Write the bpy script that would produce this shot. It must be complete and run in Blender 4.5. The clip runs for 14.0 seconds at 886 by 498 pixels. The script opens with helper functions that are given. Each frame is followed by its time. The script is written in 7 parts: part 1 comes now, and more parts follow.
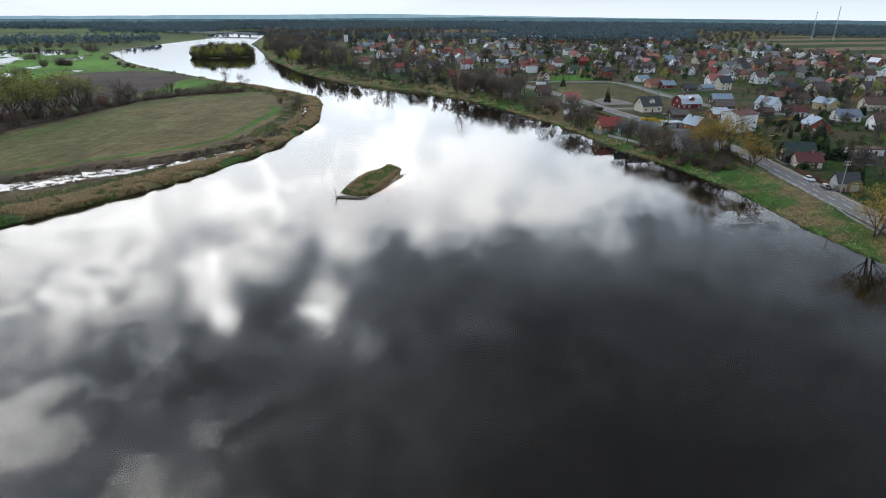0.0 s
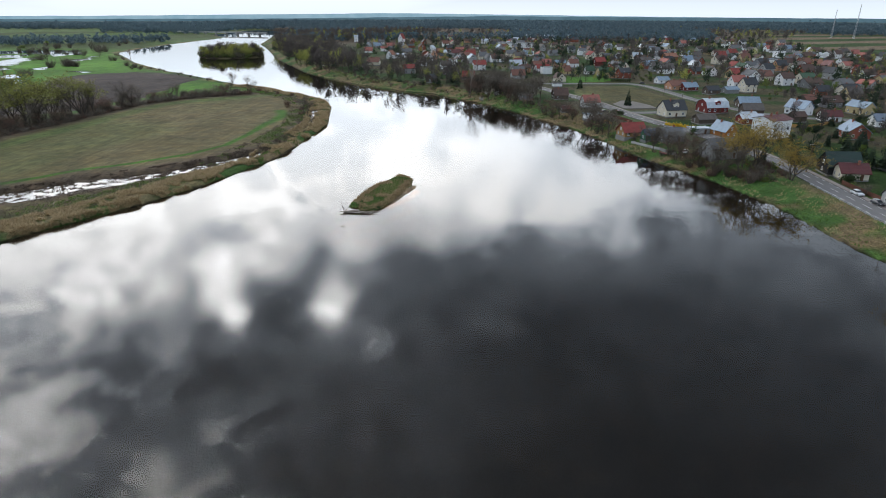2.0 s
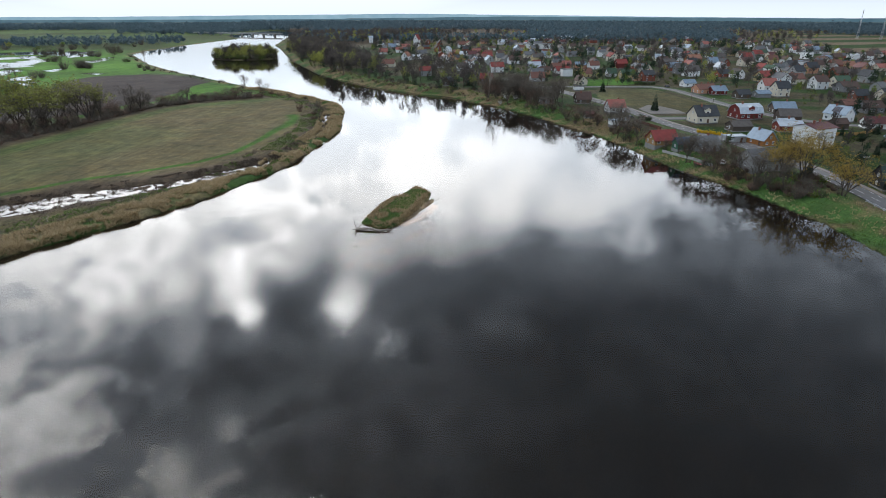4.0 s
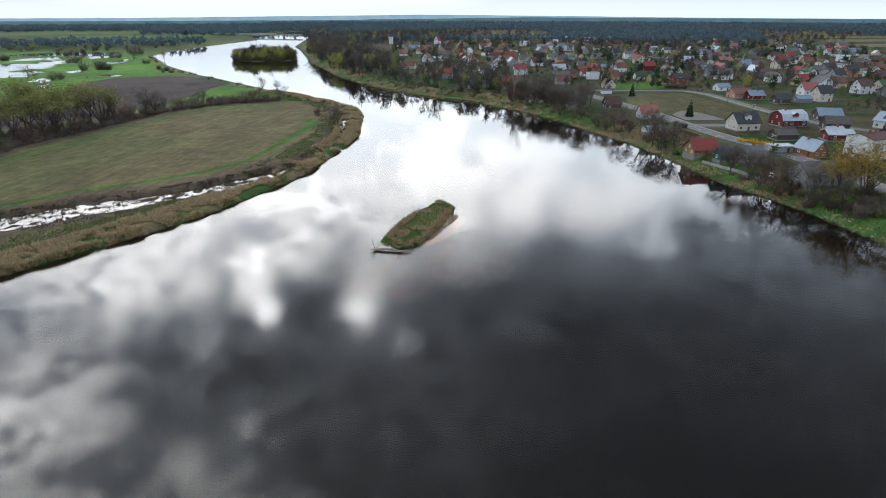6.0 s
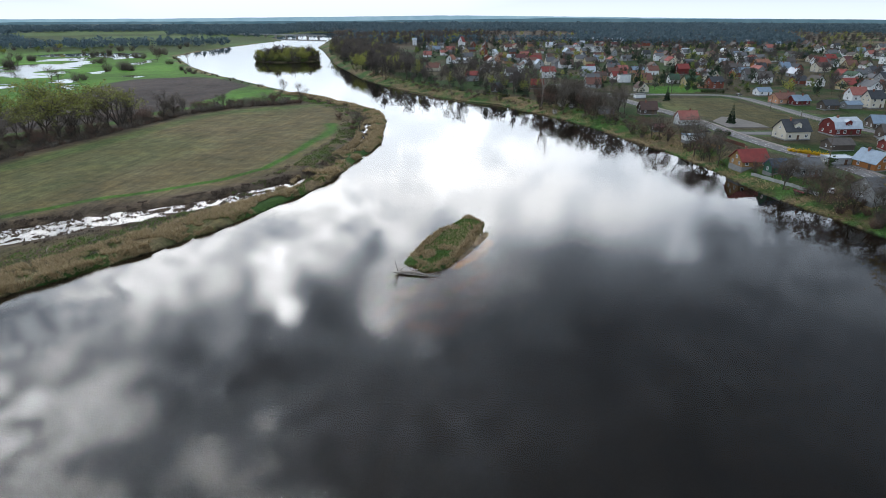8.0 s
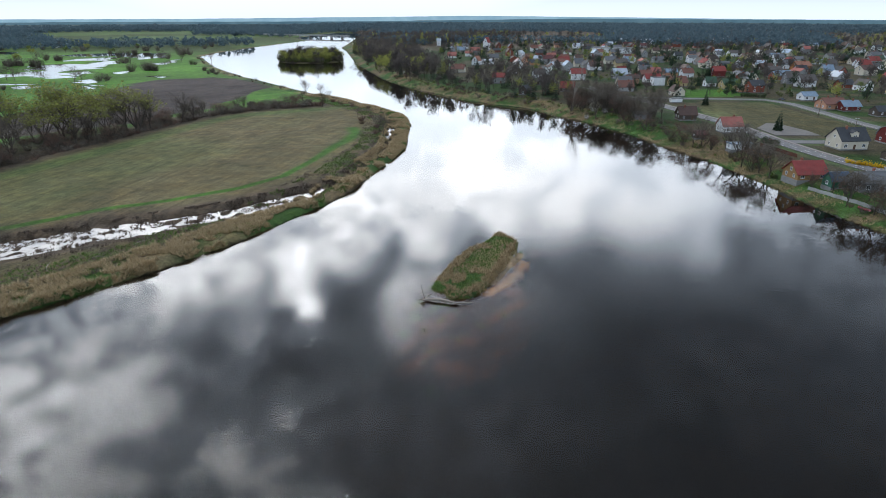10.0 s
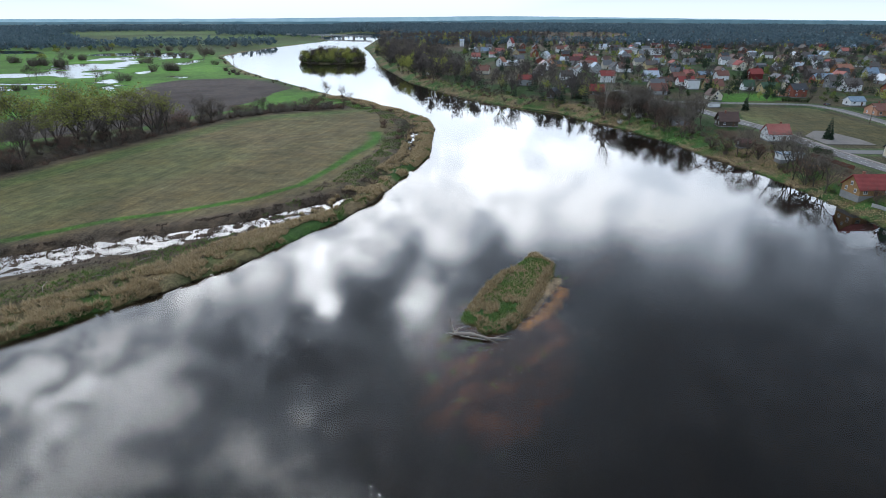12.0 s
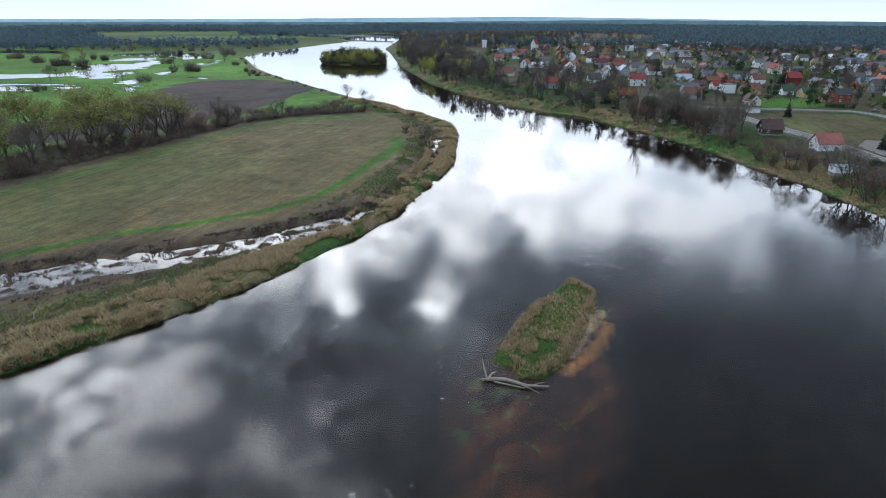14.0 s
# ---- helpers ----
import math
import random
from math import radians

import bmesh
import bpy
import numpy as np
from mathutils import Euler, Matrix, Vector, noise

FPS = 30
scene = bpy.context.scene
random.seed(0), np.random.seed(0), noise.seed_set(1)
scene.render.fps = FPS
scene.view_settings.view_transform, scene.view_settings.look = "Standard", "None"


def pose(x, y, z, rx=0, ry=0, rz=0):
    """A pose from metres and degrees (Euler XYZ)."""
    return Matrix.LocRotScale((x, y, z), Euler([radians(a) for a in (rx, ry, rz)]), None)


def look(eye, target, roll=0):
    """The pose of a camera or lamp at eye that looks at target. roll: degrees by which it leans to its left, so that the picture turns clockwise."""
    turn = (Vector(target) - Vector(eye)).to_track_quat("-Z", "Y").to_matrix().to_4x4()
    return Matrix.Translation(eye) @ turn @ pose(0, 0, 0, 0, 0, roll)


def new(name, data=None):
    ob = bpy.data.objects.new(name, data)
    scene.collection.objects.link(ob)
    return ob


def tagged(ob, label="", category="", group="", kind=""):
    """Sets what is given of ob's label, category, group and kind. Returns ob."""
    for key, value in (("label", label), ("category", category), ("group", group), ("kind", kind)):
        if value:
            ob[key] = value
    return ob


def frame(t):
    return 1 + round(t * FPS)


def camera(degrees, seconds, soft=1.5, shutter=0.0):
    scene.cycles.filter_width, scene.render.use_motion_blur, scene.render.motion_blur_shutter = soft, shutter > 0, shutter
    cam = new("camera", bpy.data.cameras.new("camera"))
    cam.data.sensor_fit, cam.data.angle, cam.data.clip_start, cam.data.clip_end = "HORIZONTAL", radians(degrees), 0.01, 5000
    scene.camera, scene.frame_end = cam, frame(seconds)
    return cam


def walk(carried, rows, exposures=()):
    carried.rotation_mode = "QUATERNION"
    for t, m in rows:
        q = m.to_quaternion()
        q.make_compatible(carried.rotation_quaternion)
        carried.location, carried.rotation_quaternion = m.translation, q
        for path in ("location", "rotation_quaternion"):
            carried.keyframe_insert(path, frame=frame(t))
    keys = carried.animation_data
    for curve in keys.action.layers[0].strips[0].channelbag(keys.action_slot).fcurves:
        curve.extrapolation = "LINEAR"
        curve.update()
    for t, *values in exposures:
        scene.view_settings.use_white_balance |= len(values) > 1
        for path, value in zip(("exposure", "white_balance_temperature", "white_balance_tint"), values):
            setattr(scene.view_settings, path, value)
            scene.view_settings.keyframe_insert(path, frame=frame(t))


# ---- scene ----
cam = camera(74.0, 14.0, 0.7)
PATH = [                              # seconds, x, y, z, yaw, pitch, roll
    (0, -0.036, 2.958, 55.531, 1.563, -21.872, 0.334),
    (0.5, -0.559, 6.748, 55.644, 1.789, -21.911, 0.290),
    (1, -1.105, 10.540, 55.747, 2.024, -21.937, 0.251),
    (1.5, -1.676, 14.330, 55.839, 2.276, -21.953, 0.214),
    (2, -2.276, 18.115, 55.919, 2.550, -21.959, 0.182),
    (2.5, -2.905, 21.892, 55.987, 2.850, -21.958, 0.152),
    (3, -3.565, 25.659, 56.042, 3.178, -21.951, 0.126),
    (5.5, -7.383, 44.267, 56.128, 5.254, -21.870, 0.040),
    (6, -8.256, 47.932, 56.110, 5.743, -21.851, 0.032),
    (6.5, -9.167, 51.574, 56.080, 6.250, -21.833, 0.026),
    (7, -10.116, 55.195, 56.041, 6.770, -21.817, 0.022),
    (7.5, -11.103, 58.792, 55.994, 7.300, -21.802, 0.022),
    (8, -12.127, 62.366, 55.939, 7.835, -21.788, 0.023),
    (10.5, -17.785, 79.890, 55.611, 10.464, -21.749, 0.063),
    (11, -19.015, 83.330, 55.548, 10.962, -21.744, 0.077),
    (11.5, -20.276, 86.750, 55.491, 11.450, -21.739, 0.093),
    (12, -21.564, 90.152, 55.443, 11.927, -21.734, 0.110),
    (12.5, -22.877, 93.539, 55.407, 12.397, -21.727, 0.129),
    (13, -24.214, 96.911, 55.385, 12.863, -21.717, 0.149),
    (13.5, -25.571, 100.271, 55.380, 13.331, -21.703, 0.171),
    (14, -26.945, 103.622, 55.396, 13.808, -21.684, 0.194),
]
walk(cam, [(t, pose(x, y, z, 90 + pitch, 0, yaw) @ pose(0, 0, 0, 0, 0, roll)) for t, x, y, z, yaw, pitch, roll in PATH],
     [(0, 0.05, 6720, 10), (7, 0.12, 6620, 10), (14, 0.18, 6220, 10)])

# ---- world, sun, exposure ----
SUN_AZ, SUN_EL = -24.0, 50.0          # degrees: azimuth to the right of +y, height


def toward(az, el):
    a, e = radians(az), radians(el)
    return Vector((math.sin(a) * math.cos(e), math.cos(a) * math.cos(e), math.sin(e)))


def link(tree, a, b):
    tree.links.new(a, b)


def node(tree, kind, **values):
    n = tree.nodes.new(kind)
    for key, value in values.items():
        if key in n.inputs:
            n.inputs[key].default_value = value
    return n


def arith(tree, op, a, b=0.0, c=0.0, clamp=False):
    n = tree.nodes.new("ShaderNodeMath")
    n.operation, n.use_clamp = op, clamp
    for i, v in enumerate((a, b, c)):
        if isinstance(v, (int, float)):
            n.inputs[i].default_value = v
        else:
            tree.links.new(v, n.inputs[i])
    return n.outputs[0]


def blend(tree, mode, fac, a, b):
    n = tree.nodes.new("ShaderNodeMix")
    n.data_type, n.blend_type = "RGBA", mode
    n.clamp_factor = True
    for i, v in ((0, fac), (6, a), (7, b)):
        if isinstance(v, (int, float)):
            n.inputs[i].default_value = v
        elif isinstance(v, (tuple, list)):
            n.inputs[i].default_value = (*v[:3], 1.0)
        else:
            tree.links.new(v, n.inputs[i])
    return n.outputs[2]


def steps(tree, fac, stops, ease="LINEAR"):
    n = tree.nodes.new("ShaderNodeValToRGB")
    n.color_ramp.interpolation = ease
    while len(n.color_ramp.elements) < len(stops):
        n.color_ramp.elements.new(0.5)
    for e, (p, c) in zip(n.color_ramp.elements, stops):
        e.position = p
        e.color = (c, c, c, 1) if isinstance(c, (int, float)) else (*c, 1)
    tree.links.new(fac, n.inputs[0])
    return n.outputs[0]


def grain(tree, vec, scale, detail=4.0, rough=0.55, distort=0.0):
    n = node(tree, "ShaderNodeTexNoise", Scale=scale, Detail=detail, Roughness=rough, Distortion=distort)
    if vec is not None:
        tree.links.new(vec, n.inputs["Vector"])
    return n.outputs[0]


def build_world():
    world = bpy.data.worlds.new("sky")
    world.use_nodes = True
    scene.world = world
    t = world.node_tree
    t.nodes.clear()
    sky = t.nodes.new("ShaderNodeTexSky")
    sky.sky_type, sky.sun_disc = "NISHITA", False
    sky.sun_elevation, sky.sun_rotation = radians(SUN_EL), radians(SUN_AZ)
    blue = blend(t, "MULTIPLY", 1.0, sky.outputs[0], (0.1, 0.1, 0.1))
    co = t.nodes.new("ShaderNodeTexCoord").outputs["Generated"]
    sep = t.nodes.new("ShaderNodeSeparateXYZ")
    link(t, co, sep.inputs[0])
    up = arith(t, "MAXIMUM", sep.outputs[2], 0.0)

    # heading and height above the horizon, in degrees
    az = arith(t, "MULTIPLY", arith(t, "ARCTAN2", sep.outputs[0], sep.outputs[1]), 57.2958)
    el = arith(t, "MULTIPLY", arith(t, "ARCSINE", up), 57.2958)
    flat = t.nodes.new("ShaderNodeMapping")          # clouds lie in layers: stretched sideways
    flat.inputs["Scale"].default_value = (1.0, 1.0, 1.8)
    link(t, co, flat.inputs[0])
    big = grain(t, flat.outputs[0], 5.0, 6, 0.58, 0.7)
    fine = grain(t, flat.outputs[0], 17.0, 6, 0.62, 0.5)
    puff = arith(t, "ADD", arith(t, "MULTIPLY", big, 0.6), arith(t, "MULTIPLY", fine, 0.4))
    cloud = steps(t, puff, ((0.40, 0.0), (0.58, 1.0)), "EASE")
    shred = steps(t, arith(t, "ADD", arith(t, "MULTIPLY", grain(t, flat.outputs[0], 11.0, 9, 0.62, 0.9), 0.7), arith(t, "MULTIPLY", big, 0.3)), ((0.44, 0.0), (0.57, 1.0)), "EASE")
    # the low cloud bank over the river, its ragged top falling away to the right
    edge = arith(t, "SUBTRACT", 19.6, arith(t, "MULTIPLY", arith(t, "MAXIMUM", arith(t, "SUBTRACT", az, 4.0), 0.0), 0.17))
    edge = arith(t, "ADD", edge, arith(t, "MULTIPLY", arith(t, "SUBTRACT", puff, 0.5), 16.0))
    bank = arith(t, "MULTIPLY_ADD", arith(t, "SUBTRACT", edge, el), 0.36, 0.5, True)
    rise = steps(t, arith(t, "DIVIDE", el, 30.0, 0.0, True), ((0.0, 0.88), (0.10, 0.94), (0.30, 2.5), (0.45, 3.9), (0.62, 5.0), (1.0, 5.0)))
    calm = steps(t, arith(t, "DIVIDE", el, 30.0, 0.0, True), ((0.08, 0.0), (0.40, 1.0)))
    rise = arith(t, "MULTIPLY", rise, arith(t, "ADD", 1.0, arith(t, "MULTIPLY", calm, arith(t, "SUBTRACT", arith(t, "MULTIPLY", shred, 0.34), 0.20))))
    # away from the river's end the bank is only as bright as the horizon
    span = steps(t, arith(t, "DIVIDE", arith(t, "ABSOLUTE", arith(t, "ADD", az, 20.0)), 180.0), ((0.0, 1.0), (0.075, 1.0), (0.13, 0.80), (0.22, 0.54), (0.36, 0.32), (0.5, 0.24), (1.0, 0.24)))
    low = steps(t, arith(t, "DIVIDE", el, 30.0, 0.0, True), ((0.0, 1.0), (0.08, 0.7), (0.22, 0.0)))
    span = arith(t, "MAXIMUM", span, low)
    # broken cloud above it: bright where the sun stands behind
    warp = t.nodes.new("ShaderNodeTexNoise")
    warp.inputs["Scale"].default_value, warp.inputs["Detail"].default_value = 9.0, 7.0
    link(t, co, warp.inputs["Vector"])
    off = t.nodes.new("ShaderNodeVectorMath")
    off.operation = "MULTIPLY_ADD"
    link(t, warp.outputs[1], off.inputs[0])
    off.inputs[1].default_value, off.inputs[2].default_value = (0.085, 0.085, 0.085), (-0.0425, -0.0425, -0.0425)
    bent = t.nodes.new("ShaderNodeVectorMath")
    bent.operation = "ADD"
    link(t, co, bent.inputs[0])
    link(t, off.outputs[0], bent.inputs[1])
    unit = t.nodes.new("ShaderNodeVectorMath")
    unit.operation = "NORMALIZE"
    link(t, bent.outputs[0], unit.inputs[0])

    ragged = arith(t, "ADD", 0.25, arith(t, "MULTIPLY", arith(t, "SUBTRACT", 1.0, puff), 1.5))   # the outline frays

    def lobe(a, e, wide, power, sharp):
        d = t.nodes.new("ShaderNodeVectorMath")
        d.operation = "DOT_PRODUCT"
        link(t, unit.outputs[0], d.inputs[0])
        d.inputs[1].default_value = toward(a, e)
        k = -2.0 / radians(wide) ** 2
        q = arith(t, "MULTIPLY", arith(t, "MULTIPLY", arith(t, "SUBTRACT", d.outputs["Value"], 1.0), k), ragged)
        return arith(t, "DIVIDE", power, arith(t, "ADD", 1.0, arith(t, "POWER", q, sharp)))

    soft = arith(t, "ADD", 0.55, arith(t, "MULTIPLY", shred, 0.55))
    torn = arith(t, "ADD", 0.30, arith(t, "MULTIPLY", shred, 0.80))

    def bank_of(rows, by, sharp):
        total = None
        for a, e, wide, power in rows:
            g = lobe(a, e, wide, power, sharp)
            total = g if total is None else arith(t, "ADD", total, g)
        return arith(t, "MULTIPLY", total, by)

    puffs = arith(t, "ADD", bank_of(((-32.0, 20.8, 4.0, 5.2), (-25.2, 22.4, 2.7, 8.5), (-23.9, 26.4, 1.2, 14.0), (-25.4, 24.8, 1.7, 5.0), (-14.2, 26.2, 2.1, 10.0), (-9.9, 31.2, 1.5, 2.6),
                                     (-20.2, 20.6, 2.8, 5.5), (-11.6, 20.8, 2.4, 4.5), (-30.8, 27.2, 2.0, 2.6), (-2.5, 19.5, 2.6, 1.6), (9.6, 18.6, 2.6, 1.8), (15.7, 19.8, 1.7, 1.8), (2.5, 28.4, 2.4, 0.3)), soft, 2.6),
                  bank_of(((-43.5, 30.3, 4.0, 4.0), (-51.0, 29.8, 5.0, 3.6), (-58.0, 33.0, 7.0, 2.8), (-47.0, 35.0, 5.0, 2.2), (-33.0, 38.8, 4.2, 3.0), (-39.5, 37.0, 4.0, 2.2),
                           (-27.0, 42.5, 4.0, 1.6), (-28.0, 35.3, 1.7, 1.4), (-37.5, 23.8, 2.8, 2.6), (-41.0, 20.5, 4.0, 3.4), (-16.0, 39.0, 12.0, 0.65)), torn, 2.0))
    dark = arith(t, "ADD", 0.225, arith(t, "MULTIPLY", cloud, 0.14))
    dark = arith(t, "ADD", dark, arith(t, "MULTIPLY", steps(t, arith(t, "DIVIDE", el, 30.0, 0.0, True), ((0.6, 1.0), (0.9, 0.0))), arith(t, "ADD", 0.15, arith(t, "MULTIPLY", cloud, 0.3))))
    clear = steps(t, arith(t, "DIVIDE", el, 90.0), ((0.0, 0.0), (0.52, 0.0), (0.64, 1.0)), "EASE")       # it opens overhead
    back = steps(t, arith(t, "DIVIDE", arith(t, "ABSOLUTE", az), 180.0), ((0.0, 0.0), (0.36, 0.0), (0.55, 1.0)), "EASE")   # and behind
    open_sky = arith(t, "MAXIMUM", clear, back)
    above = arith(t, "ADD", arith(t, "ADD", dark, puffs), arith(t, "MULTIPLY", open_sky, 0.30))
    white = arith(t, "ADD", arith(t, "MULTIPLY", arith(t, "MULTIPLY", rise, span), bank), arith(t, "MULTIPLY", above, arith(t, "SUBTRACT", 1.0, bank)))
    comb = t.nodes.new("ShaderNodeCombineColor")
    dull = steps(t, arith(t, "DIVIDE", white, 4.0, 0.0, True), ((0.0, 1.0), (0.6, 0.5), (1.0, 0.15)))
    for i, k in enumerate((-0.17, 0.0, 0.22)):
        link(t, arith(t, "MULTIPLY", white, arith(t, "ADD", 1.0, arith(t, "MULTIPLY", dull, k))), comb.inputs[i])
    both = blend(t, "ADD", arith(t, "ADD", 0.12, arith(t, "MULTIPLY", open_sky, 0.6)), comb.outputs[0], blue)
    bg = t.nodes.new("ShaderNodeBackground")
    link(t, both, bg.inputs[0])
    bg.inputs[1].default_value = 1.0
    out = t.nodes.new("ShaderNodeOutputWorld")
    link(t, bg.outputs[0], out.inputs[0])


build_world()
sun = new("sun", bpy.data.lights.new("sun", "SUN"))
sun.data.energy, sun.data.angle, sun.data.color = 0.8, radians(10.0), (1.0, 0.96, 0.91)
sun.matrix_world = look(toward(SUN_AZ, SUN_EL) * 300, (0, 0, 0))


# ---- materials ----
def surface(name, rough=0.85, spec=0.3):
    m = bpy.data.materials.new(name)
    m.use_nodes = True
    t = m.node_tree
    b = t.nodes["Principled BSDF"]
    b.inputs["Roughness"].default_value = rough
    b.inputs["Specular IOR Level"].default_value = spec
    return m, t, b


def bump(t, b, height, strength, distance):
    n = t.nodes.new("ShaderNodeBump")
    n.inputs["Strength"].default_value, n.inputs["Distance"].default_value = strength, distance
    link(t, height, n.inputs["Height"])
    link(t, n.outputs[0], b.inputs["Normal"])


def place(t):
    return t.nodes.new("ShaderNodeNewGeometry").outputs["Position"]


def mottled(name, a, b_, scale, rough=0.85, spec=0.3, relief=0.0, per=0.25, fine=None, local=True):
    """Two tones of one stuff, mixed by noise at two scales and varied from piece to piece."""
    m, t, b = surface(name, rough, spec)
    co = t.nodes.new("ShaderNodeTexCoord").outputs["Object"] if local else place(t)
    n1 = grain(t, co, scale, 5, 0.6)
    n2 = grain(t, co, fine or scale * 7, 3, 0.6)
    mix = arith(t, "ADD", arith(t, "MULTIPLY", n1, 0.6), arith(t, "MULTIPLY", n2, 0.4))
    col = blend(t, "MIX", steps(t, mix, ((0.35, 0.0), (0.65, 1.0))), a, b_)
    if per:
        rnd = t.nodes.new("ShaderNodeObjectInfo").outputs["Random"]
        k = arith(t, "ADD", 1.0 - per / 2, arith(t, "MULTIPLY", rnd, per))
        grey = t.nodes.new("ShaderNodeCombineColor")
        for i in range(3):
            link(t, k, grey.inputs[i])
        col = blend(t, "MULTIPLY", 1.0, col, grey.outputs[0])
    link(t, col, b.inputs["Base Color"])
    if relief:
        bump(t, b, n2, 0.6, relief)
    return m


def ground_material():
    m, t, b = surface("ground", 0.95, 0.1)
    tint = t.nodes.new("ShaderNodeAttribute")
    tint.attribute_name = "tint"
    co = place(t)
    wide = grain(t, co, 0.035, 4, 0.6, 0.5)
    mid = grain(t, co, 0.22, 5, 0.65, 0.3)
    fine = grain(t, co, 1.9, 6, 0.78)
    streak = t.nodes.new("ShaderNodeMapping")
    streak.inputs["Rotation"].default_value = (0, 0, radians(31))
    streak.inputs["Scale"].default_value = (0.75, 0.05, 0.3)
    link(t, co, streak.inputs[0])
    rows = grain(t, streak.outputs[0], 1.0, 4, 0.6, 0.2)
    k = arith(t, "MULTIPLY", steps(t, wide, ((0.3, 0.8), (0.7, 1.2))), steps(t, mid, ((0.3, 0.72), (0.7, 1.28))))
    k = arith(t, "MULTIPLY", k, steps(t, fine, ((0.30, 0.40), (0.70, 1.6))))
    k = arith(t, "MULTIPLY", k, steps(t, rows, ((0.3, 0.78), (0.7, 1.22))))
    grey = t.nodes.new("ShaderNodeCombineColor")
    for i in range(3):
        link(t, k, grey.inputs[i])
    col = blend(t, "MULTIPLY", 1.0, tint.outputs[0], grey.outputs[0])
    warm = blend(t, "MULTIPLY", 1.0, col, (1.25, 1.0, 0.72))
    col = blend(t, "MIX", steps(t, grain(t, co, 0.11, 4, 0.7), ((0.42, 0.0), (0.66, 0.45))), col, warm)
    link(t, col, b.inputs["Base Color"])
    bump(t, b, arith(t, "ADD", arith(t, "MULTIPLY", mid, 1.2), fine), 0.7, 0.35)
    return m


def water_material():
    m, t, b = surface("river_water", 0.004, 0.5)
    b.inputs["Base Color"].default_value = (0.40, 0.37, 0.34, 1)
    b.inputs["IOR"].default_value = 1.333
    b.inputs["Transmission Weight"].default_value = 1.0
    co = place(t)
    flow = t.nodes.new("ShaderNodeMapping")          # ripples lie across the current
    flow.inputs["Rotation"].default_value = (0, 0, radians(14))
    flow.inputs["Scale"].default_value = (0.62, 1.0, 1.0)
    link(t, co, flow.inputs[0])
    swell = grain(t, co, 0.11, 2, 0.5, 0.3)
    ripple = grain(t, flow.outputs[0], 0.62, 2, 0.5, 0.9)
    chop = grain(t, flow.outputs[0], 2.7, 2, 0.6, 0.3)
    patch = steps(t, grain(t, co, 0.022, 4, 0.6, 0.8), ((0.40, 0.12), (0.66, 1.0)))
    boil = steps(t, grain(t, co, 0.30, 4, 0.6, 0.6), ((0.60, 0.0), (0.70, 1.0)))

    def spread(x, y, reach):
        d = t.nodes.new("ShaderNodeVectorMath")
        d.operation = "DISTANCE"
        link(t, co, d.inputs[0])
        d.inputs[1].default_value = (x, y, 0.0)
        return steps(t, arith(t, "DIVIDE", d.outputs["Value"], reach), ((0.15, 1.0), (0.9, 0.0)), "EASE")

    riffle = spread(-26.0, 180.0, 38.0)              # quick water over the shoal
    wake = arith(t, "MAXIMUM", spread(8.0, 235.0, 62.0), riffle)
    broad = arith(t, "ADD", arith(t, "MULTIPLY", patch, 0.008), arith(t, "MULTIPLY", wake, 0.016))
    small = arith(t, "ADD", arith(t, "ADD", arith(t, "MULTIPLY", patch, 0.0046), arith(t, "MULTIPLY", boil, 0.009)), arith(t, "ADD", arith(t, "MULTIPLY", wake, 0.006), arith(t, "MULTIPLY", riffle, 0.030)))
    h = arith(t, "ADD", arith(t, "MULTIPLY", swell, 0.014), arith(t, "ADD", arith(t, "MULTIPLY", ripple, broad), arith(t, "MULTIPLY", chop, small)))
    bump(t, b, h, 1.0, 1.0)
    return m


MAT_GROUND = ground_material()
MAT_WATER = water_material()


# ---- mesh helpers ----
def add_mesh(name, verts, faces, material, parent=None, smooth=False, label=""):
    me = bpy.data.meshes.new(name)
    me.from_pydata([tuple(v) for v in verts], [], [tuple(f) for f in faces])
    for mat in (material if isinstance(material, (list, tuple)) else [material]):
        me.materials.append(mat)
    if smooth:
        me.polygons.foreach_set("use_smooth", [True] * len(me.polygons))
    ob = new(name, me)
    if parent is not None:
        ob.parent = parent
    if label:
        tagged(ob, label)
    return ob


def part(name, bm, material, parent=None, label="", smooth=False):
    me = bpy.data.meshes.new(name)
    bm.normal_update()
    bm.to_mesh(me)
    bm.free()
    me.materials.append(material)
    if smooth:
        me.polygons.foreach_set("use_smooth", [True] * len(me.polygons))
    ob = new(name, me)
    if parent is not None:
        ob.parent = parent
    if label:
        tagged(ob, label)
    return ob


# ---- the lie of the land ----
LEFT_BANK = ((-300, -400), (-210, -60), (-153.2, 84.6), (-126.4, 152.4), (-117.3, 165.4), (-108.2, 180.3), (-101.1, 195.2), (-95.6, 206.1), (-89.3,
    225.6), (-83.9, 243.2), (-80.4, 262.6), (-78.3, 303.7), (-77.8, 329.3), (-84.1, 358.8), (-90.4, 395.5), (-99.2, 414.9), (-113.4, 434.2), (-149.5,
    471), (-181.7, 495.6), (-210.6, 523.5), (-244.6, 556.6), (-311.4, 624.5), (-394.3, 720.9), (-471.3, 831.1), (-497.9, 867.5), (-508.1, 889.8),
    (-524.7, 953.5), (-543.5, 1100), (-549.9, 1180.6), (-562.9, 1415.4), (-660.1, 1587.7), (-698.8, 1952.1))
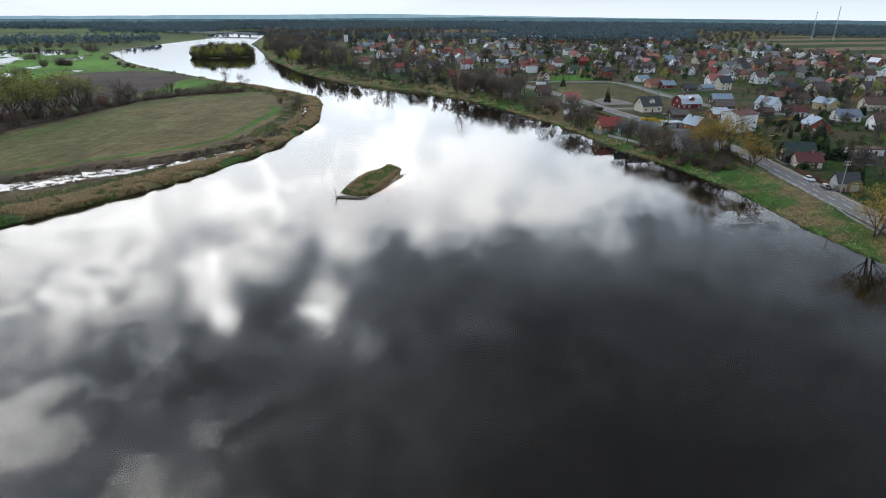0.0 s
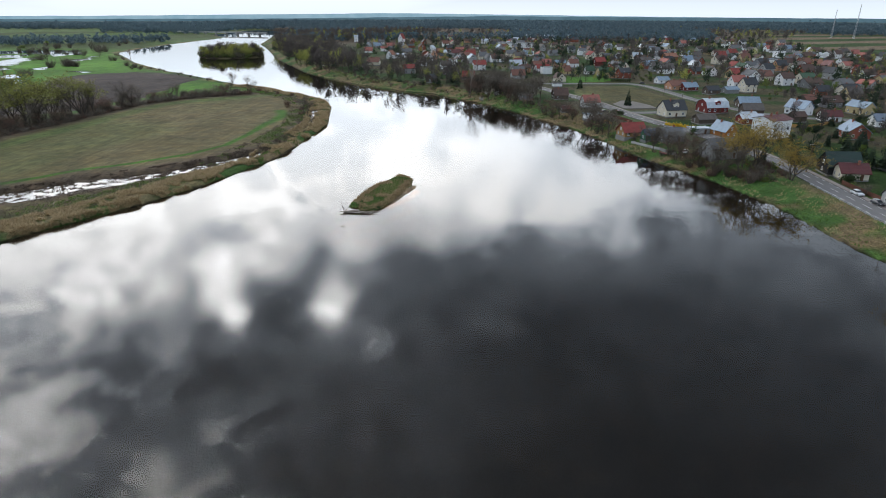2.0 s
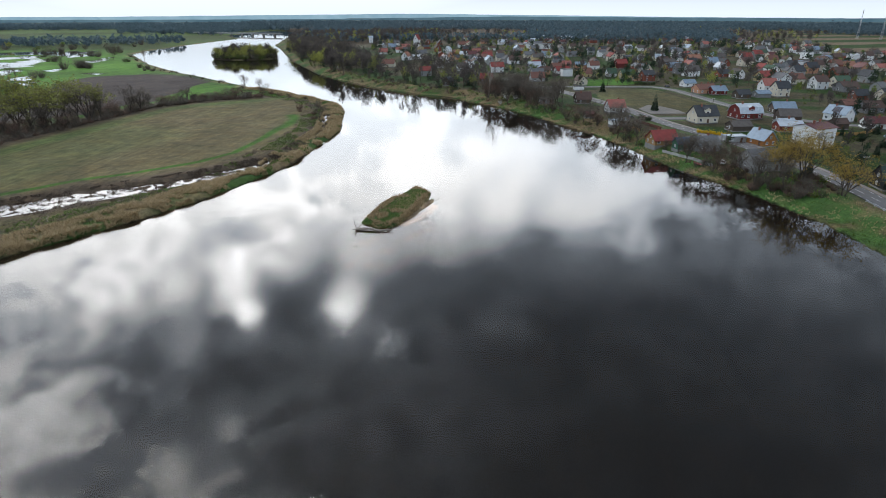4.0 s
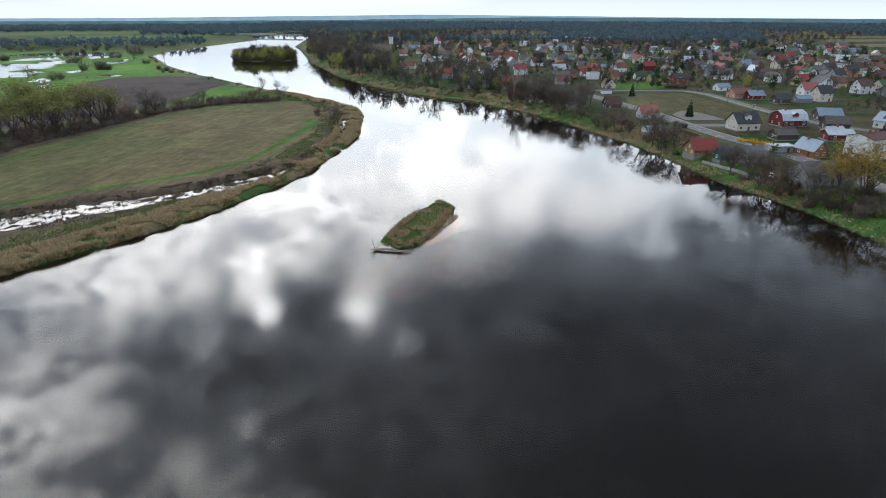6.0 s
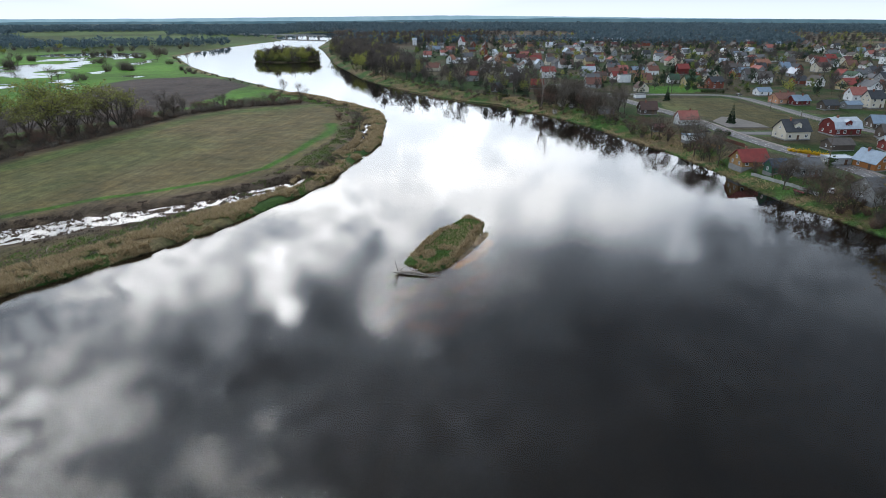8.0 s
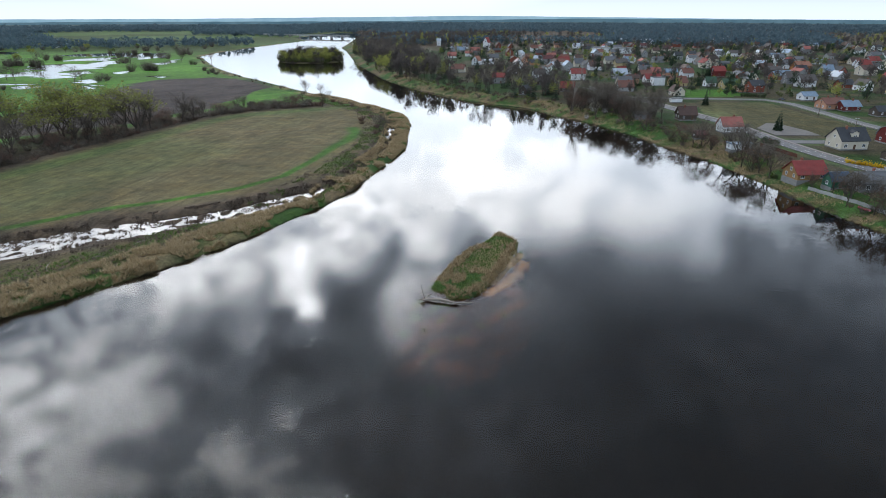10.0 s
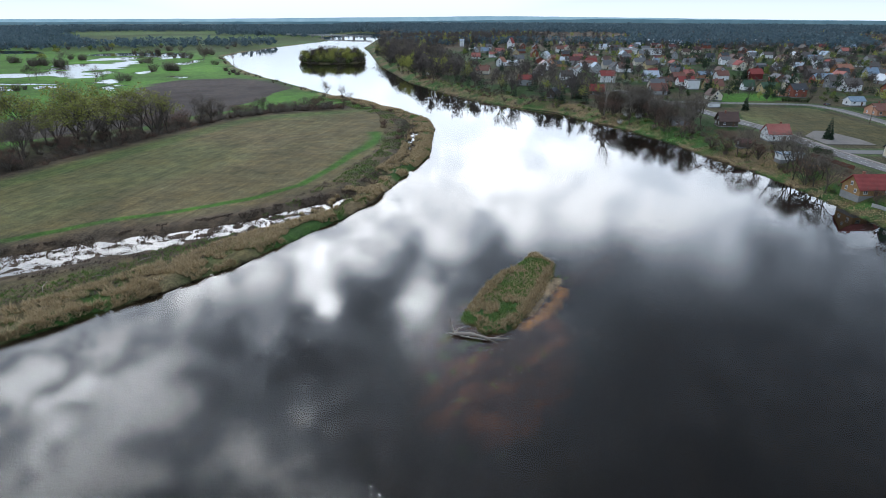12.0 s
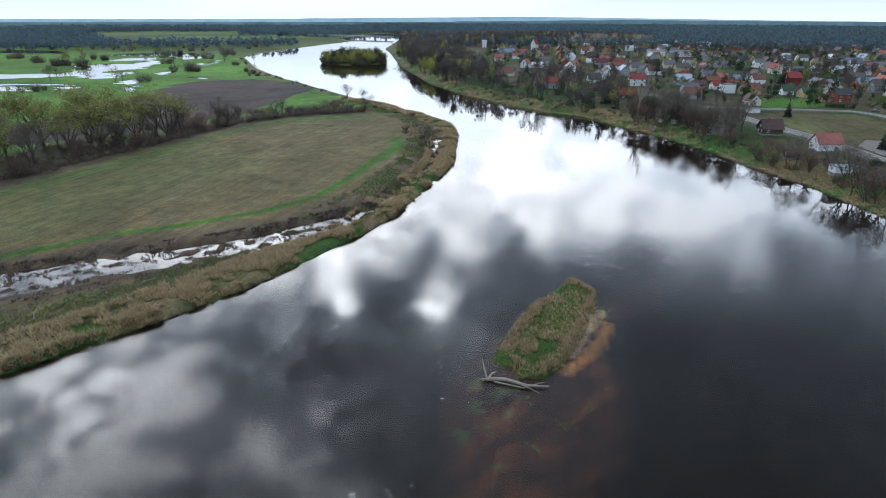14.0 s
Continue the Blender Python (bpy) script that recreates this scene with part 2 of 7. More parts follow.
RIGHT_BANK = ((190, -400), (125, -60), (109.9, 86.4), (102.4, 135.4), (100, 146.5), (96.3, 165.6), (93.5, 198), (84.4, 228.6), (68.9, 263.3), (58.9,
    300.1), (48.9, 329.5), (37.1, 350.8), (26.3, 377.7), (10.5, 405.7), (-10.2, 432.9), (-31.5, 462.2), (-52, 472.4), (-80, 497), (-103.8, 525.2),
    (-132.7, 562.7), (-164.6, 613.4), (-243.3, 778.9), (-343.6, 1035.6), (-386.1, 1135.4), (-451.4, 1392.1), (-510.1, 1618.6), (-536, 2079.5))
ISLET = ((-39.4, 189.7), (-38.7, 195.4), (-38.0, 199.5), (-37.3, 202), (-36.8, 207.3), (-34.8, 213.8), (-31.9, 217.7), (-29.8, 223), (-27.6, 228.6), (-25.1, 225.2), (-22.3, 222.2),
    (-22.3, 214), (-23.2, 211), (-23.8, 205.1), (-25.6, 198.7), (-26.3, 195.3), (-28.2, 190.1), (-30.1, 187.2), (-34.3, 186), (-35.6, 188.6), (-37.4, 189.3))
STRAND = ((-19.9, 209.0), (-20.6, 204.5), (-22.3, 199.0), (-24.6, 193.6), (-27.0, 190.0))
MUDBANK = ((-21.0, 213.6), (-22.6, 207.6), (-24.6, 202.0), (-26.0, 195.8))


def polyline_distance(x, y, pts):
    best = np.full(x.shape, 1e9)
    for (ax, ay), (bx, by) in zip(pts, pts[1:]):
        dx, dy = bx - ax, by - ay
        f = np.clip(((x - ax) * dx + (y - ay) * dy) / (dx * dx + dy * dy), 0, 1)
        best = np.minimum(best, np.hypot(x - ax - f * dx, y - ay - f * dy))
    return best


def inside(x, y, pts):
    res = np.zeros(x.shape, bool)
    for (ax, ay), (bx, by) in zip(pts, (*pts[1:], pts[0])):
        if ay == by:
            continue
        res ^= ((ay > y) != (by > y)) & (x < (bx - ax) * (y - ay) / (by - ay) + ax)
    return res


def ramp(v, a, b):
    f = np.clip((v - a) / (b - a), 0, 1)
    return f * f * (3 - 2 * f)


_rng = np.random.RandomState(7)
_table = _rng.rand(256, 256)


def value_noise(x, y, size):
    """Smooth noise from 0 to 1, with features of about that many metres."""
    u, v = x / size, y / size
    i, j = np.floor(u).astype(int), np.floor(v).astype(int)
    f, g = u - i, v - j
    f, g = f * f * (3 - 2 * f), g * g * (3 - 2 * g)
    i0, i1, j0, j1 = i % 256, (i + 1) % 256, j % 256, (j + 1) % 256
    return (_table[i0, j0] * (1 - f) + _table[i1, j0] * f) * (1 - g) + (_table[i0, j1] * (1 - f) + _table[i1, j1] * f) * g


TRACK = ((-180.8, 182), (-161.4, 204), (-144.4, 225.7), (-130.7, 238.8), (-117, 254), (-109.8, 270.6), (-108.3, 295.2), (-108.7, 319.5), (-108.1,
    338.3), (-108.4, 354.1), (-115.1, 368.2))
WET = ((-176.5, 171.4), (-149.7, 194), (-141.6, 200.3), (-134.1, 208.5), (-123, 216.8), (-113.8, 225), (-104.6, 234.1), (-97.2, 246.1), (-90.7,
    255.1), (-81.4, 265.4), (-81.1, 298.7), (-82.6, 331.7), (-88.8, 359.2), (-94.9, 386.6))
HEDGE = ((-300, 120), (-236, 232), (-225, 262), (-221.5, 290), (-219, 315), (-219, 343), (-217, 369), (-213, 390), (-203, 409), (-190, 421), (-178, 432), (-166, 444))
PLOUGH = ((-317, 341), (-322.6, 362.4), (-334.5, 413.8), (-341, 444.7), (-348.4, 481), (-365.3, 534.8), (-368, 576.5), (-350, 592), (-323, 604.8), (-275.5, 578),
    (-235.7, 534), (-231, 462.7), (-227, 418), (-232, 389.2), (-241, 353.7), (-260, 322.2), (-274.7, 304))
PONDS = (
    ((-700, 560), (-567, 595.7), (-540.8, 603.2), (-580.3, 654.1), (-608, 694.5), (-598.9, 705.9), (-593, 725.7), (-564.2, 734.1), (-586.9, 776.6), (-590.8, 819.5),
     (-549.9, 777.2), (-507.8, 675), (-478.6, 627.3), (-457.3, 579.9), (-484.6, 572.2), (-517.4, 579.8), (-529, 559.7), (-660, 515)),
    ((-620.3, 756.4), (-597.3, 784.1), (-590.8, 819.5), (-613.4, 848.8), (-641.4, 816), (-654.8, 800.3)),
    ((-724.4, 868.1), (-716.7, 899.2), (-682.2, 924.8), (-641.4, 937.3), (-608.6, 947.4), (-550.1, 867.9), (-542.2, 800.5), (-576.4, 835.5), (-628.9, 856.8), (-677.5, 842.2)),
    ((-424, 548.5), (-436, 571), (-430.2, 578), (-411, 557), (-398, 533), (-377, 506), (-365, 489), (-396, 515)),
    ((-560, 480), (-475.2, 501), (-448, 478), (-540, 452)),
    ((-456, 505), (-435, 516), (-424, 500), (-442, 492)),
    ((-600, 484), (-452, 533), (-443, 523), (-590, 470)),
    ((-452, 627), (-465, 667), (-446, 657), (-435, 619)),
    ((-387, 593), (-396, 616), (-383, 607), (-374, 586)),
    ((-493, 755), (-504, 812), (-518, 853), (-480, 777), (-467, 726)),
    ((-975.7, 925), (-843, 915), (-802, 868), (-906.9, 848)),
    ((-960, 1120), (-905, 1105), (-875, 1036)),
)
ROAD_MAIN = ((114, 20), (115.4, 97.3), (112.9, 153.9), (112.7, 171.3), (113, 189.8), (113.2, 217.4), (113.2, 232.7), (110.5, 255.9), (106.2, 280.8),
    (99.8, 302.4), (93.6, 317.7), (88.5, 332.7), (82.7, 352.9), (77.8, 376.7), (71.9, 400.6), (65.3, 416.4), (57.3, 438.8), (47.2, 466.3), (31,
    497.5), (9.6, 546))
ROAD_SIDE = ((31.1, 492.7), (65, 490.2), (95.7, 489.9), (120.3, 489.2), (129.7, 471.6), (135.1, 436.5), (139.3, 402.9), (144.6, 379.4), (150.6,
    360.8), (161, 344.8), (179.2, 332.7), (226.4, 326))
LANE = ((84.8, 354.2), (97.5, 353.8), (110.2, 356.5))
COURT = ((86.5, 367.4), (106.7, 370.1), (105.3, 381.9), (96.1, 406.5), (83.9, 385.5))
PITCH = ((67.2, 420.6), (75.1, 474.7), (117.6, 472.8), (124.5, 426.7), (136.8, 382.2), (126.3, 366.5), (110.1, 362.6), (89.3, 383.7))
LAWN = ((69, 494.7), (79.9, 543.7), (110.2, 537.6), (115.4, 507.1))
WOODED = (-318.0, 822.0, 39.0, 36.0)       # the wooded island: middle and half axes


def lay(x, y):
    """Height and tint of the land at x, y (arrays)."""
    x, y = np.asarray(x, float), np.asarray(y, float)
    wob = 1.8 * (value_noise(x, y, 7) - 0.5) + 1.7 * (value_noise(x + 91, y, 2.7) - 0.5)
    dl, dr = polyline_distance(x, y, LEFT_BANK), polyline_distance(x, y, RIGHT_BANK)
    river = inside(x, y, (*LEFT_BANK, *RIGHT_BANK[::-1]))
    left = (dl < dr) & ~river | (x < -1000)
    far = ramp(np.hypot(x, y), 1500, 2500)
    d = np.where(river, -np.minimum(dl, dr), np.where(left, dl, dr)) + wob * (1 - far)
    n1, n2, n3 = value_noise(x, y, 60), value_noise(x, y, 14), value_noise(x + 50, y + 20, 4)
    bed = -0.1 - 3.2 * ramp(-d, 0, 14)
    hl = 1.25 * ramp(d, -0.2, 2.2) + 0.35 * (n2 - 0.5) + 0.25 * (n3 - 0.5) + 0.9 * (n1 - 0.4) * ramp(d, 20, 90)
    paved = np.minimum(np.minimum(polyline_distance(x, y, ROAD_MAIN), polyline_distance(x, y, ROAD_SIDE)), polyline_distance(x, y, LANE))
    rough = ramp(paved, 6, 14)
    hr = 0.5 * ramp(d, -0.2, 1.0) + 3.2 * ramp(d, 0.5, 15) + 0.012 * np.minimum(d, 300) + 0.5 * (n2 - 0.5) * ramp(d, 2, 8) * rough + 1.2 * (n1 - 0.5) * ramp(d, 30, 120) * rough
    # flooded hollows of the flat side
    dw = polyline_distance(x, y, WET)
    wet = (1 - ramp(dw, 4.6, 10.0 + 6 * (n2 - 0.5) + 4.0 * (1 - ramp(y, 195, 240)))) * left * ramp(d, 5.5, 8)
    hl = hl * (1 - wet) + wet * (-0.14 + 0.3 * (value_noise(x, y, 5.0) - 0.5) + 0.75 * (value_noise(x + 9, y + 5, 2.1) - 0.5))
    pond = np.zeros(x.shape)
    for p in PONDS:
        pond = np.maximum(pond, inside(x + 14 * (n2 - 0.5), y + 14 * (value_noise(x + 33, y, 22) - 0.5), p))
    pond = pond * left
    hl = np.where(pond > 0, -0.30 + 0.50 * value_noise(x, y, 22) * value_noise(x + 7, y, 50), hl)
    dh = polyline_distance(x, y, HEDGE)
    row = (1 - ramp(dh, 6, 16)) * left
    row = np.maximum(row, 0.9 * (1 - ramp(dh, 30, 46)) * (1 - ramp(y, 320, 360)) * left * (x < np.interp(y, [p[1] for p in HEDGE], [p[0] for p in HEDGE])))
    puddle = (1 - ramp(dh, 1.5, 4.5)) * left
    hl = hl - puddle * (1.0 + 0.8 * (n2 - 0.3))
    low = ramp(-x, 270, 340) * ramp(y, 380, 460)            # the water meadows lie low
    hl = np.where(pond > 0, hl, hl * (1 - 0.74 * low))
    h = np.where(river, bed, np.where(left, hl, hr))
    h = np.where(~river & (d < 0), np.minimum(h, 0.2), h)
    # islets and the shoal in the stream
    di = polyline_distance(x, y, (*ISLET, ISLET[0])) * np.where(inside(x, y, ISLET), 1, -1) + 0.25 * wob - 0.35
    isl = 0.85 * ramp(di, -0.6, 1.2) + 0.25 * (n3 - 0.4) * ramp(di, 0.5, 2)
    sx, sy = (x + 31.0) / 12.5, (y - 181.0) / 22
    shoal = np.exp(-(sx * sx + sy * sy) ** 1.5 * 0.8)
    dst, dmud = polyline_distance(x, y, STRAND), polyline_distance(x, y, MUDBANK)
    strand = 1.0 * (1 - ramp(dst, 0.7, 1.9 + 1.0 * (n3 - 0.5))) + 0.55 * np.exp(-(((x + 24.0 - 0.55 * (y - 180)) / 1.3) ** 2 + ((y - 183) / 7) ** 2))
    tail_x, tail_y = (x + 12 - 0.5 * (y - 225)) / 9.0, (y - 222) / 28
    tail = np.exp(-(tail_x ** 2 + tail_y ** 2))
    shoal = np.maximum(np.maximum(shoal, 0.36 * tail), np.minimum(strand, 1.0))
    bed2 = -0.12 - 0.55 * (1 - shoal) - 0.5 * value_noise(x, y, 5) * value_noise(x + 4, y, 2.2)
    h = np.where(river & (shoal > 0.03), np.maximum(h, np.where(shoal > 0.03, bed2 - 2.6 * (1 - ramp(shoal, 0.03, 0.5)), -9)), h)
    h = np.where(di > -1.5, np.maximum(h, isl - 0.1), h)
    h = np.where(dmud < 1.6, np.maximum(h, 0.22 * (1 - ramp(dmud, 0.3, 1.5 + 0.8 * (n3 - 0.5))) - 0.08), h)
    wx, wy, wa, wb = WOODED
    dwood = 1 - np.sqrt(((x - wx) / wa) ** 2 + ((y - wy) / wb) ** 2)
    h = np.where(dwood > -0.1, np.maximum(h, 1.2 * ramp(dwood, -0.04, 0.06)), h)
    # far ridges
    r = np.hypot(x, y)
    h = h + ramp(r, 2600, 4600) * (2 + 6 * value_noise(x, y, 900))
    # tints: base colours of soil and grass, mixed by where they grow; haze blue is mixed in far off
    def tone(c):
        return np.array(c)[None, :]
    n1, n2, n3 = n1[:, None], n2[:, None], n3[:, None]
    straw, olive, green = tone((0.152, 0.118, 0.066)), tone((0.080, 0.086, 0.038)), tone((0.046, 0.096, 0.026))
    litter, soil, lush = tone((0.062, 0.050, 0.036)), tone((0.070, 0.058, 0.054)), tone((0.070, 0.178, 0.026))
    col = olive * (0.32 + 0.20 * n2) + straw * (0.36 + 0.32 * (1 - n2))
    col = col * (1 - 0.28 * ramp(n1, 0.5, 0.8)) + green * 0.28 * ramp(n1, 0.5, 0.8)
    L = left[:, None] * 1.0
    meadow = lush * (0.55 + 0.6 * n1) + olive * (0.25 * n2)
    beyond = (polyline_distance(x, y, HEDGE)[:, None] > 12) & (np.asarray((x < -190) & (x < np.interp(y, [p[1] for p in HEDGE], [p[0] for p in HEDGE])))[:, None] | (y > 447)[:, None])
    col = np.where(beyond & (L > 0), meadow, col)
    dull = ramp(y, 800, 1050)[:, None] * L
    col = col * (1 - dull) + dull * (olive * 0.3 + green * (0.40 + 0.45 * ramp(value_noise(x, y, 170), 0.4, 0.6)[:, None]))
    pl = inside(x + 8 * (n2[:, 0] - 0.5), y, PLOUGH)[:, None] & (L > 0)
    furrow = 0.8 + 0.5 * n1 - 0.25 * ramp(n2, 0.55, 0.7)
    col = np.where(pl, soil * 0.8 * furrow, col)
    rw = row[:, None]
    col = col * (1 - rw) + rw * (litter * (0.7 + 0.6 * n3))
    fr = ((1 - ramp(np.abs(dh - 19), 2, 9)) * left * (x > np.interp(y, [p[1] for p in HEDGE], [p[0] for p in HEDGE])))[:, None]
    col = col * (1 - 0.5 * fr) + 0.5 * fr * green
    tr = ((1 - ramp(polyline_distance(x, y, TRACK), 0.8, 2.6 + 3.0 * ramp(y, 290, 360))) * left)[:, None]
    col = col * (1 - tr) + tr * lush * 0.62
    wt = np.maximum(wet, (1 - ramp(dw, 9, 20 + 8 * (n2[:, 0] - 0.5))) * left * 0.9)[:, None]
    col = col * (1 - wt) + wt * (tone((0.068, 0.052, 0.039)) * (0.6 + 0.9 * n3))
    edge = ((1 - ramp(d, 7, 12)) * left)[:, None]
    edging = straw * (0.75 + 0.6 * n3) * ramp(n2, 0.35, 0.7) + green * 0.8 * (1 - ramp(n2, 0.35, 0.7))
    tuft = (ramp(n2 * 0.5 + n3 * 0.5, 0.52, 0.66) * (1 - ramp(d, 13, 26))[:, None] * left[:, None]) * 0.7
    col = col * (1 - tuft) + tuft * green * 0.9
    col = col * (1 - edge) + edge * edging
    # the village side: green slope, gardens, worn turf, fields further off
    R = 1 - L
    slope = (1 - ramp(d, 14, 22))[:, None]
    g = ramp(n2 * 0.6 + n3 * 0.4, 0.35, 0.62)
    bankcol = green * (0.75 + 0.4 * n3) * g + straw * 0.85 * (1 - g)
    yard = green * 0.50 * ramp(n1 * 0.5 + n2 * 0.5, 0.45, 0.62) + (litter * 0.62 + olive * 0.26) * (1 - ramp(n1 * 0.5 + n2 * 0.5, 0.45, 0.62))
    fld = ramp(x - 0.30 * y, 170, 240)[:, None] * ramp(y, 560, 700)[:, None]
    yard = yard * (1 - fld) + fld * (olive * 0.8 + green * 0.5 * ramp(value_noise(x, y, 240), 0.45, 0.6)[:, None])
    turf = inside(x + 3 * (n2[:, 0] - 0.5), y, PITCH)[:, None]
    yard = np.where(turf, (olive * 0.60 + straw * 0.22) * (0.7 + 0.3 * n2) + green * 0.3 * ramp(n1, 0.4, 0.7), yard)
    yard = np.where(inside(x, y, LAWN)[:, None], lush * 0.75, yard)
    verge = (1 - ramp(paved, 5.5, 9))[:, None]
    yard = yard * (1 - verge) + verge * (green * 0.6 + tone((0.06, 0.05, 0.04)) * 0.45)
    band = ramp(np.sin((y - 0.35 * x) / 26.0), -0.2, 0.3)[:, None]
    yard = yard * (1 - fld) + fld * (green * 0.55 * band + tone((0.13, 0.10, 0.07)) * (1 - band))
    grove = (ramp(y, 980, 1120) * (1 - ramp(x - 0.35 * y, 60, 200)))[:, None]
    yard = yard * (1 - grove) + grove * litter * 1.2
    col = np.where((R > 0) & ~river[:, None], bankcol * slope + yard * (1 - slope), col)
    # far wood floor: its tint is blued to stand for distance haze
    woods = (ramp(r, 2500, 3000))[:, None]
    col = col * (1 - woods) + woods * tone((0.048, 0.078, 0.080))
    # river bed: dark mud, rust-coloured sand on the shoal
    sand = np.clip(ramp(value_noise(1.6 * (x - 0.5 * y), 0.5 * (y + 0.5 * x), 2.6) * 0.65 + value_noise(x, y, 7) * 0.35, 0.50, 0.72) * 0.42 + strand, 0, 1)[:, None]
    weed = ramp(value_noise(x + 71, y, 1.9) * value_noise(x, y + 31, 5), 0.50, 0.60)[:, None] * 0.8
    bedcol = tone((0.012, 0.010, 0.008)) * (1 - ramp(shoal, 0.15, 0.6)[:, None]) + ramp(shoal, 0.15, 0.6)[:, None] * (
        (tone((0.17, 0.062, 0.020)) + tone((0.17, 0.105, 0.02)) * ramp(strand, 0.4, 0.9)[:, None]) * sand + tone((0.040, 0.021, 0.015)) * (1 - sand) + tone((0.03, 0.09, 0.015)) * weed)
    under = ((h < -0.02) & (river | (pond > 0)))[:, None]
    col = np.where(under, bedcol, col)
    it = ramp(di, -1.0, 0.3)[:, None]
    ig = ramp(n3 * 0.6 + n2 * 0.4 - 0.07 + 0.12 * ramp(-np.abs(x + 30), -5, 0)[:, None], 0.40, 0.62)
    col = col * (1 - it) + it * (green * 1.05 * ig + straw * 1.15 * (1 - ig))
    mud = ((1 - ramp(dmud, 0.6, 1.5)) * (1 - ramp(di, -0.3, 0.6)))[:, None]
    col = col * (1 - mud) + mud * tone((0.20, 0.155, 0.105))
    wd = ramp(dwood, -0.02, 0.03)[:, None]
    col = col * (1 - wd) + wd * litter
    return h, col


def height(x, y):
    return float(lay(np.array([x]), np.array([y]))[0][0])


def axis(lo, fine_lo, fine_hi, hi, fine, mid, mid_lo, mid_hi):
    """Grid lines: fine in the middle, wider outwards."""
    right, s = [fine_hi], fine
    while right[-1] < hi:
        s = min(s * 1.06, mid) if right[-1] < mid_hi else s * 1.10
        right.append(right[-1] + s)
    left, s = [fine_lo], fine
    while left[-1] > lo:
        s = min(s * 1.06, mid) if left[-1] > mid_lo else s * 1.10
        left.append(left[-1] - s)
    return np.array([*left[:0:-1], *np.arange(fine_lo, fine_hi, fine), *right])


def build_ground():
    gx = axis(-4900, -236, 130, 4900, 1.1, 7.5, -900, 520)
    gy = axis(-1500, 150, 430, 4900, 1.1, 7.5, 100, 1250)
    xx, yy = np.meshgrid(gx, gy)
    h, col = lay(xx.ravel(), yy.ravel())
    nx, ny = len(gx), len(gy)
    i = (np.arange(ny - 1)[:, None] * nx + np.arange(nx - 1)[None, :]).ravel()
    me = bpy.data.meshes.new("ground")
    me.vertices.add(nx * ny)
    me.vertices.foreach_set("co", np.stack([xx.ravel(), yy.ravel(), h], 1).ravel())
    me.loops.add(4 * len(i))
    me.loops.foreach_set("vertex_index", np.stack([i, i + 1, i + nx + 1, i + nx], 1).ravel())
    me.polygons.add(len(i))
    me.polygons.foreach_set("loop_start", np.arange(len(i)) * 4)
    me.polygons.foreach_set("use_smooth", np.ones(len(i), bool))
    me.update(calc_edges=True)
    a = me.color_attributes.new("tint", "FLOAT_COLOR", "POINT")
    a.data.foreach_set("color", np.concatenate([col, np.ones((len(col), 1))], 1).ravel())
    me.materials.append(MAT_GROUND)
    tagged(new("ground", me), "river valley ground of grass, straw, soil and sand", "ground", kind="structure")


build_ground()
water = add_mesh("water", [(-4900, -1500, 0), (4900, -1500, 0), (4900, 4900, 0), (-4900, 4900, 0)], [(0, 1, 2, 3)], MAT_WATER)
water.visible_shadow = False
tagged(water, "dark river water mirroring bright broken clouds", "water", kind="structure")

# ---- materials of buildings, roads and plants ----
def sheet_metal(name, a, b, rough=0.55):
    m, t, bs = surface(name, rough, 0.5)
    co = t.nodes.new("ShaderNodeTexCoord").outputs["Object"]
    n = grain(t, co, 0.7, 5, 0.65)
    col = blend(t, "MIX", steps(t, n, ((0.35, 0.0), (0.7, 1.0))), a, b)
    link(t, col, bs.inputs["Base Color"])
    bs.inputs["Metallic"].default_value = 0.25
    w = node(t, "ShaderNodeTexWave", Scale=1.0, Distortion=0.0)
    w.wave_type, w.bands_direction = "BANDS", "X"
    link(t, co, w.inputs["Vector"])
    bump(t, bs, w.outputs[1], 0.5, 0.05)
    return m


def tiles(name, a, b):
    m, t, bs = surface(name, 0.75, 0.3)
    co = t.nodes.new("ShaderNodeTexCoord").outputs["Object"]
    n1, n2 = grain(t, co, 0.5, 5, 0.65), grain(t, co, 4.0, 3, 0.7)
    mix = arith(t, "ADD", arith(t, "MULTIPLY", n1, 0.55), arith(t, "MULTIPLY", n2, 0.45))
    link(t, blend(t, "MIX", steps(t, mix, ((0.35, 0.0), (0.65, 1.0))), a, b), bs.inputs["Base Color"])
    w = node(t, "ShaderNodeTexWave", Scale=1.0, Distortion=0.3)
    w.wave_type, w.bands_direction = "BANDS", "Z"
    link(t, co, w.inputs["Vector"])
    bump(t, bs, w.outputs[1], 0.6, 0.06)
    return m


def boards(name, a, b, vertical=True):
    m, t, bs = surface(name, 0.8, 0.25)
    co = t.nodes.new("ShaderNodeTexCoord").outputs["Object"]
    n1, n2 = grain(t, co, 0.8, 5, 0.65), grain(t, co, 7.0, 3, 0.7)
    mix = arith(t, "ADD", arith(t, "MULTIPLY", n1, 0.5), arith(t, "MULTIPLY", n2, 0.5))
    link(t, blend(t, "MIX", steps(t, mix, ((0.35, 0.0), (0.65, 1.0))), a, b), bs.inputs["Base Color"])
    w = node(t, "ShaderNodeTexWave", Scale=1.6, Distortion=0.2)
    w.wave_type, w.bands_direction = "BANDS", "Z"
    link(t, co, w.inputs["Vector"])
    bump(t, bs, w.outputs[1], 0.5, 0.03)
    return m


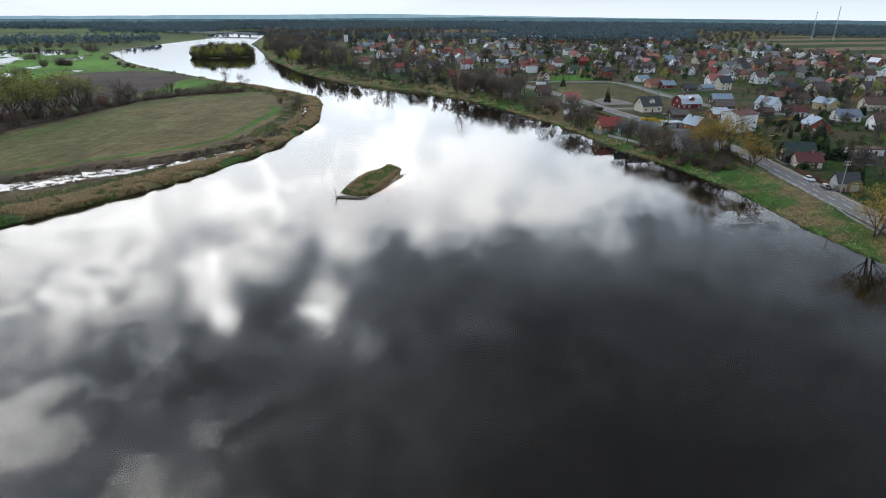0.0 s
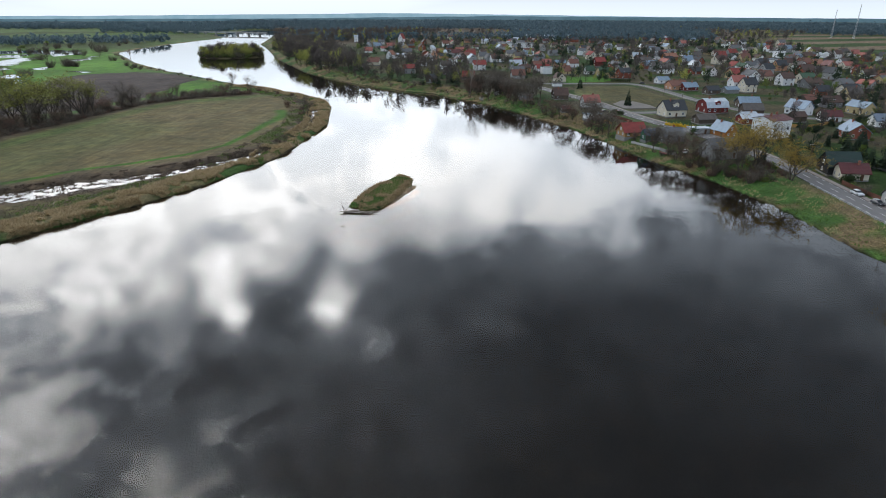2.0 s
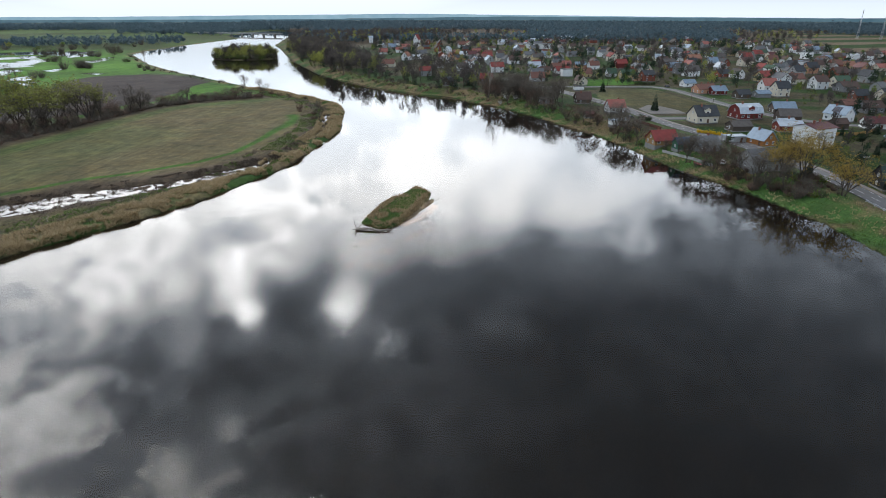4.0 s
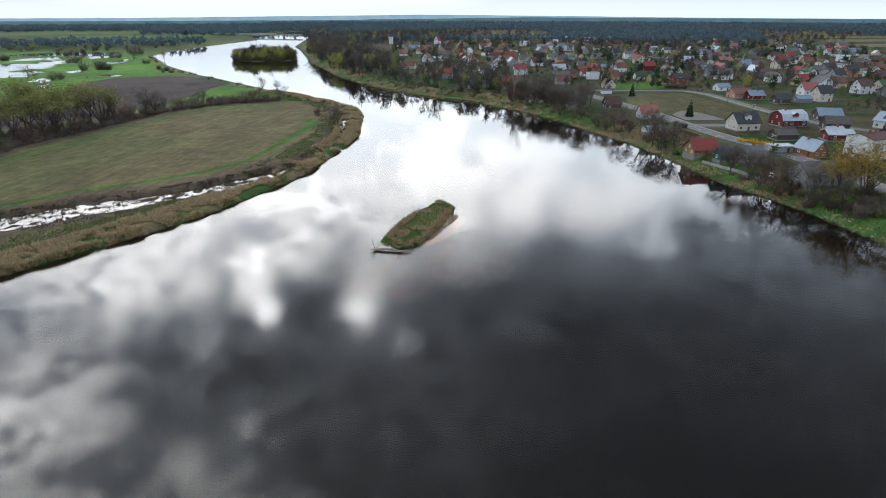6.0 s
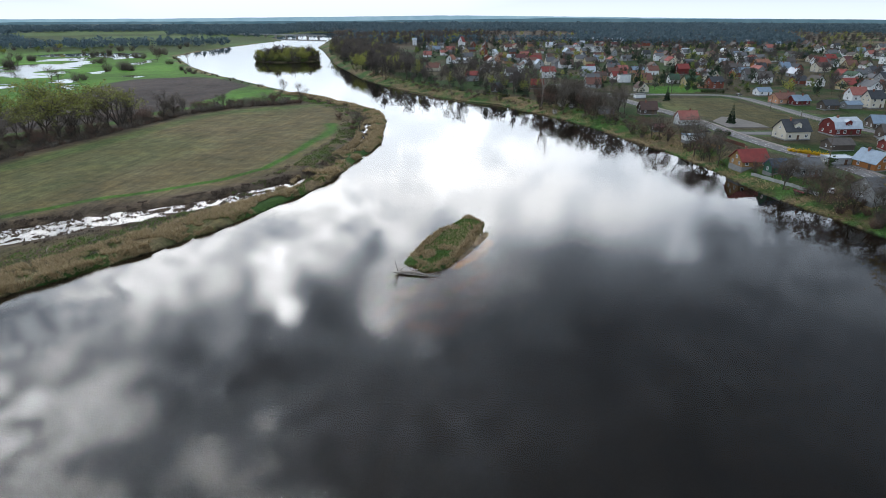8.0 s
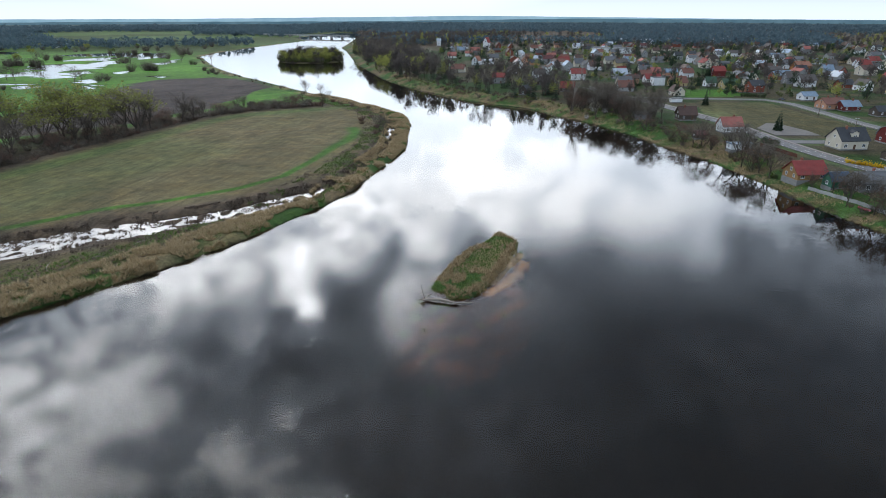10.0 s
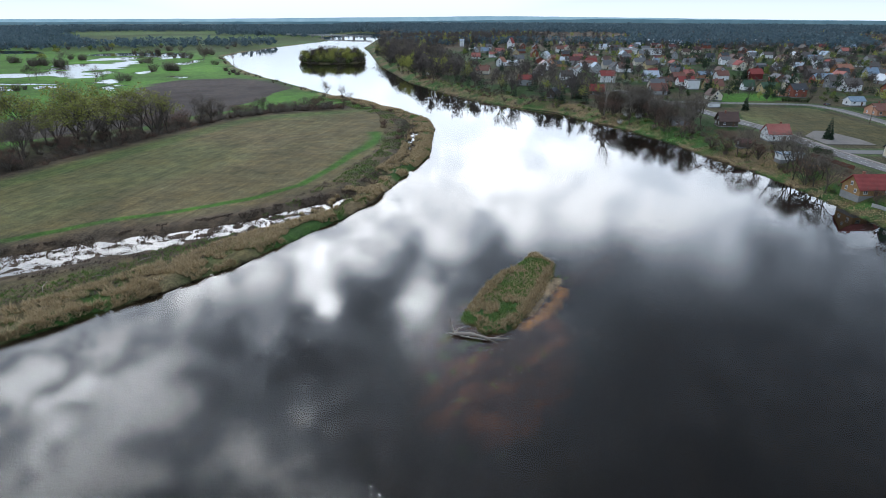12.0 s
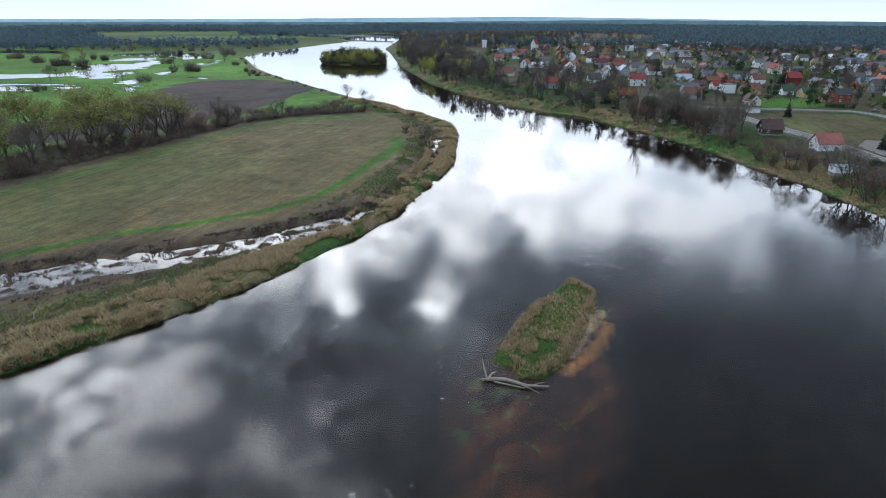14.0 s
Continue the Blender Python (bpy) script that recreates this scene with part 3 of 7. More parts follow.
ROOFS = {
    "red": tiles("red_tile", (0.27, 0.050, 0.042), (0.18, 0.040, 0.034)),
    "faded": tiles("faded_tile", (0.36, 0.14, 0.11), (0.26, 0.08, 0.065)),
    "darkred": sheet_metal("dark_red_metal", (0.105, 0.022, 0.021), (0.075, 0.018, 0.017), 0.5),
    "rust": tiles("rust_tile", (0.19, 0.085, 0.060), (0.13, 0.060, 0.046)),
    "brown": tiles("brown_tile", (0.105, 0.062, 0.048), (0.070, 0.045, 0.038)),
    "greybrown": tiles("grey_brown_sheet", (0.115, 0.100, 0.088), (0.070, 0.060, 0.055)),
    "orange": tiles("orange_tile", (0.30, 0.135, 0.085), (0.21, 0.095, 0.062)),
    "grey": tiles("grey_sheet", (0.145, 0.145, 0.145), (0.10, 0.10, 0.105)),
    "slate": tiles("slate", (0.055, 0.058, 0.062), (0.035, 0.037, 0.042)),
    "lblue": sheet_metal("pale_blue_metal", (0.21, 0.28, 0.35), (0.15, 0.20, 0.25)),
    "bluegrey": sheet_metal("blue_grey_metal", (0.16, 0.20, 0.25), (0.12, 0.15, 0.19)),
    "blue": sheet_metal("blue_metal", (0.05, 0.09, 0.15), (0.04, 0.07, 0.11), 0.5),
    "whitemetal": sheet_metal("white_metal", (0.46, 0.50, 0.54), (0.33, 0.37, 0.41)),
    "green": tiles("green_sheet", (0.055, 0.10, 0.060), (0.040, 0.075, 0.045)),
    "darkgreen": tiles("dark_green_sheet", (0.028, 0.050, 0.042), (0.020, 0.036, 0.032)),
}
WALLS = {
    "white": mottled("white_render", (0.78, 0.78, 0.77), (0.66, 0.66, 0.65), 0.5, 0.9, 0.2, 0.0, 0.12),
    "cream": mottled("cream_render", (0.62, 0.56, 0.45), (0.53, 0.48, 0.38), 0.5, 0.9, 0.2, 0.0, 0.15),
    "yellow": mottled("yellow_render", (0.50, 0.39, 0.21), (0.43, 0.34, 0.19), 0.5, 0.9, 0.2, 0.0, 0.15),
    "salmon": mottled("salmon_render", (0.50, 0.27, 0.17), (0.42, 0.22, 0.14), 0.5, 0.9, 0.2, 0.0, 0.15),
    "concrete": mottled("grey_render", (0.36, 0.36, 0.35), (0.27, 0.27, 0.265), 0.5, 0.9, 0.2, 0.0, 0.15),
    "brick": mottled("brick_wall", (0.26, 0.085, 0.055), (0.19, 0.065, 0.045), 1.2, 0.9, 0.2, 0.01, 0.15),
    "timber": boards("timber_boards", (0.36, 0.21, 0.085), (0.26, 0.15, 0.065)),
    "orangewood": boards("orange_boards", (0.36, 0.15, 0.045), (0.28, 0.11, 0.035)),
    "darkwood": boards("dark_boards", (0.100, 0.076, 0.060), (0.066, 0.052, 0.043)),
    "blackwood": boards("black_boards", (0.022, 0.022, 0.022), (0.014, 0.014, 0.015)),
    "redboard": boards("red_boards", (0.17, 0.028, 0.024), (0.12, 0.022, 0.020)),
    "greyboard": boards("grey_boards", (0.25, 0.25, 0.25), (0.17, 0.17, 0.175)),
    "greenboard": boards("green_boards", (0.045, 0.14, 0.085), (0.035, 0.10, 0.065)),
}
FRAME_WHITE = mottled("white_frame", (0.75, 0.75, 0.74), (0.66, 0.66, 0.65), 3.0, 0.5, 0.4, 0.0, 0.1)
PLINTH = mottled("concrete_plinth", (0.25, 0.245, 0.235), (0.17, 0.165, 0.16), 1.0, 0.95, 0.2, 0.01)
BRICK = mottled("chimney_brick", (0.27, 0.11, 0.075), (0.20, 0.085, 0.06), 4.0, 0.9, 0.2, 0.01)
DOOR_BROWN = mottled("door_brown", (0.12, 0.062, 0.032), (0.085, 0.045, 0.025), 2.0, 0.6, 0.3)
GLASS, _t, _b = surface("window_glass", 0.06, 0.6)
_b.inputs["Base Color"].default_value = (0.025, 0.03, 0.036, 1)
SOLAR, _t, _b = surface("solar_cells", 0.12, 0.6)
_b.inputs["Base Color"].default_value = (0.012, 0.018, 0.04, 1)
ASPHALT = mottled("asphalt", (0.155, 0.150, 0.148), (0.115, 0.112, 0.112), 0.12, 0.9, 0.25, 0.004, 0.0, 3.0, False)
PAVING = mottled("paving", (0.25, 0.215, 0.195), (0.19, 0.17, 0.16), 0.3, 0.9, 0.25, 0.006, 0.0, 4.0, False)
GRAVEL = mottled("pale_concrete", (0.175, 0.160, 0.145), (0.120, 0.112, 0.104), 0.15, 0.95, 0.2, 0.01, 0.0, 1.2, False)
PAINT = mottled("road_paint", (0.72, 0.72, 0.70), (0.5, 0.5, 0.49), 0.8, 0.7, 0.3, 0.0, 0.0, 6.0, False)
STEEL = mottled("galvanised_steel", (0.42, 0.43, 0.44), (0.32, 0.33, 0.34), 1.0, 0.45, 0.5)
POLE_CONCRETE = mottled("pole_concrete", (0.36, 0.35, 0.33), (0.27, 0.265, 0.25), 1.0, 0.9, 0.2)
POLE_WOOD = mottled("pole_wood", (0.13, 0.10, 0.08), (0.09, 0.07, 0.055), 2.0, 0.9, 0.2)
FENCE_GREY = mottled("fence_concrete", (0.40, 0.39, 0.37), (0.28, 0.275, 0.26), 1.0, 0.9, 0.2)
FENCE_OCHRE = mottled("fence_ochre", (0.50, 0.29, 0.10), (0.40, 0.22, 0.08), 1.5, 0.8, 0.2)
FENCE_BROWN = mottled("fence_brown", (0.17, 0.075, 0.05), (0.12, 0.055, 0.04), 1.5, 0.8, 0.2)
BARK = mottled("bark", (0.105, 0.088, 0.072), (0.066, 0.056, 0.047), 1.5, 0.95, 0.1, 0.02)
BARK_PALE = mottled("pale_bark", (0.26, 0.225, 0.185), (0.17, 0.145, 0.12), 1.5, 0.95, 0.1, 0.02)
DRIFTWOOD = mottled("driftwood", (0.34, 0.29, 0.24), (0.20, 0.165, 0.135), 2.0, 0.9, 0.15, 0.02)


def foliage(name, a, b, thin=0.3):
    """Leaf or twig stuff: tone drifts from clump to clump; some light passes through."""
    m, t, bs = surface(name, 0.7, 0.2)
    geo = t.nodes.new("ShaderNodeNewGeometry")
    isl = geo.outputs["Random Per Island"]
    n = grain(t, geo.outputs["Position"], 0.25, 3, 0.6)
    rnd = t.nodes.new("ShaderNodeObjectInfo").outputs["Random"]
    mix = arith(t, "ADD", arith(t, "MULTIPLY", isl, 0.45), arith(t, "ADD", arith(t, "MULTIPLY", n, 0.35), arith(t, "MULTIPLY", rnd, 0.3)))
    col = blend(t, "MIX", steps(t, mix, ((0.2, 0.0), (0.85, 1.0))), a, b)
    link(t, col, bs.inputs["Base Color"])
    tr = t.nodes.new("ShaderNodeBsdfTranslucent")
    link(t, col, tr.inputs[0])
    sh = t.nodes.new("ShaderNodeMixShader")
    sh.inputs[0].default_value = thin
    link(t, bs.outputs[0], sh.inputs[1])
    link(t, tr.outputs[0], sh.inputs[2])
    link(t, sh.outputs[0], t.nodes["Material Output"].inputs[0])
    return m


TWIG = foliage("grey_brown_twigs", (0.085, 0.072, 0.058), (0.155, 0.130, 0.102), 0.2)
TWIG_SOFT = foliage("fine_twig_haze", (0.058, 0.050, 0.046), (0.100, 0.086, 0.078), 0.4)
TWIG_RED = foliage("reddish_twigs", (0.110, 0.066, 0.050), (0.17, 0.108, 0.080), 0.2)
BUD_OLIVE = foliage("olive_buds", (0.175, 0.190, 0.048), (0.30, 0.305, 0.085), 0.45)
BUD_GREEN = foliage("fresh_green_leaves", (0.075, 0.115, 0.025), (0.15, 0.185, 0.045))
BUD_YELLOW = foliage("yellow_willow_buds", (0.24, 0.165, 0.040), (0.36, 0.25, 0.065))
NEEDLES = foliage("dark_needles", (0.018, 0.034, 0.020), (0.038, 0.060, 0.032), 0.15)
THUJA = foliage("thuja_green", (0.030, 0.052, 0.018), (0.055, 0.080, 0.026), 0.1)
FORSYTHIA = foliage("forsythia_yellow", (0.55, 0.36, 0.015), (0.70, 0.48, 0.03))
BLOSSOM = foliage("white_blossom", (0.50, 0.49, 0.45), (0.65, 0.64, 0.60))
REED = foliage("dry_reed", (0.23, 0.165, 0.088), (0.52, 0.405, 0.235))
BLADE = foliage("green_blades", (0.070, 0.135, 0.028), (0.135, 0.195, 0.05))
# wood green shifted to blue: the haze of distance is painted into this colour
FAR_WOOD_HAZED = foliage("far_wood", (0.050, 0.088, 0.110), (0.105, 0.145, 0.160), 0.4)


# ---- roads ----
def resample(pts, step):
    out = [Vector((*pts[0][:2], 0))]
    for a, b in zip(pts, pts[1:]):
        a, b = Vector((*a[:2], 0)), Vector((*b[:2], 0))
        n = max(1, int((b - a).length / step))
        out += [a.lerp(b, i / n) for i in range(1, n + 1)]
    for _ in range(6):                      # ease the bends
        out = [out[0]] + [(p + 2 * q + r) / 4 for p, q, r in zip(out, out[1:], out[2:])] + [out[-1]]
    return out


def strip(name, pts, off_a, off_b, lift, material, thick=0.12, dash=None):
    """A ribbon over the ground between two offsets from a line (positive: to its right), with a kerb's thickness."""
    line = resample(pts, 2.0)
    verts, faces, xs, ys = [], [], [], []
    for i, p in enumerate(line):
        a, b = line[max(i - 1, 0)], line[min(i + 1, len(line) - 1)]
        t = (b - a).normalized()
        n = Vector((t.y, -t.x, 0))
        for o in (off_a, off_b):
            q = p + n * o
            verts.append([q.x, q.y, 0])
            xs.append(p.x), ys.append(p.y)
    z = lay(np.array(xs), np.array(ys))[0]
    for v, h in zip(verts, z):
        v[2] = h + lift
    n = len(verts)
    verts += [[v[0], v[1], v[2] - thick] for v in verts]
    for i in range(len(line) - 1):
        if dash and (i % (dash[0] + dash[1])) >= dash[0]:
            continue
        a = 2 * i
        faces += [(a, a + 1, a + 3, a + 2), (a, a + 2, a + 2 + n, a + n), (a + 1, a + 1 + n, a + 3 + n, a + 3)]
    return add_mesh(name, verts, faces, material)


tagged(strip("road", ROAD_MAIN, -3.3, 3.3, 0.16, ASPHALT, 0.6), "grey asphalt riverside road with white markings", "road", kind="structure")
tagged(strip("road", ROAD_SIDE, -2.8, 2.8, 0.16, ASPHALT, 0.6), "worn grey village street beside the meadow", "road", kind="structure")
tagged(strip("road", LANE, -3.5, 3.5, 0.13, ASPHALT, 0.5), "short paved side lane", "road", kind="structure")
tagged(strip("pavement", ROAD_MAIN, 3.45, 5.4, 0.26, PAVING, 0.6), "pinkish paved footway with a raised kerb", "pavement", kind="structure")
tagged(strip("pavement", ROAD_SIDE, 2.95, 4.4, 0.24, PAVING, 0.6), "narrow paved footway", "pavement", kind="structure")
tagged(strip("road_marking", ROAD_MAIN, -0.09, 0.09, 0.172, PAINT, 0.004, (2, 2)), "dashed white centre line", "marking", kind="structure")
tagged(strip("road_marking", ROAD_MAIN, -3.0, -2.86, 0.172, PAINT, 0.004, (1, 1)), "dashed white edge line", "marking", kind="structure")
tagged(strip("road_marking", ROAD_MAIN, 2.86, 3.0, 0.172, PAINT, 0.004, (1, 1)), "dashed white edge line", "marking", kind="structure")


def slab(name, ring, lift, material, label):
    xs, ys = np.array([p[0] for p in ring], float), np.array([p[1] for p in ring], float)
    z = float(lay(np.array([xs.mean()]), np.array([ys.mean()]))[0][0])
    n = len(ring)
    verts = [(x, y, z + lift) for x, y in ring] + [(x, y, z - 1.0) for x, y in ring]
    faces = [tuple(range(n))] + [(i, i + n, (i + 1) % n + n, (i + 1) % n) for i in range(n)]
    ob = add_mesh(name, verts, faces, material)
    return tagged(ob, label, "paving", kind="structure")


slab("pavement", COURT, 0.28, GRAVEL, "cracked pale concrete sports court")


# ---- boxes, frames and houses ----
def box(lo, hi, verts=None, faces=None):
    verts, faces = ([], []) if verts is None else (verts, faces)
    k = len(verts)
    verts += [(x, y, z) for x in (lo[0], hi[0]) for y in (lo[1], hi[1]) for z in (lo[2], hi[2])]
    faces += [tuple(k + i for i in f) for f in ((0, 1, 3, 2), (4, 6, 7, 5), (0, 4, 5, 1), (2, 3, 7, 6), (0, 2, 6, 4), (1, 5, 7, 3))]
    return verts, faces


def mesh_of(name, verts, faces, material, smooth=False):
    me = bpy.data.meshes.new(name)
    me.from_pydata(verts, [], faces)
    me.materials.append(material)
    if smooth:
        me.polygons.foreach_set("use_smooth", [True] * len(me.polygons))
    return me


def lattice(xs, zs, kind, y0, y1):
    """A plate cut along xs and zs: kind(i, j) is 0 for a hole, 1 for solid, 2 for a face of the second material."""
    nx, nz = len(xs), len(zs)
    v = [(x, y, z) for y in (y0, y1) for z in zs for x in xs]
    f, mats = [], []

    def at(i, j, k):
        return k * nx * nz + j * nx + i
    filled = {(i, j): kind(i, j) for i in range(nx - 1) for j in range(nz - 1)}
    for (i, j), m in filled.items():
        if not m:
            continue
        f += [(at(i, j, 0), at(i + 1, j, 0), at(i + 1, j + 1, 0), at(i, j + 1, 0)), (at(i, j, 1), at(i, j + 1, 1), at(i + 1, j + 1, 1), at(i + 1, j, 1))]
        mats += [m - 1, 0]
        for di, dj, p, q in ((-1, 0, (i, j + 1), (i, j)), (1, 0, (i + 1, j), (i + 1, j + 1)), (0, -1, (i, j), (i + 1, j)), (0, 1, (i + 1, j + 1), (i, j + 1))):
            if not filled.get((i + di, j + dj)):
                f.append((at(*p, 0), at(*p, 1), at(*q, 1), at(*q, 0)))
                mats.append(0)
    used = sorted({i for q in f for i in q})
    index = {i: k for k, i in enumerate(used)}
    return [v[i] for i in used], [tuple(index[i] for i in q) for q in f], mats


def window_cuts(w, h):
    return (-w / 2 - 0.08, -w / 2, -w / 2 + 0.1, -0.04, 0.04, w / 2 - 0.1, w / 2, w / 2 + 0.08), (-0.07, 0.0, 0.1, h - 0.1, h)


def window_meshes(w, h):
    xs, zs = window_cuts(w, h)
    v, f, _ = lattice(xs, zs, lambda i, j: 1 if j == 0 else 0 if i in (0, 6) or (j == 2 and i in (2, 4)) else 1, -0.09, 0.02)
    pv, pf = box((-w / 2 + 0.1, -0.035, 0.1), (w / 2 - 0.1, -0.012, h - 0.1))
    return mesh_of("window", v, f, FRAME_WHITE), mesh_of("pane", pv, pf, GLASS)


def plain_window(w, h):
    """A far window: frame, mullion and sill in one piece, with dark panes let in."""
    xs, zs = window_cuts(w, h)
    v, f, mats = lattice(xs, zs, lambda i, j: 1 if j == 0 else 0 if i in (0, 6) else 2 if j == 2 and i in (2, 4) else 1, -0.07, 0.02)
    me = mesh_of("window", v, f, FRAME_WHITE)
    me.materials.append(GLASS)
    me.polygons.foreach_set("material_index", mats)
    return me


PLAIN = plain_window(1.3, 1.4)
WINDOWS = {"s": window_meshes(1.0, 1.2), "m": window_meshes(1.35, 1.4)}
_v, _f = box((-0.5, -0.07, 0.0), (0.5, 0.02, 2.05))
DOOR_MESH = mesh_of("door", _v, _f, DOOR_BROWN)
_v, _f = box((0.32, -0.13, 1.0), (0.44, -0.072, 1.06))
HANDLE_MESH = mesh_of("door_handle", _v, _f, STEEL)
_v, _f = box((-0.32, -0.32, -1.2), (0.32, 0.32, 1.15))
box((-0.40, -0.40, 1.15), (0.40, 0.40, 1.27), _v, _f)
box((-0.14, -0.14, 1.27), (0.14, 0.14, 1.45), _v, _f)
CHIMNEY_MESH = mesh_of("chimney", _v, _f, BRICK)
HOUSES = []


def child(name, me, parent, m):
    ob = new(name, me)
    ob.parent, ob.matrix_basis = parent, m
    return ob


def put_window(home, size, x, y, z, turn, detail=True):
    if not detail:
        child("window", PLAIN, home, pose(x, y, z, 0, 0, turn))
        return
    fr, pa = WINDOWS[size]
    w = child("window", fr, home, pose(x, y, z, 0, 0, turn))
    child("pane", pa, w, Matrix())


def gable_roof(L, W, ev, rise, over, thick):
    """Two slopes that meet at the ridge along x, with overhang and a ridge cap, in one piece."""
    hw, hl = W / 2 + over, L / 2 + over
    drop = over * rise / (W / 2)
    top = ev + rise + thick
    prof = [(-hw, ev - drop), (0, ev + rise), (hw, ev - drop), (hw, ev - drop + thick), (0.17, top - 0.04), (0.16, top + 0.07), (-0.16, top + 0.07), (-0.17, top - 0.04), (-hw, ev - drop + thick)]
    n = len(prof)
    v = [(x, p, q) for x in (-hl, hl) for p, q in prof]
    ends = ((0, 1, 7, 8), (1, 2, 3, 4), (1, 4, 5, 6, 7))
    f = [q[::-1] for q in ends] + [tuple(n + i for i in q) for q in ends] + [(i, (i + 1) % n, n + (i + 1) % n, n + i) for i in range(n)]
    return v, f


def house(x, y, ridge, L, W, ev, rise, roof, wall, label, style="", group="", detail=True, seed=None):
    """A house whose ridge runs along the heading `ridge` (degrees right of +y)."""
    rng = random.Random(int(x * 13 + y * 7) if seed is None else seed)
    z = height(x, y) + 0.12
    detail = detail and math.hypot(x, y) < 480
    low = min(height(x + a, y + b) for a in (-L / 2, L / 2) for b in (-W / 2, W / 2)) - 0.4
    small = any(w in label for w in ("shed", "barn", "garage", "hut", "outbuilding", "boathouse"))
    home = new("shed" if small else "house")
    home.matrix_basis = pose(x, y, z, 0, 0, 90 - ridge)
    tagged(home, label, "shed" if small else "house", group)
    HOUSES.append((x, y, max(L, W) / 2))
    R, Wm = ROOFS[roof], WALLS[wall]
    hl, hw = L / 2, W / 2
    v, f = box((-hl - 0.06, -hw - 0.06, low - z), (hl + 0.06, hw + 0.06, 0.35))
    child("foundation", mesh_of("foundation", v, f, PLINTH), home, Matrix())
    if style == "flat":
        v, f = box((-hl, -hw, 0.3), (hl, hw, ev))
        child("wall", mesh_of("wall", v, f, Wm), home, Matrix())
        v, f = box((-hl - 0.3, -hw - 0.3, ev), (hl + 0.3, hw + 0.3, ev + 0.22))
        box((-hl - 0.3, -hw - 0.3, ev + 0.22), (-hl - 0.1, hw + 0.3, ev + rise), v, f)
        box((hl + 0.1, -hw - 0.3, ev + 0.22), (hl + 0.3, hw + 0.3, ev + rise), v, f)
        child("roof", mesh_of("roof", v, f, R), home, Matrix())
    elif style == "mansard":
        mid = 0.62 * rise
        prof = [(-hw, 0.3), (-hw, ev), (-hw * 0.72, ev + mid), (0, ev + rise), (hw * 0.72, ev + mid), (hw, ev), (hw, 0.3)]
        n = len(prof)
        v = [(s * hl, p, q) for s in (-1, 1) for p, q in prof]
        f = [tuple(range(n)), tuple(range(2 * n - 1, n - 1, -1))] + [(i, i + n, i + 1 + n, i + 1) for i in range(n - 1)]
        child("wall", mesh_of("wall", v, f, Wm), home, Matrix())
        o, th = 0.45, 0.16
        out = [(-hw - o, ev - 0.5), (-hw * 0.72 - 0.1, ev + mid), (0, ev + rise), (hw * 0.72 + 0.1, ev + mid), (hw + o, ev - 0.5)]
        v, f = [], []
        for a, b in zip(out, out[1:]):
            k = len(v)
            for s in (-hl - o, hl + o):
                v += [(s, a[0], a[1] + 0.04), (s, b[0], b[1] + 0.04), (s, b[0], b[1] + th + 0.04), (s, a[0], a[1] + th + 0.04)]
            f += [tuple(k + i for i in q) for q in ((0, 1, 2, 3), (4, 7, 6, 5), (3, 2, 6, 7), (0, 4, 5, 1), (0, 3, 7, 4), (1, 5, 6, 2))]
        child("roof", mesh_of("roof", v, f, R), home, Matrix())
    else:
        v = [(s * hl, p, q) for s in (-1, 1) for p, q in ((-hw, 0.3), (hw, 0.3), (hw, ev), (0, ev + rise), (-hw, ev))]
        f = [(0, 1, 2, 3, 4), (9, 8, 7, 6, 5), (1, 6, 7, 2), (0, 4, 9, 5), (4, 3, 8, 9), (3, 2, 7, 8), (0, 5, 6, 1)]
        child("wall", mesh_of("wall", v, f, Wm), home, Matrix())
        v, f = gable_roof(L, W, ev, rise, 0.35 if small else 0.55, 0.18)
        child("roof", mesh_of("roof", v, f, R), home, Matrix())
    tall = ev > 4.6
    levels = [1.0, 3.7] if tall else [1.0]
    size = "m" if (W > 7.5 and not small) else "s"
    pitch = (3.2 if not small else 4.2) if detail else 4.6 if math.hypot(x, y) < 620 else 9.0
    blank = "blank" in label or "bare gable" in label
    if not blank:
        for s, turn in ((-1, 0), (1, 180)):
            n = max(1, int(L / pitch))
            if small and s > 0:
                continue
            for k in range(n):
                px = -hl + L * (k + 0.5) / n
                for lv in levels:
                    if lv + 1.5 > ev:
                        continue
                    if s < 0 and k == n // 2 and lv < 2:
                        d = child("door", DOOR_MESH, home, pose(px, -hw - 0.005, 0.1, 0, 0, 0))
                        child("door_handle", HANDLE_MESH, d, Matrix())
                    else:
                        put_window(home, size, px, s * (hw + 0.005), lv, turn, detail)
        for s, turn in ((-1, -90), (1, 90)):
            n = 2 if W > 6 and not small and detail else 1
            for k in range(n):
                py = -hw + W * (k + 0.5) / n
                for lv in levels:
                    put_window(home, "s", s * (hl + 0.005), py, lv, turn, detail)
            if rise > 3.0 and style not in ("flat", "low"):
                put_window(home, "s", s * (hl + 0.005), 0, ev + 0.35, turn, detail)
    if not small and style not in ("flat",):
        c = 1 if L < 12 else 2
        for k in range(c):
            px = hl * (0.35 - 0.8 * k) * rng.choice((-1, 1))
            py = rng.choice((-0.5, 0.5))
            child("chimney", CHIMNEY_MESH, home, pose(px, py, ev + rise * (1 - abs(py) / hw) + 0.1))
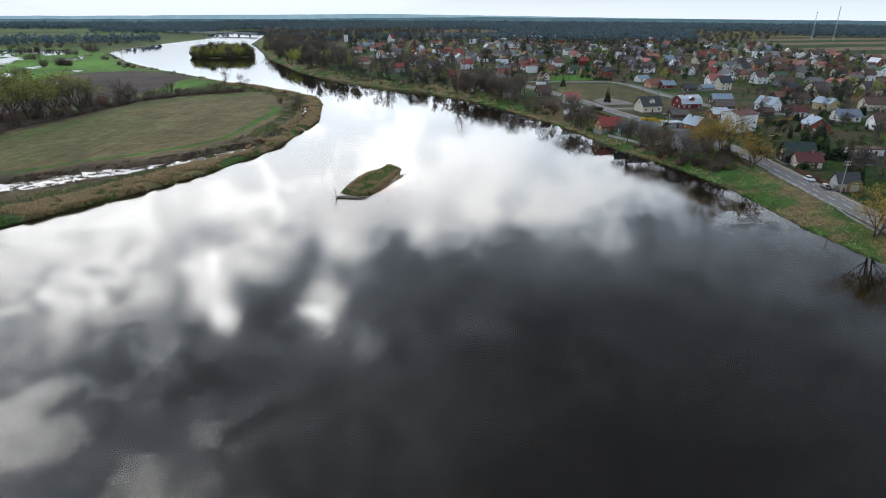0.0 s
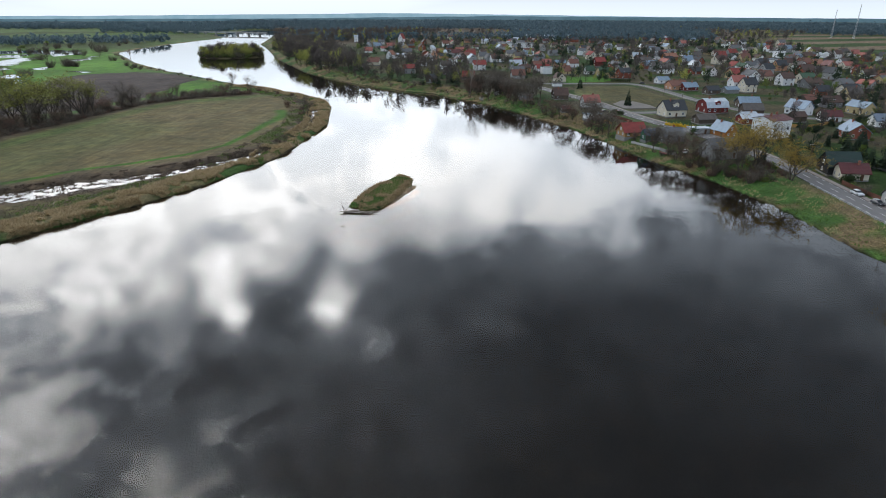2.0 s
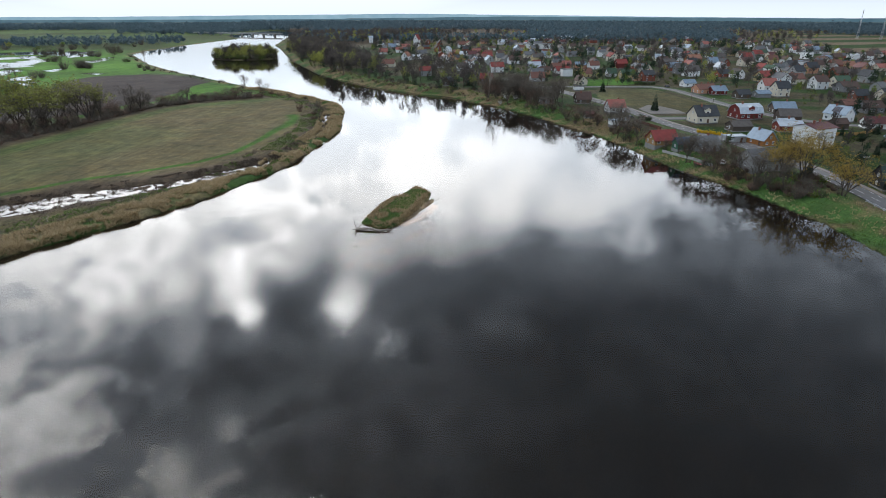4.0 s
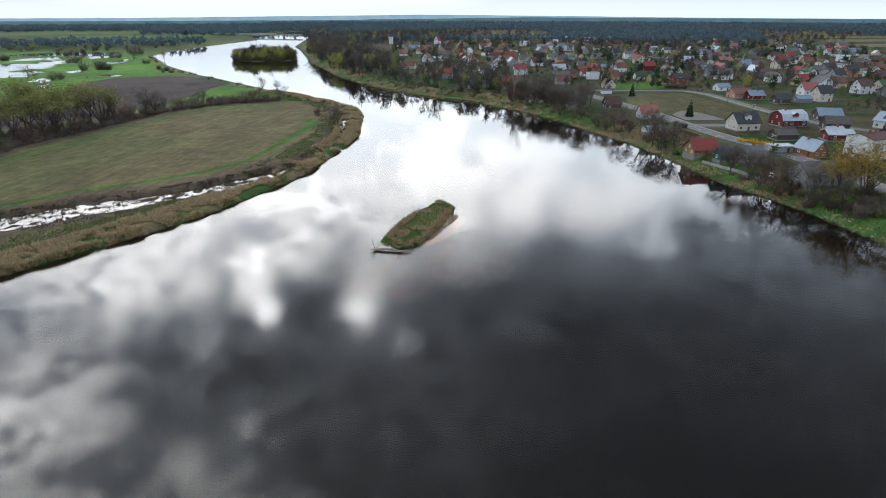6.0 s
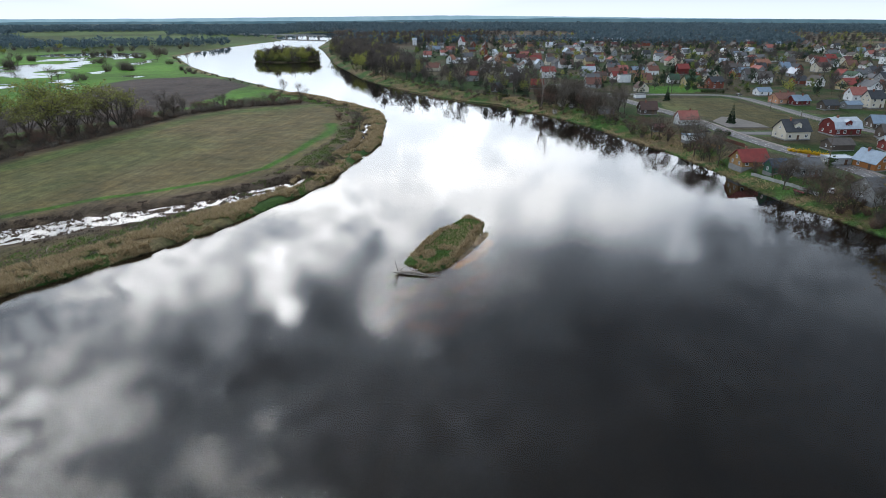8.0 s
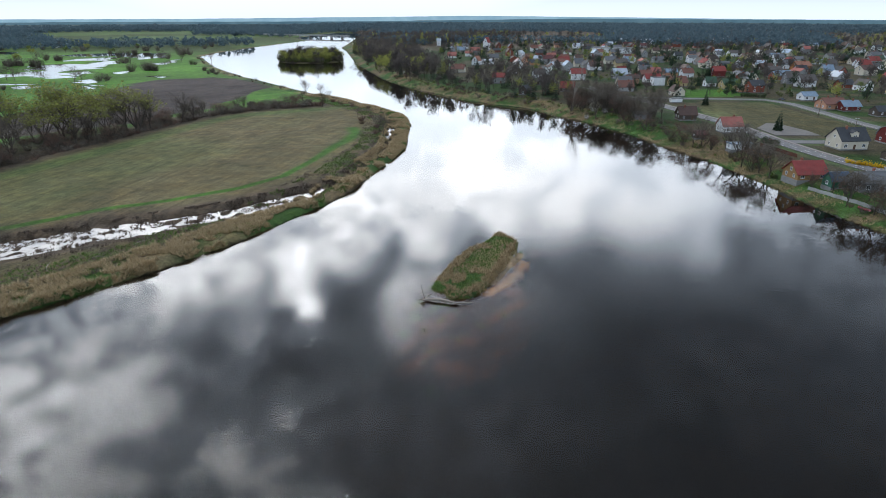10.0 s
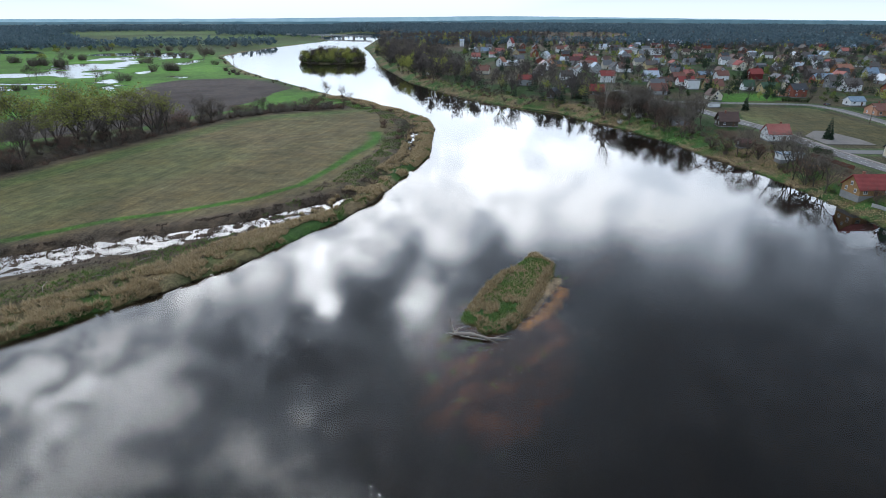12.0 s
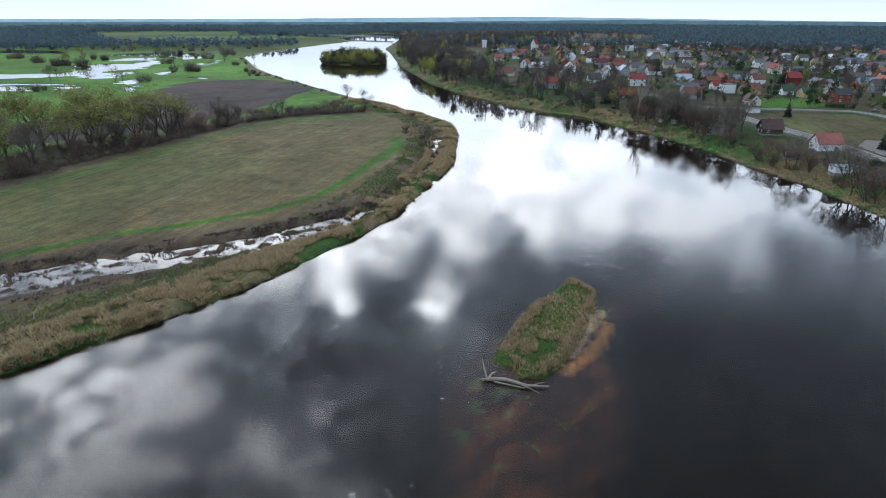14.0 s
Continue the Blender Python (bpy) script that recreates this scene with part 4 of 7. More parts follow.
    if style in ("mansard", "dormer"):
        dw, dz = 1.5, ev + 0.1
        for s in (-1, 1):
            dy = s * hw * (0.92 if style == "mansard" else 0.8)
            back = s * hw * 0.1
            top = ev + rise * 0.66
            v = [(px, py, pz) for px in (-dw, dw) for py in (dy, back) for pz in (dz, top)] + [(0, dy, top + 0.8), (0, back, top + 0.8)]
            f = [(0, 1, 8, 5, 4), (2, 6, 7, 9, 3), (0, 2, 3, 1), (4, 5, 7, 6), (1, 3, 9, 8), (5, 8, 9, 7)]
            dm = child("dormer", mesh_of("dormer", v, f, Wm), home, Matrix())
            v, f = [], []
            for q in (-1, 1):
                k = len(v)
                for py in (dy + s * 0.35, back):
                    v += [(q * (dw + 0.3), py, top - 0.1), (0, py, top + 0.86), (0, py, top + 1.0), (q * (dw + 0.3), py, top + 0.05)]
                f += [tuple(k + i for i in g) for g in ((0, 1, 2, 3), (4, 7, 6, 5), (3, 2, 6, 7), (0, 4, 5, 1), (0, 3, 7, 4), (1, 5, 6, 2))]
            child("dormer_roof", mesh_of("dormer_roof", v, f, R), dm, Matrix())
            put_window(home, "m", 0, dy + s * 0.005, dz + 0.35, 0 if s < 0 else 180)
    if style == "solar":
        a = math.degrees(math.atan2(rise, hw))
        slope = math.hypot(rise, hw)
        for i in range(4):
            for j in range(2):
                v, f = box((-0.5, -0.8, 0), (0.5, 0.8, 0.05))
                m = pose(0, -hw, ev + 0.24, a, 0, 0) @ pose(-1.7 + 1.06 * i, slope * 0.32 + 1.66 * j, 0)
                child("solar_panel", mesh_of("solar_panel", v, f, SOLAR), home, m)
    if style == "balcony":
        v, f = box((-2.2, -hw - 1.2, 2.9), (2.2, -hw, 3.05))
        bal = child("balcony", mesh_of("balcony", v, f, PLINTH), home, Matrix())
        v, f = box((-2.2, -hw - 1.2, 3.95), (2.2, -hw - 1.12, 4.02))
        for k in range(12):
            px = -2.17 + 4.34 * k / 11
            box((px - 0.03, -hw - 1.18, 3.05), (px + 0.03, -hw - 1.14, 3.95), v, f)
        child("railing", mesh_of("railing", v, f, DOOR_BROWN), bal, Matrix())
    return home


# the houses by the river and along the streets
house(-207, 1118, 75, 6.5, 5.6, 9.0, 3.0, "whitemetal", "white", "tall white villa among dark trees", "low")
house(-206, 868, 100, 29.9, 9.4, 3.4, 0.6, "grey", "white", "long low white hall with a flat roof", "flat")
house(-178, 763, 100, 16.5, 6.9, 3.0, 1.6, "rust", "brick", "long low brick building with a rusty roof")
house(-103, 653, 95, 12.2, 9.1, 3.6, 3.8, "rust", "cream", "cream house with a steep red-brown roof")
house(-95, 730, 20, 8.8, 7.6, 5.0, 4.2, "orange", "white", "white gabled house with an orange roof")
house(-84, 741, 95, 12.3, 8.7, 3.0, 2.4, "whitemetal", "white", "white outbuilding with a white metal roof")
house(-57, 565, 95, 9.4, 7.3, 5.0, 2.8, "red", "concrete", "grey two-storey house with a red roof")
house(-117, 1040, 20, 9.5, 8.1, 10.0, 7.0, "red", "white", "tall white gabled chapel with a red roof")
house(-55, 843, 20, 9.5, 8.5, 5.0, 3.5, "whitemetal", "white", "white barn with a bare gable")
house(-43, 820, 95, 9.2, 6.9, 3.0, 2.8, "orange", "brick", "brick barn with an orange roof")
house(-31, 785, 95, 9.7, 7.3, 4.0, 2.6, "whitemetal", "white", "white house with a white metal roof")
house(-16, 684, 20, 8.3, 6.2, 4.4, 3.2, "whitemetal", "white", "white gabled house with a pale roof")
house(-4, 520, 95, 9.5, 6.7, 3.0, 3.6, "red", "darkwood", "brown timber house with a bright red roof")
house(-33, 500, 20, 8.1, 6.3, 3.0, 3.0, "slate", "darkwood", "dark timber boathouse with a tarred roof")
house(-18, 554, 95, 16.3, 7.3, 3.0, 2.0, "greybrown", "darkwood", "long weathered timber barn")
house(65, 943, 95, 56.2, 13.0, 7.0, 1.2, "grey", "white", "long white school block with a low grey roof", "low")
house(50, 784, 20, 8.5, 6.4, 4.6, 4.2, "slate", "white", "white gabled house with a dark roof")
house(25, 680, 75, 12.8, 10.2, 4.0, 4.0, "brown", "white", "white house with a steep brown roof")
house(51, 706, 75, 11.7, 9.4, 4.6, 3.6, "greybrown", "yellow", "yellow house with a grey-brown roof")
house(45, 635, 75, 7.6, 6.1, 3.8, 3.4, "red", "cream", "cream house with a bright red roof")
house(46, 563, 75, 7.8, 6.2, 5.2, 2.6, "brown", "salmon", "salmon two-storey house with a brown roof")
house(64, 560, 75, 8.8, 6.6, 6.0, 0.8, "grey", "white", "blank white-walled block with a flat roof", "flat")
house(101, 558, 75, 7.5, 6.0, 3.4, 3.6, "green", "white", "white house with a green roof")
house(112, 548, 75, 11.6, 8.9, 3.4, 3.4, "green", "yellow", "yellow house with a wide green roof")
house(115, 527, 75, 5.1, 4.5, 2.6, 1.4, "orange", "salmon", "small salmon garage with an orange roof")
house(124, 631, 75, 9.9, 7.9, 5.0, 3.4, "red", "redboard", "red house with a bright red roof")
house(159, 702, 20, 8.2, 6.5, 5.2, 3.4, "brown", "white", "white gabled house with a brown roof")
house(167, 610, 75, 14.8, 9.3, 3.6, 3.2, "lblue", "brick", "long brick barn with a pale metal roof")
house(33, 407, 80, 8.5, 5.3, 2.8, 0.9, "greybrown", "greyboard", "grey board hut on the wooded slope", "low")
house(55, 407, 80, 8.8, 6.8, 3.0, 3.6, "brown", "darkwood", "brown house under a hipped roof among bare trees")
house(68, 374, 78, 9.2, 7.1, 3.4, 3.4, "faded", "white", "white house with a faded red tiled roof")
house(62, 335, 78, 8.5, 4.2, 2.5, 0.5, "lblue", "white", "low white garage with a pale blue flat roof", "flat")
house(51, 357, 78, 4.4, 3.9, 2.0, 1.2, "darkred", "darkwood", "small open garden hut with a red-brown roof", "low")
house(62, 473, 78, 6.6, 4.1, 2.4, 0.4, "grey", "white", "small white garage with a flat roof", "flat")
house(72, 293, 75, 10.5, 8.1, 2.6, 3.4, "red", "timber", "yellowish timber cabin under a red metal roof")
house(77, 281, 75, 6.2, 4.6, 2.6, 2.2, "blue", "greenboard", "green boarded garden shed with a dark blue roof")
house(85, 279, 75, 9.6, 7.6, 3.0, 2.6, "grey", "greyboard", "grey boarded cottage with a grey sheet roof")
house(95, 249, 78, 11.9, 9.8, 3.6, 3.2, "grey", "concrete", "plain grey rendered barn with a grey gabled roof")
house(106, 344, 75, 11.7, 9.3, 4.0, 4.2, "slate", "cream", "cream house with a steep dark slate roof", "dormer")
house(132, 357, 75, 13.0, 10.3, 3.4, 4.0, "whitemetal", "redboard", "dark red boarded house with a white metal mansard roof", "mansard")
house(143, 454, 75, 12.4, 9.8, 3.2, 2.8, "rust", "salmon", "salmon rendered house with a brown tiled roof")
house(144, 491, 75, 9.3, 6.9, 2.8, 2.2, "lblue", "white", "white outbuilding with a pale blue metal roof")
house(150, 449, 75, 10.0, 7.5, 2.8, 2.6, "lblue", "redboard", "small red house with a pale metal roof")
house(158, 373, 92, 11.2, 8.7, 3.0, 3.0, "lblue", "darkwood", "dark timber house with a pale blue metal roof")
house(149, 347, 92, 10.3, 8.0, 3.0, 3.0, "greybrown", "darkwood", "weathered dark timber barn with a grey-brown roof")
house(137, 320, 90, 11.0, 7.8, 2.8, 1.8, "whitemetal", "redboard", "low dark red shed with a white metal roof")
house(112, 289, 160, 9.5, 6.3, 3.0, 3.4, "lblue", "orangewood", "orange timber cottage with a pale blue metal roof")
house(103, 295, 80, 8.5, 5.0, 2.6, 0.5, "whitemetal", "concrete", "low pale garage with a flat white roof", "flat")
house(115, 321, 80, 9.5, 7.2, 2.4, 2.0, "greybrown", "darkwood", "old dark boarded shed with a patched roof")
house(213, 523, 75, 13.7, 10.9, 4.2, 3.8, "red", "yellow", "yellow rendered house with a red tiled roof")
house(226, 507, 75, 12.3, 9.8, 4.0, 3.6, "rust", "cream", "cream house with a rusty red tiled roof")
house(253, 663, 75, 12.8, 10.7, 5.0, 3.2, "brown", "cream", "two-storey cream house with a brown roof")
house(293, 640, 75, 14.2, 11.4, 5.6, 1.2, "grey", "white", "white two-storey block house with a low grey roof", "flat")
house(159, 431, 75, 9.0, 6.7, 2.6, 2.4, "slate", "darkwood", "dark timber barn with a slate-grey roof")
house(173, 435, 75, 9.6, 6.0, 2.4, 1.6, "lblue", "greyboard", "low grey shed with a pale blue metal roof")
house(211, 693, 75, 13.6, 11.3, 4.6, 3.4, "orange", "orangewood", "orange house with an orange tiled roof")
house(172, 622, 75, 12.7, 10.1, 3.4, 2.8, "lblue", "brick", "brick house with a pale blue metal roof")
house(193, 559, 75, 9.9, 7.9, 3.0, 3.0, "slate", "brick", "brick cottage with a dark roof")
house(131, 286, 62, 12.4, 10.2, 8.2, 1.4, "darkred", "white", "white two-storey house with a low dark red roof", "low")
house(139, 328, 75, 7.7, 5.5, 2.8, 1.6, "whitemetal", "white", "small white building with a white metal roof")
house(167, 286, 10, 11.6, 9.0, 3.2, 3.4, "lblue", "brick", "red brick house with a pale blue metal roof")
house(126, 224, 95, 10.7, 8.8, 3.2, 4.2, "darkgreen", "blackwood", "black boarded barn with a dark green roof")
house(126, 217, 95, 8.5, 6.4, 2.8, 2.4, "darkred", "cream", "small cream house with a dark red roof")
house(175, 349, 150, 10.7, 8.3, 4.0, 3.6, "lblue", "white", "white house with solar panels on a pale blue roof", "solar")
house(179, 327, 95, 9.1, 6.8, 3.0, 2.4, "darkred", "white", "white bungalow with a dark red roof")
house(195, 310, 95, 10.9, 8.4, 3.2, 2.6, "bluegrey", "white", "white bungalow with a blue-grey roof")
house(234, 349, 95, 12.4, 9.8, 4.2, 3.2, "brown", "cream", "cream house with a brown tiled roof")
house(199, 288, 95, 10.3, 8.2, 4.0, 3.4, "brown", "white", "white house with a brown tiled roof")
house(158, 235, 95, 11.4, 5.7, 2.8, 0.6, "brown", "white", "long white garage with a flat brown roof", "flat")
house(149, 222, 95, 7.1, 5.0, 2.4, 1.4, "slate", "darkwood", "dark boarded shed with a tarred roof")
house(122, 187, 95, 6.4, 5.1, 2.8, 2.6, "slate", "concrete", "small pale grey hut with a dark roof beside the road")
house(239, 416, 75, 11.3, 9.4, 4.4, 3.4, "slate", "cream", "cream house with a dark roof and a balcony", "balcony")
house(207, 378, 75, 10.7, 8.5, 3.2, 3.0, "brown", "greyboard", "grey house with a brown sheet roof")
house(200, 387, 75, 9.4, 7.4, 2.8, 2.6, "rust", "darkwood", "dark barn with a rust-streaked metal roof")
house(268, 408, 75, 12.2, 10.1, 4.4, 4.0, "slate", "cream", "cream house with a black roof and solar panels", "solar")
house(162, 325, 75, 7.2, 5.4, 2.8, 2.0, "brown", "darkwood", "brown boarded shed with a brown roof")
house(240, 463, 75, 12.4, 9.8, 3.4, 3.0, "brown", "greyboard", "grey house with a dark brown roof")
house(334, 564, 75, 10.6, 8.5, 3.6, 3.4, "red", "white", "white house with a bright red roof")
house(310, 492, 75, 11.3, 9.0, 3.8, 3.2, "rust", "salmon", "salmon house with a rusty tiled roof")
house(328, 623, 75, 10.9, 8.7, 4.0, 3.2, "orange", "yellow", "yellow house with an orange roof")
house(363, 770, 75, 9.9, 8.7, 7.5, 1.0, "grey", "white", "tall white block house with a flat roof", "flat")
house(298, 647, 75, 15.7, 10.5, 4.6, 1.2, "lblue", "white", "white house with a low pale blue roof", "low")

# the rest of the village, along parallel lanes
VILLAGE = ((31.2, 492.8), (-10.3, 551.8), (-50.1, 608.6), (-84.8, 708.4), (-126.8, 801.7), (-171.2, 897.6), (-190, 1123.8), (-82.4, 1287.6), (305, 1412.9), (508.3, 1123.3), (475.4, 823),
           (445.4, 596.8), (363.7, 375), (299.6, 258.8), (254, 179.5), (191, 143.3), (156.7, 162), (170.4, 277.5), (196.6, 353.2), (158.3, 498.2))
OPEN = ((124.3, 359), (54.3, 401.1), (62.3, 478.2), (80.8, 548.6), (115, 553.1), (131, 491.8), (145.6, 377.2))


def point_in(x, y, ring):
    return bool(inside(np.array([x]), np.array([y]), ring)[0])


def near_line(x, y, line):
    return float(polyline_distance(np.array([x]), np.array([y]), line)[0])


def free(x, y, margin):
    if any((x - a) ** 2 + (y - b) ** 2 < (r + margin) ** 2 for a, b, r in HOUSES):
        return False
    return near_line(x, y, ROAD_MAIN) > 4.5 + margin and near_line(x, y, ROAD_SIDE) > 4.5 + margin


def fill_village():
    rng = random.Random(21)
    roofs = ["red"] * 3 + ["rust"] * 2 + ["brown"] * 6 + ["greybrown"] * 5 + ["grey"] * 6 + ["slate"] * 5 + ["lblue"] * 3 + ["faded"] * 2 + ["whitemetal"] * 2 + ["darkred"] * 2 + ["green"]
    walls = ["white"] * 8 + ["cream"] * 5 + ["yellow"] * 2 + ["salmon"] * 2 + ["concrete"] * 4 + ["brick"] * 3 + ["greyboard"] * 2 + ["darkwood"] * 2
    words = {"red": "red tiled", "rust": "rusty tiled", "brown": "brown tiled", "greybrown": "grey-brown", "grey": "grey sheet", "slate": "dark slate",
             "lblue": "pale blue metal", "faded": "faded pink tiled", "whitemetal": "white metal", "darkred": "dark red", "green": "green"}
    kinds = {"white": "white rendered", "cream": "cream rendered", "yellow": "yellow rendered", "salmon": "salmon rendered", "concrete": "grey rendered",
             "brick": "red brick", "greyboard": "grey boarded", "darkwood": "dark timber"}
    ca, sa = math.cos(radians(15)), math.sin(radians(15))
    made = 0
    cells = [(i, j) for i in range(-39, 52) for j in range(4, 70)]
    rng.shuffle(cells)
    for near in (True, False):                    # the nearer streets first
        for i, j in cells:
            if rng.random() > 0.92 or near != (j < 34):
                continue
            u, v = i * 19 + rng.uniform(-4, 4) + (6 if j % 2 else 0), j * 24 + rng.uniform(-5, 5)
            x, y = u * ca - v * sa + 120, u * sa + v * ca
            if not point_in(x, y, VILLAGE) or point_in(x, y, OPEN) or near_line(x, y, RIGHT_BANK) < 38:
                continue
            if y > 880 and rng.random() < 0.35 or y > 1150 and rng.random() < 0.3:
                continue
            L, W = rng.uniform(8.5, 12), rng.uniform(7, 9)
            if not free(x, y, 5.0):
                continue
            r, w = rng.choice(roofs), rng.choice(walls)
            ev = rng.choice((3.2, 3.4, 4.2, 5.2, 5.6))
            house(x, y, rng.choice((75, 75, 165)) + rng.uniform(-4, 4), L, W, ev, rng.uniform(2.4, 4.2), r, w,
                  kinds[w] + " village house with a " + words[r] + " roof", group="village houses")
            made += 1
            if made >= (192 if near else 290):
                break


fill_village()
for hx, hy, hl, hw, hr in ((118, 1254, 44, 20, "whitemetal"), (170, 1279, 52, 22, "lblue"), (215, 1300, 30, 18, "red"), (354, 1418, 60, 22, "whitemetal"), (280, 1330, 36, 18, "grey")):
    house(hx, hy, 95, hl, hw, 6.0, 2.0, hr, "white", "long pale industrial hall on the far plain", "low", "far halls")


# ---- plants ----
def prisms(segs, sides=4):
    v, f = [], []
    for a, b, ra, rb in segs:
        a, b = Vector(a), Vector(b)
        d = (b - a).normalized()
        u = d.orthogonal().normalized()
        w = d.cross(u)
        k = len(v)
        for p, r in ((a, ra), (b, rb)):
            for i in range(sides):
                c, s = math.cos(2 * math.pi * i / sides), math.sin(2 * math.pi * i / sides)
                v.append(tuple(p + u * (r * c) + w * (r * s)))
        f += [(k + i, k + (i + 1) % sides, k + sides + (i + 1) % sides, k + sides + i) for i in range(sides)]
    return v, f


def slivers(segs):
    """Fine twigs: one long thin face each."""
    v, f = [], []
    for a, b, ra, rb in segs:
        a, b = Vector(a), Vector(b)
        u = (b - a).orthogonal().normalized()
        k = len(v)
        v += [tuple(a - u * ra), tuple(a + u * ra), tuple(b)]
        f.append((k, k + 1, k + 2))
    return v, f


def tufts(points, size, rng, v, f):
    """Small leaf clumps, each one bent face at a random slant."""
    for p in points:
        a = Vector((rng.gauss(0, 1), rng.gauss(0, 1), rng.gauss(0, 1))).normalized()
        u = a.orthogonal().normalized()
        w = a.cross(u)
        s = size * rng.uniform(0.6, 1.4)
        k = len(v)
        v += [tuple(p + u * s), tuple(p + w * s * 0.8), tuple(p - u * s * 0.9), tuple(p - w * s * 0.7)]
        f.append((k, k + 1, k + 2, k + 3))


def limb(rng, base, way, length, radius, depth, fan, segs, ends, lift, wide):
    """A limb and its branches, down to the twigs."""
    mid = base + way * length * 0.5 + Vector((rng.uniform(-1, 1), rng.uniform(-1, 1), rng.uniform(-0.3, 0.6))) * length * 0.07
    tip = mid + (way + Vector((0, 0, lift))).normalized() * length * 0.5
    segs.append((depth, base, mid, radius, radius * 0.78))
    segs.append((depth, mid, tip, radius * 0.78, radius * 0.5))
    if depth == 0:
        ends.append(tip)
        return
    for i in range(fan):
        f = rng.uniform(0.35, 1.0)
        p = base.lerp(mid, f * 2) if f < 0.5 else mid.lerp(tip, f * 2 - 1)
        turn = Vector((rng.gauss(0, 1), rng.gauss(0, 1), rng.gauss(0, 0.6)))
        w = (way + turn.normalized() * wide + Vector((0, 0, lift))).normalized()
        limb(rng, p, w, length * rng.uniform(0.5, 0.75), radius * 0.45, depth - 1, fan, segs, ends, lift, wide)


def tree_kind(seed, h, stems, fan, depth, wide, lift, trunk, bark, twig, leaf=None, leaf_size=0.3, per_end=0, droop=0.0, fine=3, thick=1.0, twig_len=0.09, twig_w=0.03):
    """Meshes of one broadleaved tree: (trunk with its limbs, crown of twigs and buds)."""
    rng = random.Random(seed)
    segs, ends = [], []
    for s in range(stems):
        a = 2 * math.pi * (s + rng.random() * 0.6) / stems
        lean = Vector((math.cos(a), math.sin(a), 0)) * (0.10 if stems == 1 else 0.35)
        way = (Vector((0, 0, 1)) + lean).normalized()
        foot = Vector((math.cos(a), math.sin(a), 0)) * (0.0 if stems == 1 else 0.35)
        r0 = h * 0.018 * thick
        t1 = foot + way * h * trunk
        segs.append((9, foot - Vector((0, 0, 0.6)), t1, r0 * 1.25, r0 * 0.85))
        n = fan + 1
        for i in range(n):
            b = 2 * math.pi * (i + rng.random()) / n
            w = (way + Vector((math.cos(b), math.sin(b), 0)) * wide * rng.uniform(0.25, 1.0)).normalized()
            limb(rng, t1 - way * h * trunk * rng.uniform(0, 0.3), w, h * (1 - trunk) * rng.uniform(0.42, 0.62), r0 * 0.6, depth, fan, segs, ends, lift, wide)
    top = max(e.z for e in ends)
    k = h / max(top, 0.1)
    solid = [(a * k, b * k, ra, rb) for d, a, b, ra, rb in segs if d >= 1]
    thin = [(a * k, b * k, max(ra, twig_w), rb) for d, a, b, ra, rb in segs if d < 1]
    for e in ends:
        for _ in range(fine):
            w = Vector((rng.gauss(0, 1), rng.gauss(0, 1), rng.gauss(0.35, 0.7) - droop * 1.5)).normalized()
            thin.append((e * k, e * k + w * h * twig_len * rng.uniform(0.5, 1.3), twig_w, 0))
    tv, tf = prisms([(a, b, ra, rb) for a, b, ra, rb in solid], 3 if len(solid) > 60 else 4)
    trunk_me = mesh_of("trunk", tv, tf, bark)
    cv, cf = slivers(thin)
    n_twig = len(cf)
    if leaf is not None:
        pts = []
        for a, b, _, _ in thin:
            if rng.random() < per_end:
                pts.append(a.lerp(b, rng.random()) + Vector((rng.gauss(0, 1), rng.gauss(0, 1), rng.gauss(0, 1) - droop)) * leaf_size)
        tufts(pts, leaf_size, rng, cv, cf)
    crown = bpy.data.meshes.new("crown")
    crown.from_pydata(cv, [], cf)
    crown.materials.append(twig)
    if leaf is not None:
        crown.materials.append(leaf)
        crown.polygons.foreach_set("material_index", [0] * n_twig + [1] * (len(cf) - n_twig))
    return trunk_me, crown


def spruce_kind(seed, h, rings=15, arms=11):
    rng = random.Random(seed)
    v, f = prisms([(Vector((0, 0, -0.5)), Vector((0, 0, h * 0.96)), h * 0.014, 0.02)], 5)
    trunk_me = mesh_of("trunk", v, f, BARK)
    v, f = [], []
    for i in range(rings):
        q = i / (rings - 1)
        z, r = h * (0.10 + 0.88 * q), h * 0.21 * (1 - q) ** 0.85 + 0.12
        for j in range(arms):
            a = 2 * math.pi * (j + rng.random()) / arms
            rr = r * rng.uniform(0.7, 1.2)
            d = Vector((math.cos(a), math.sin(a), 0))
            n = Vector((-d.y, d.x, 0))
            p, tip = Vector((0, 0, z)), d * rr + Vector((0, 0, z - rr * rng.uniform(0.25, 0.55)))
            m = p.lerp(tip, 0.55) + Vector((0, 0, rr * 0.10))
            w = rr * rng.uniform(0.20, 0.34)
            k = len(v)
            v += [tuple(p), tuple(m + n * w), tuple(tip), tuple(m - n * w), tuple(m - Vector((0, 0, w * 1.1)))]
            f += [(k, k + 1, k + 2), (k, k + 2, k + 3), (k, k + 4, k + 2)]
    return trunk_me, mesh_of("crown", v, f, NEEDLES)


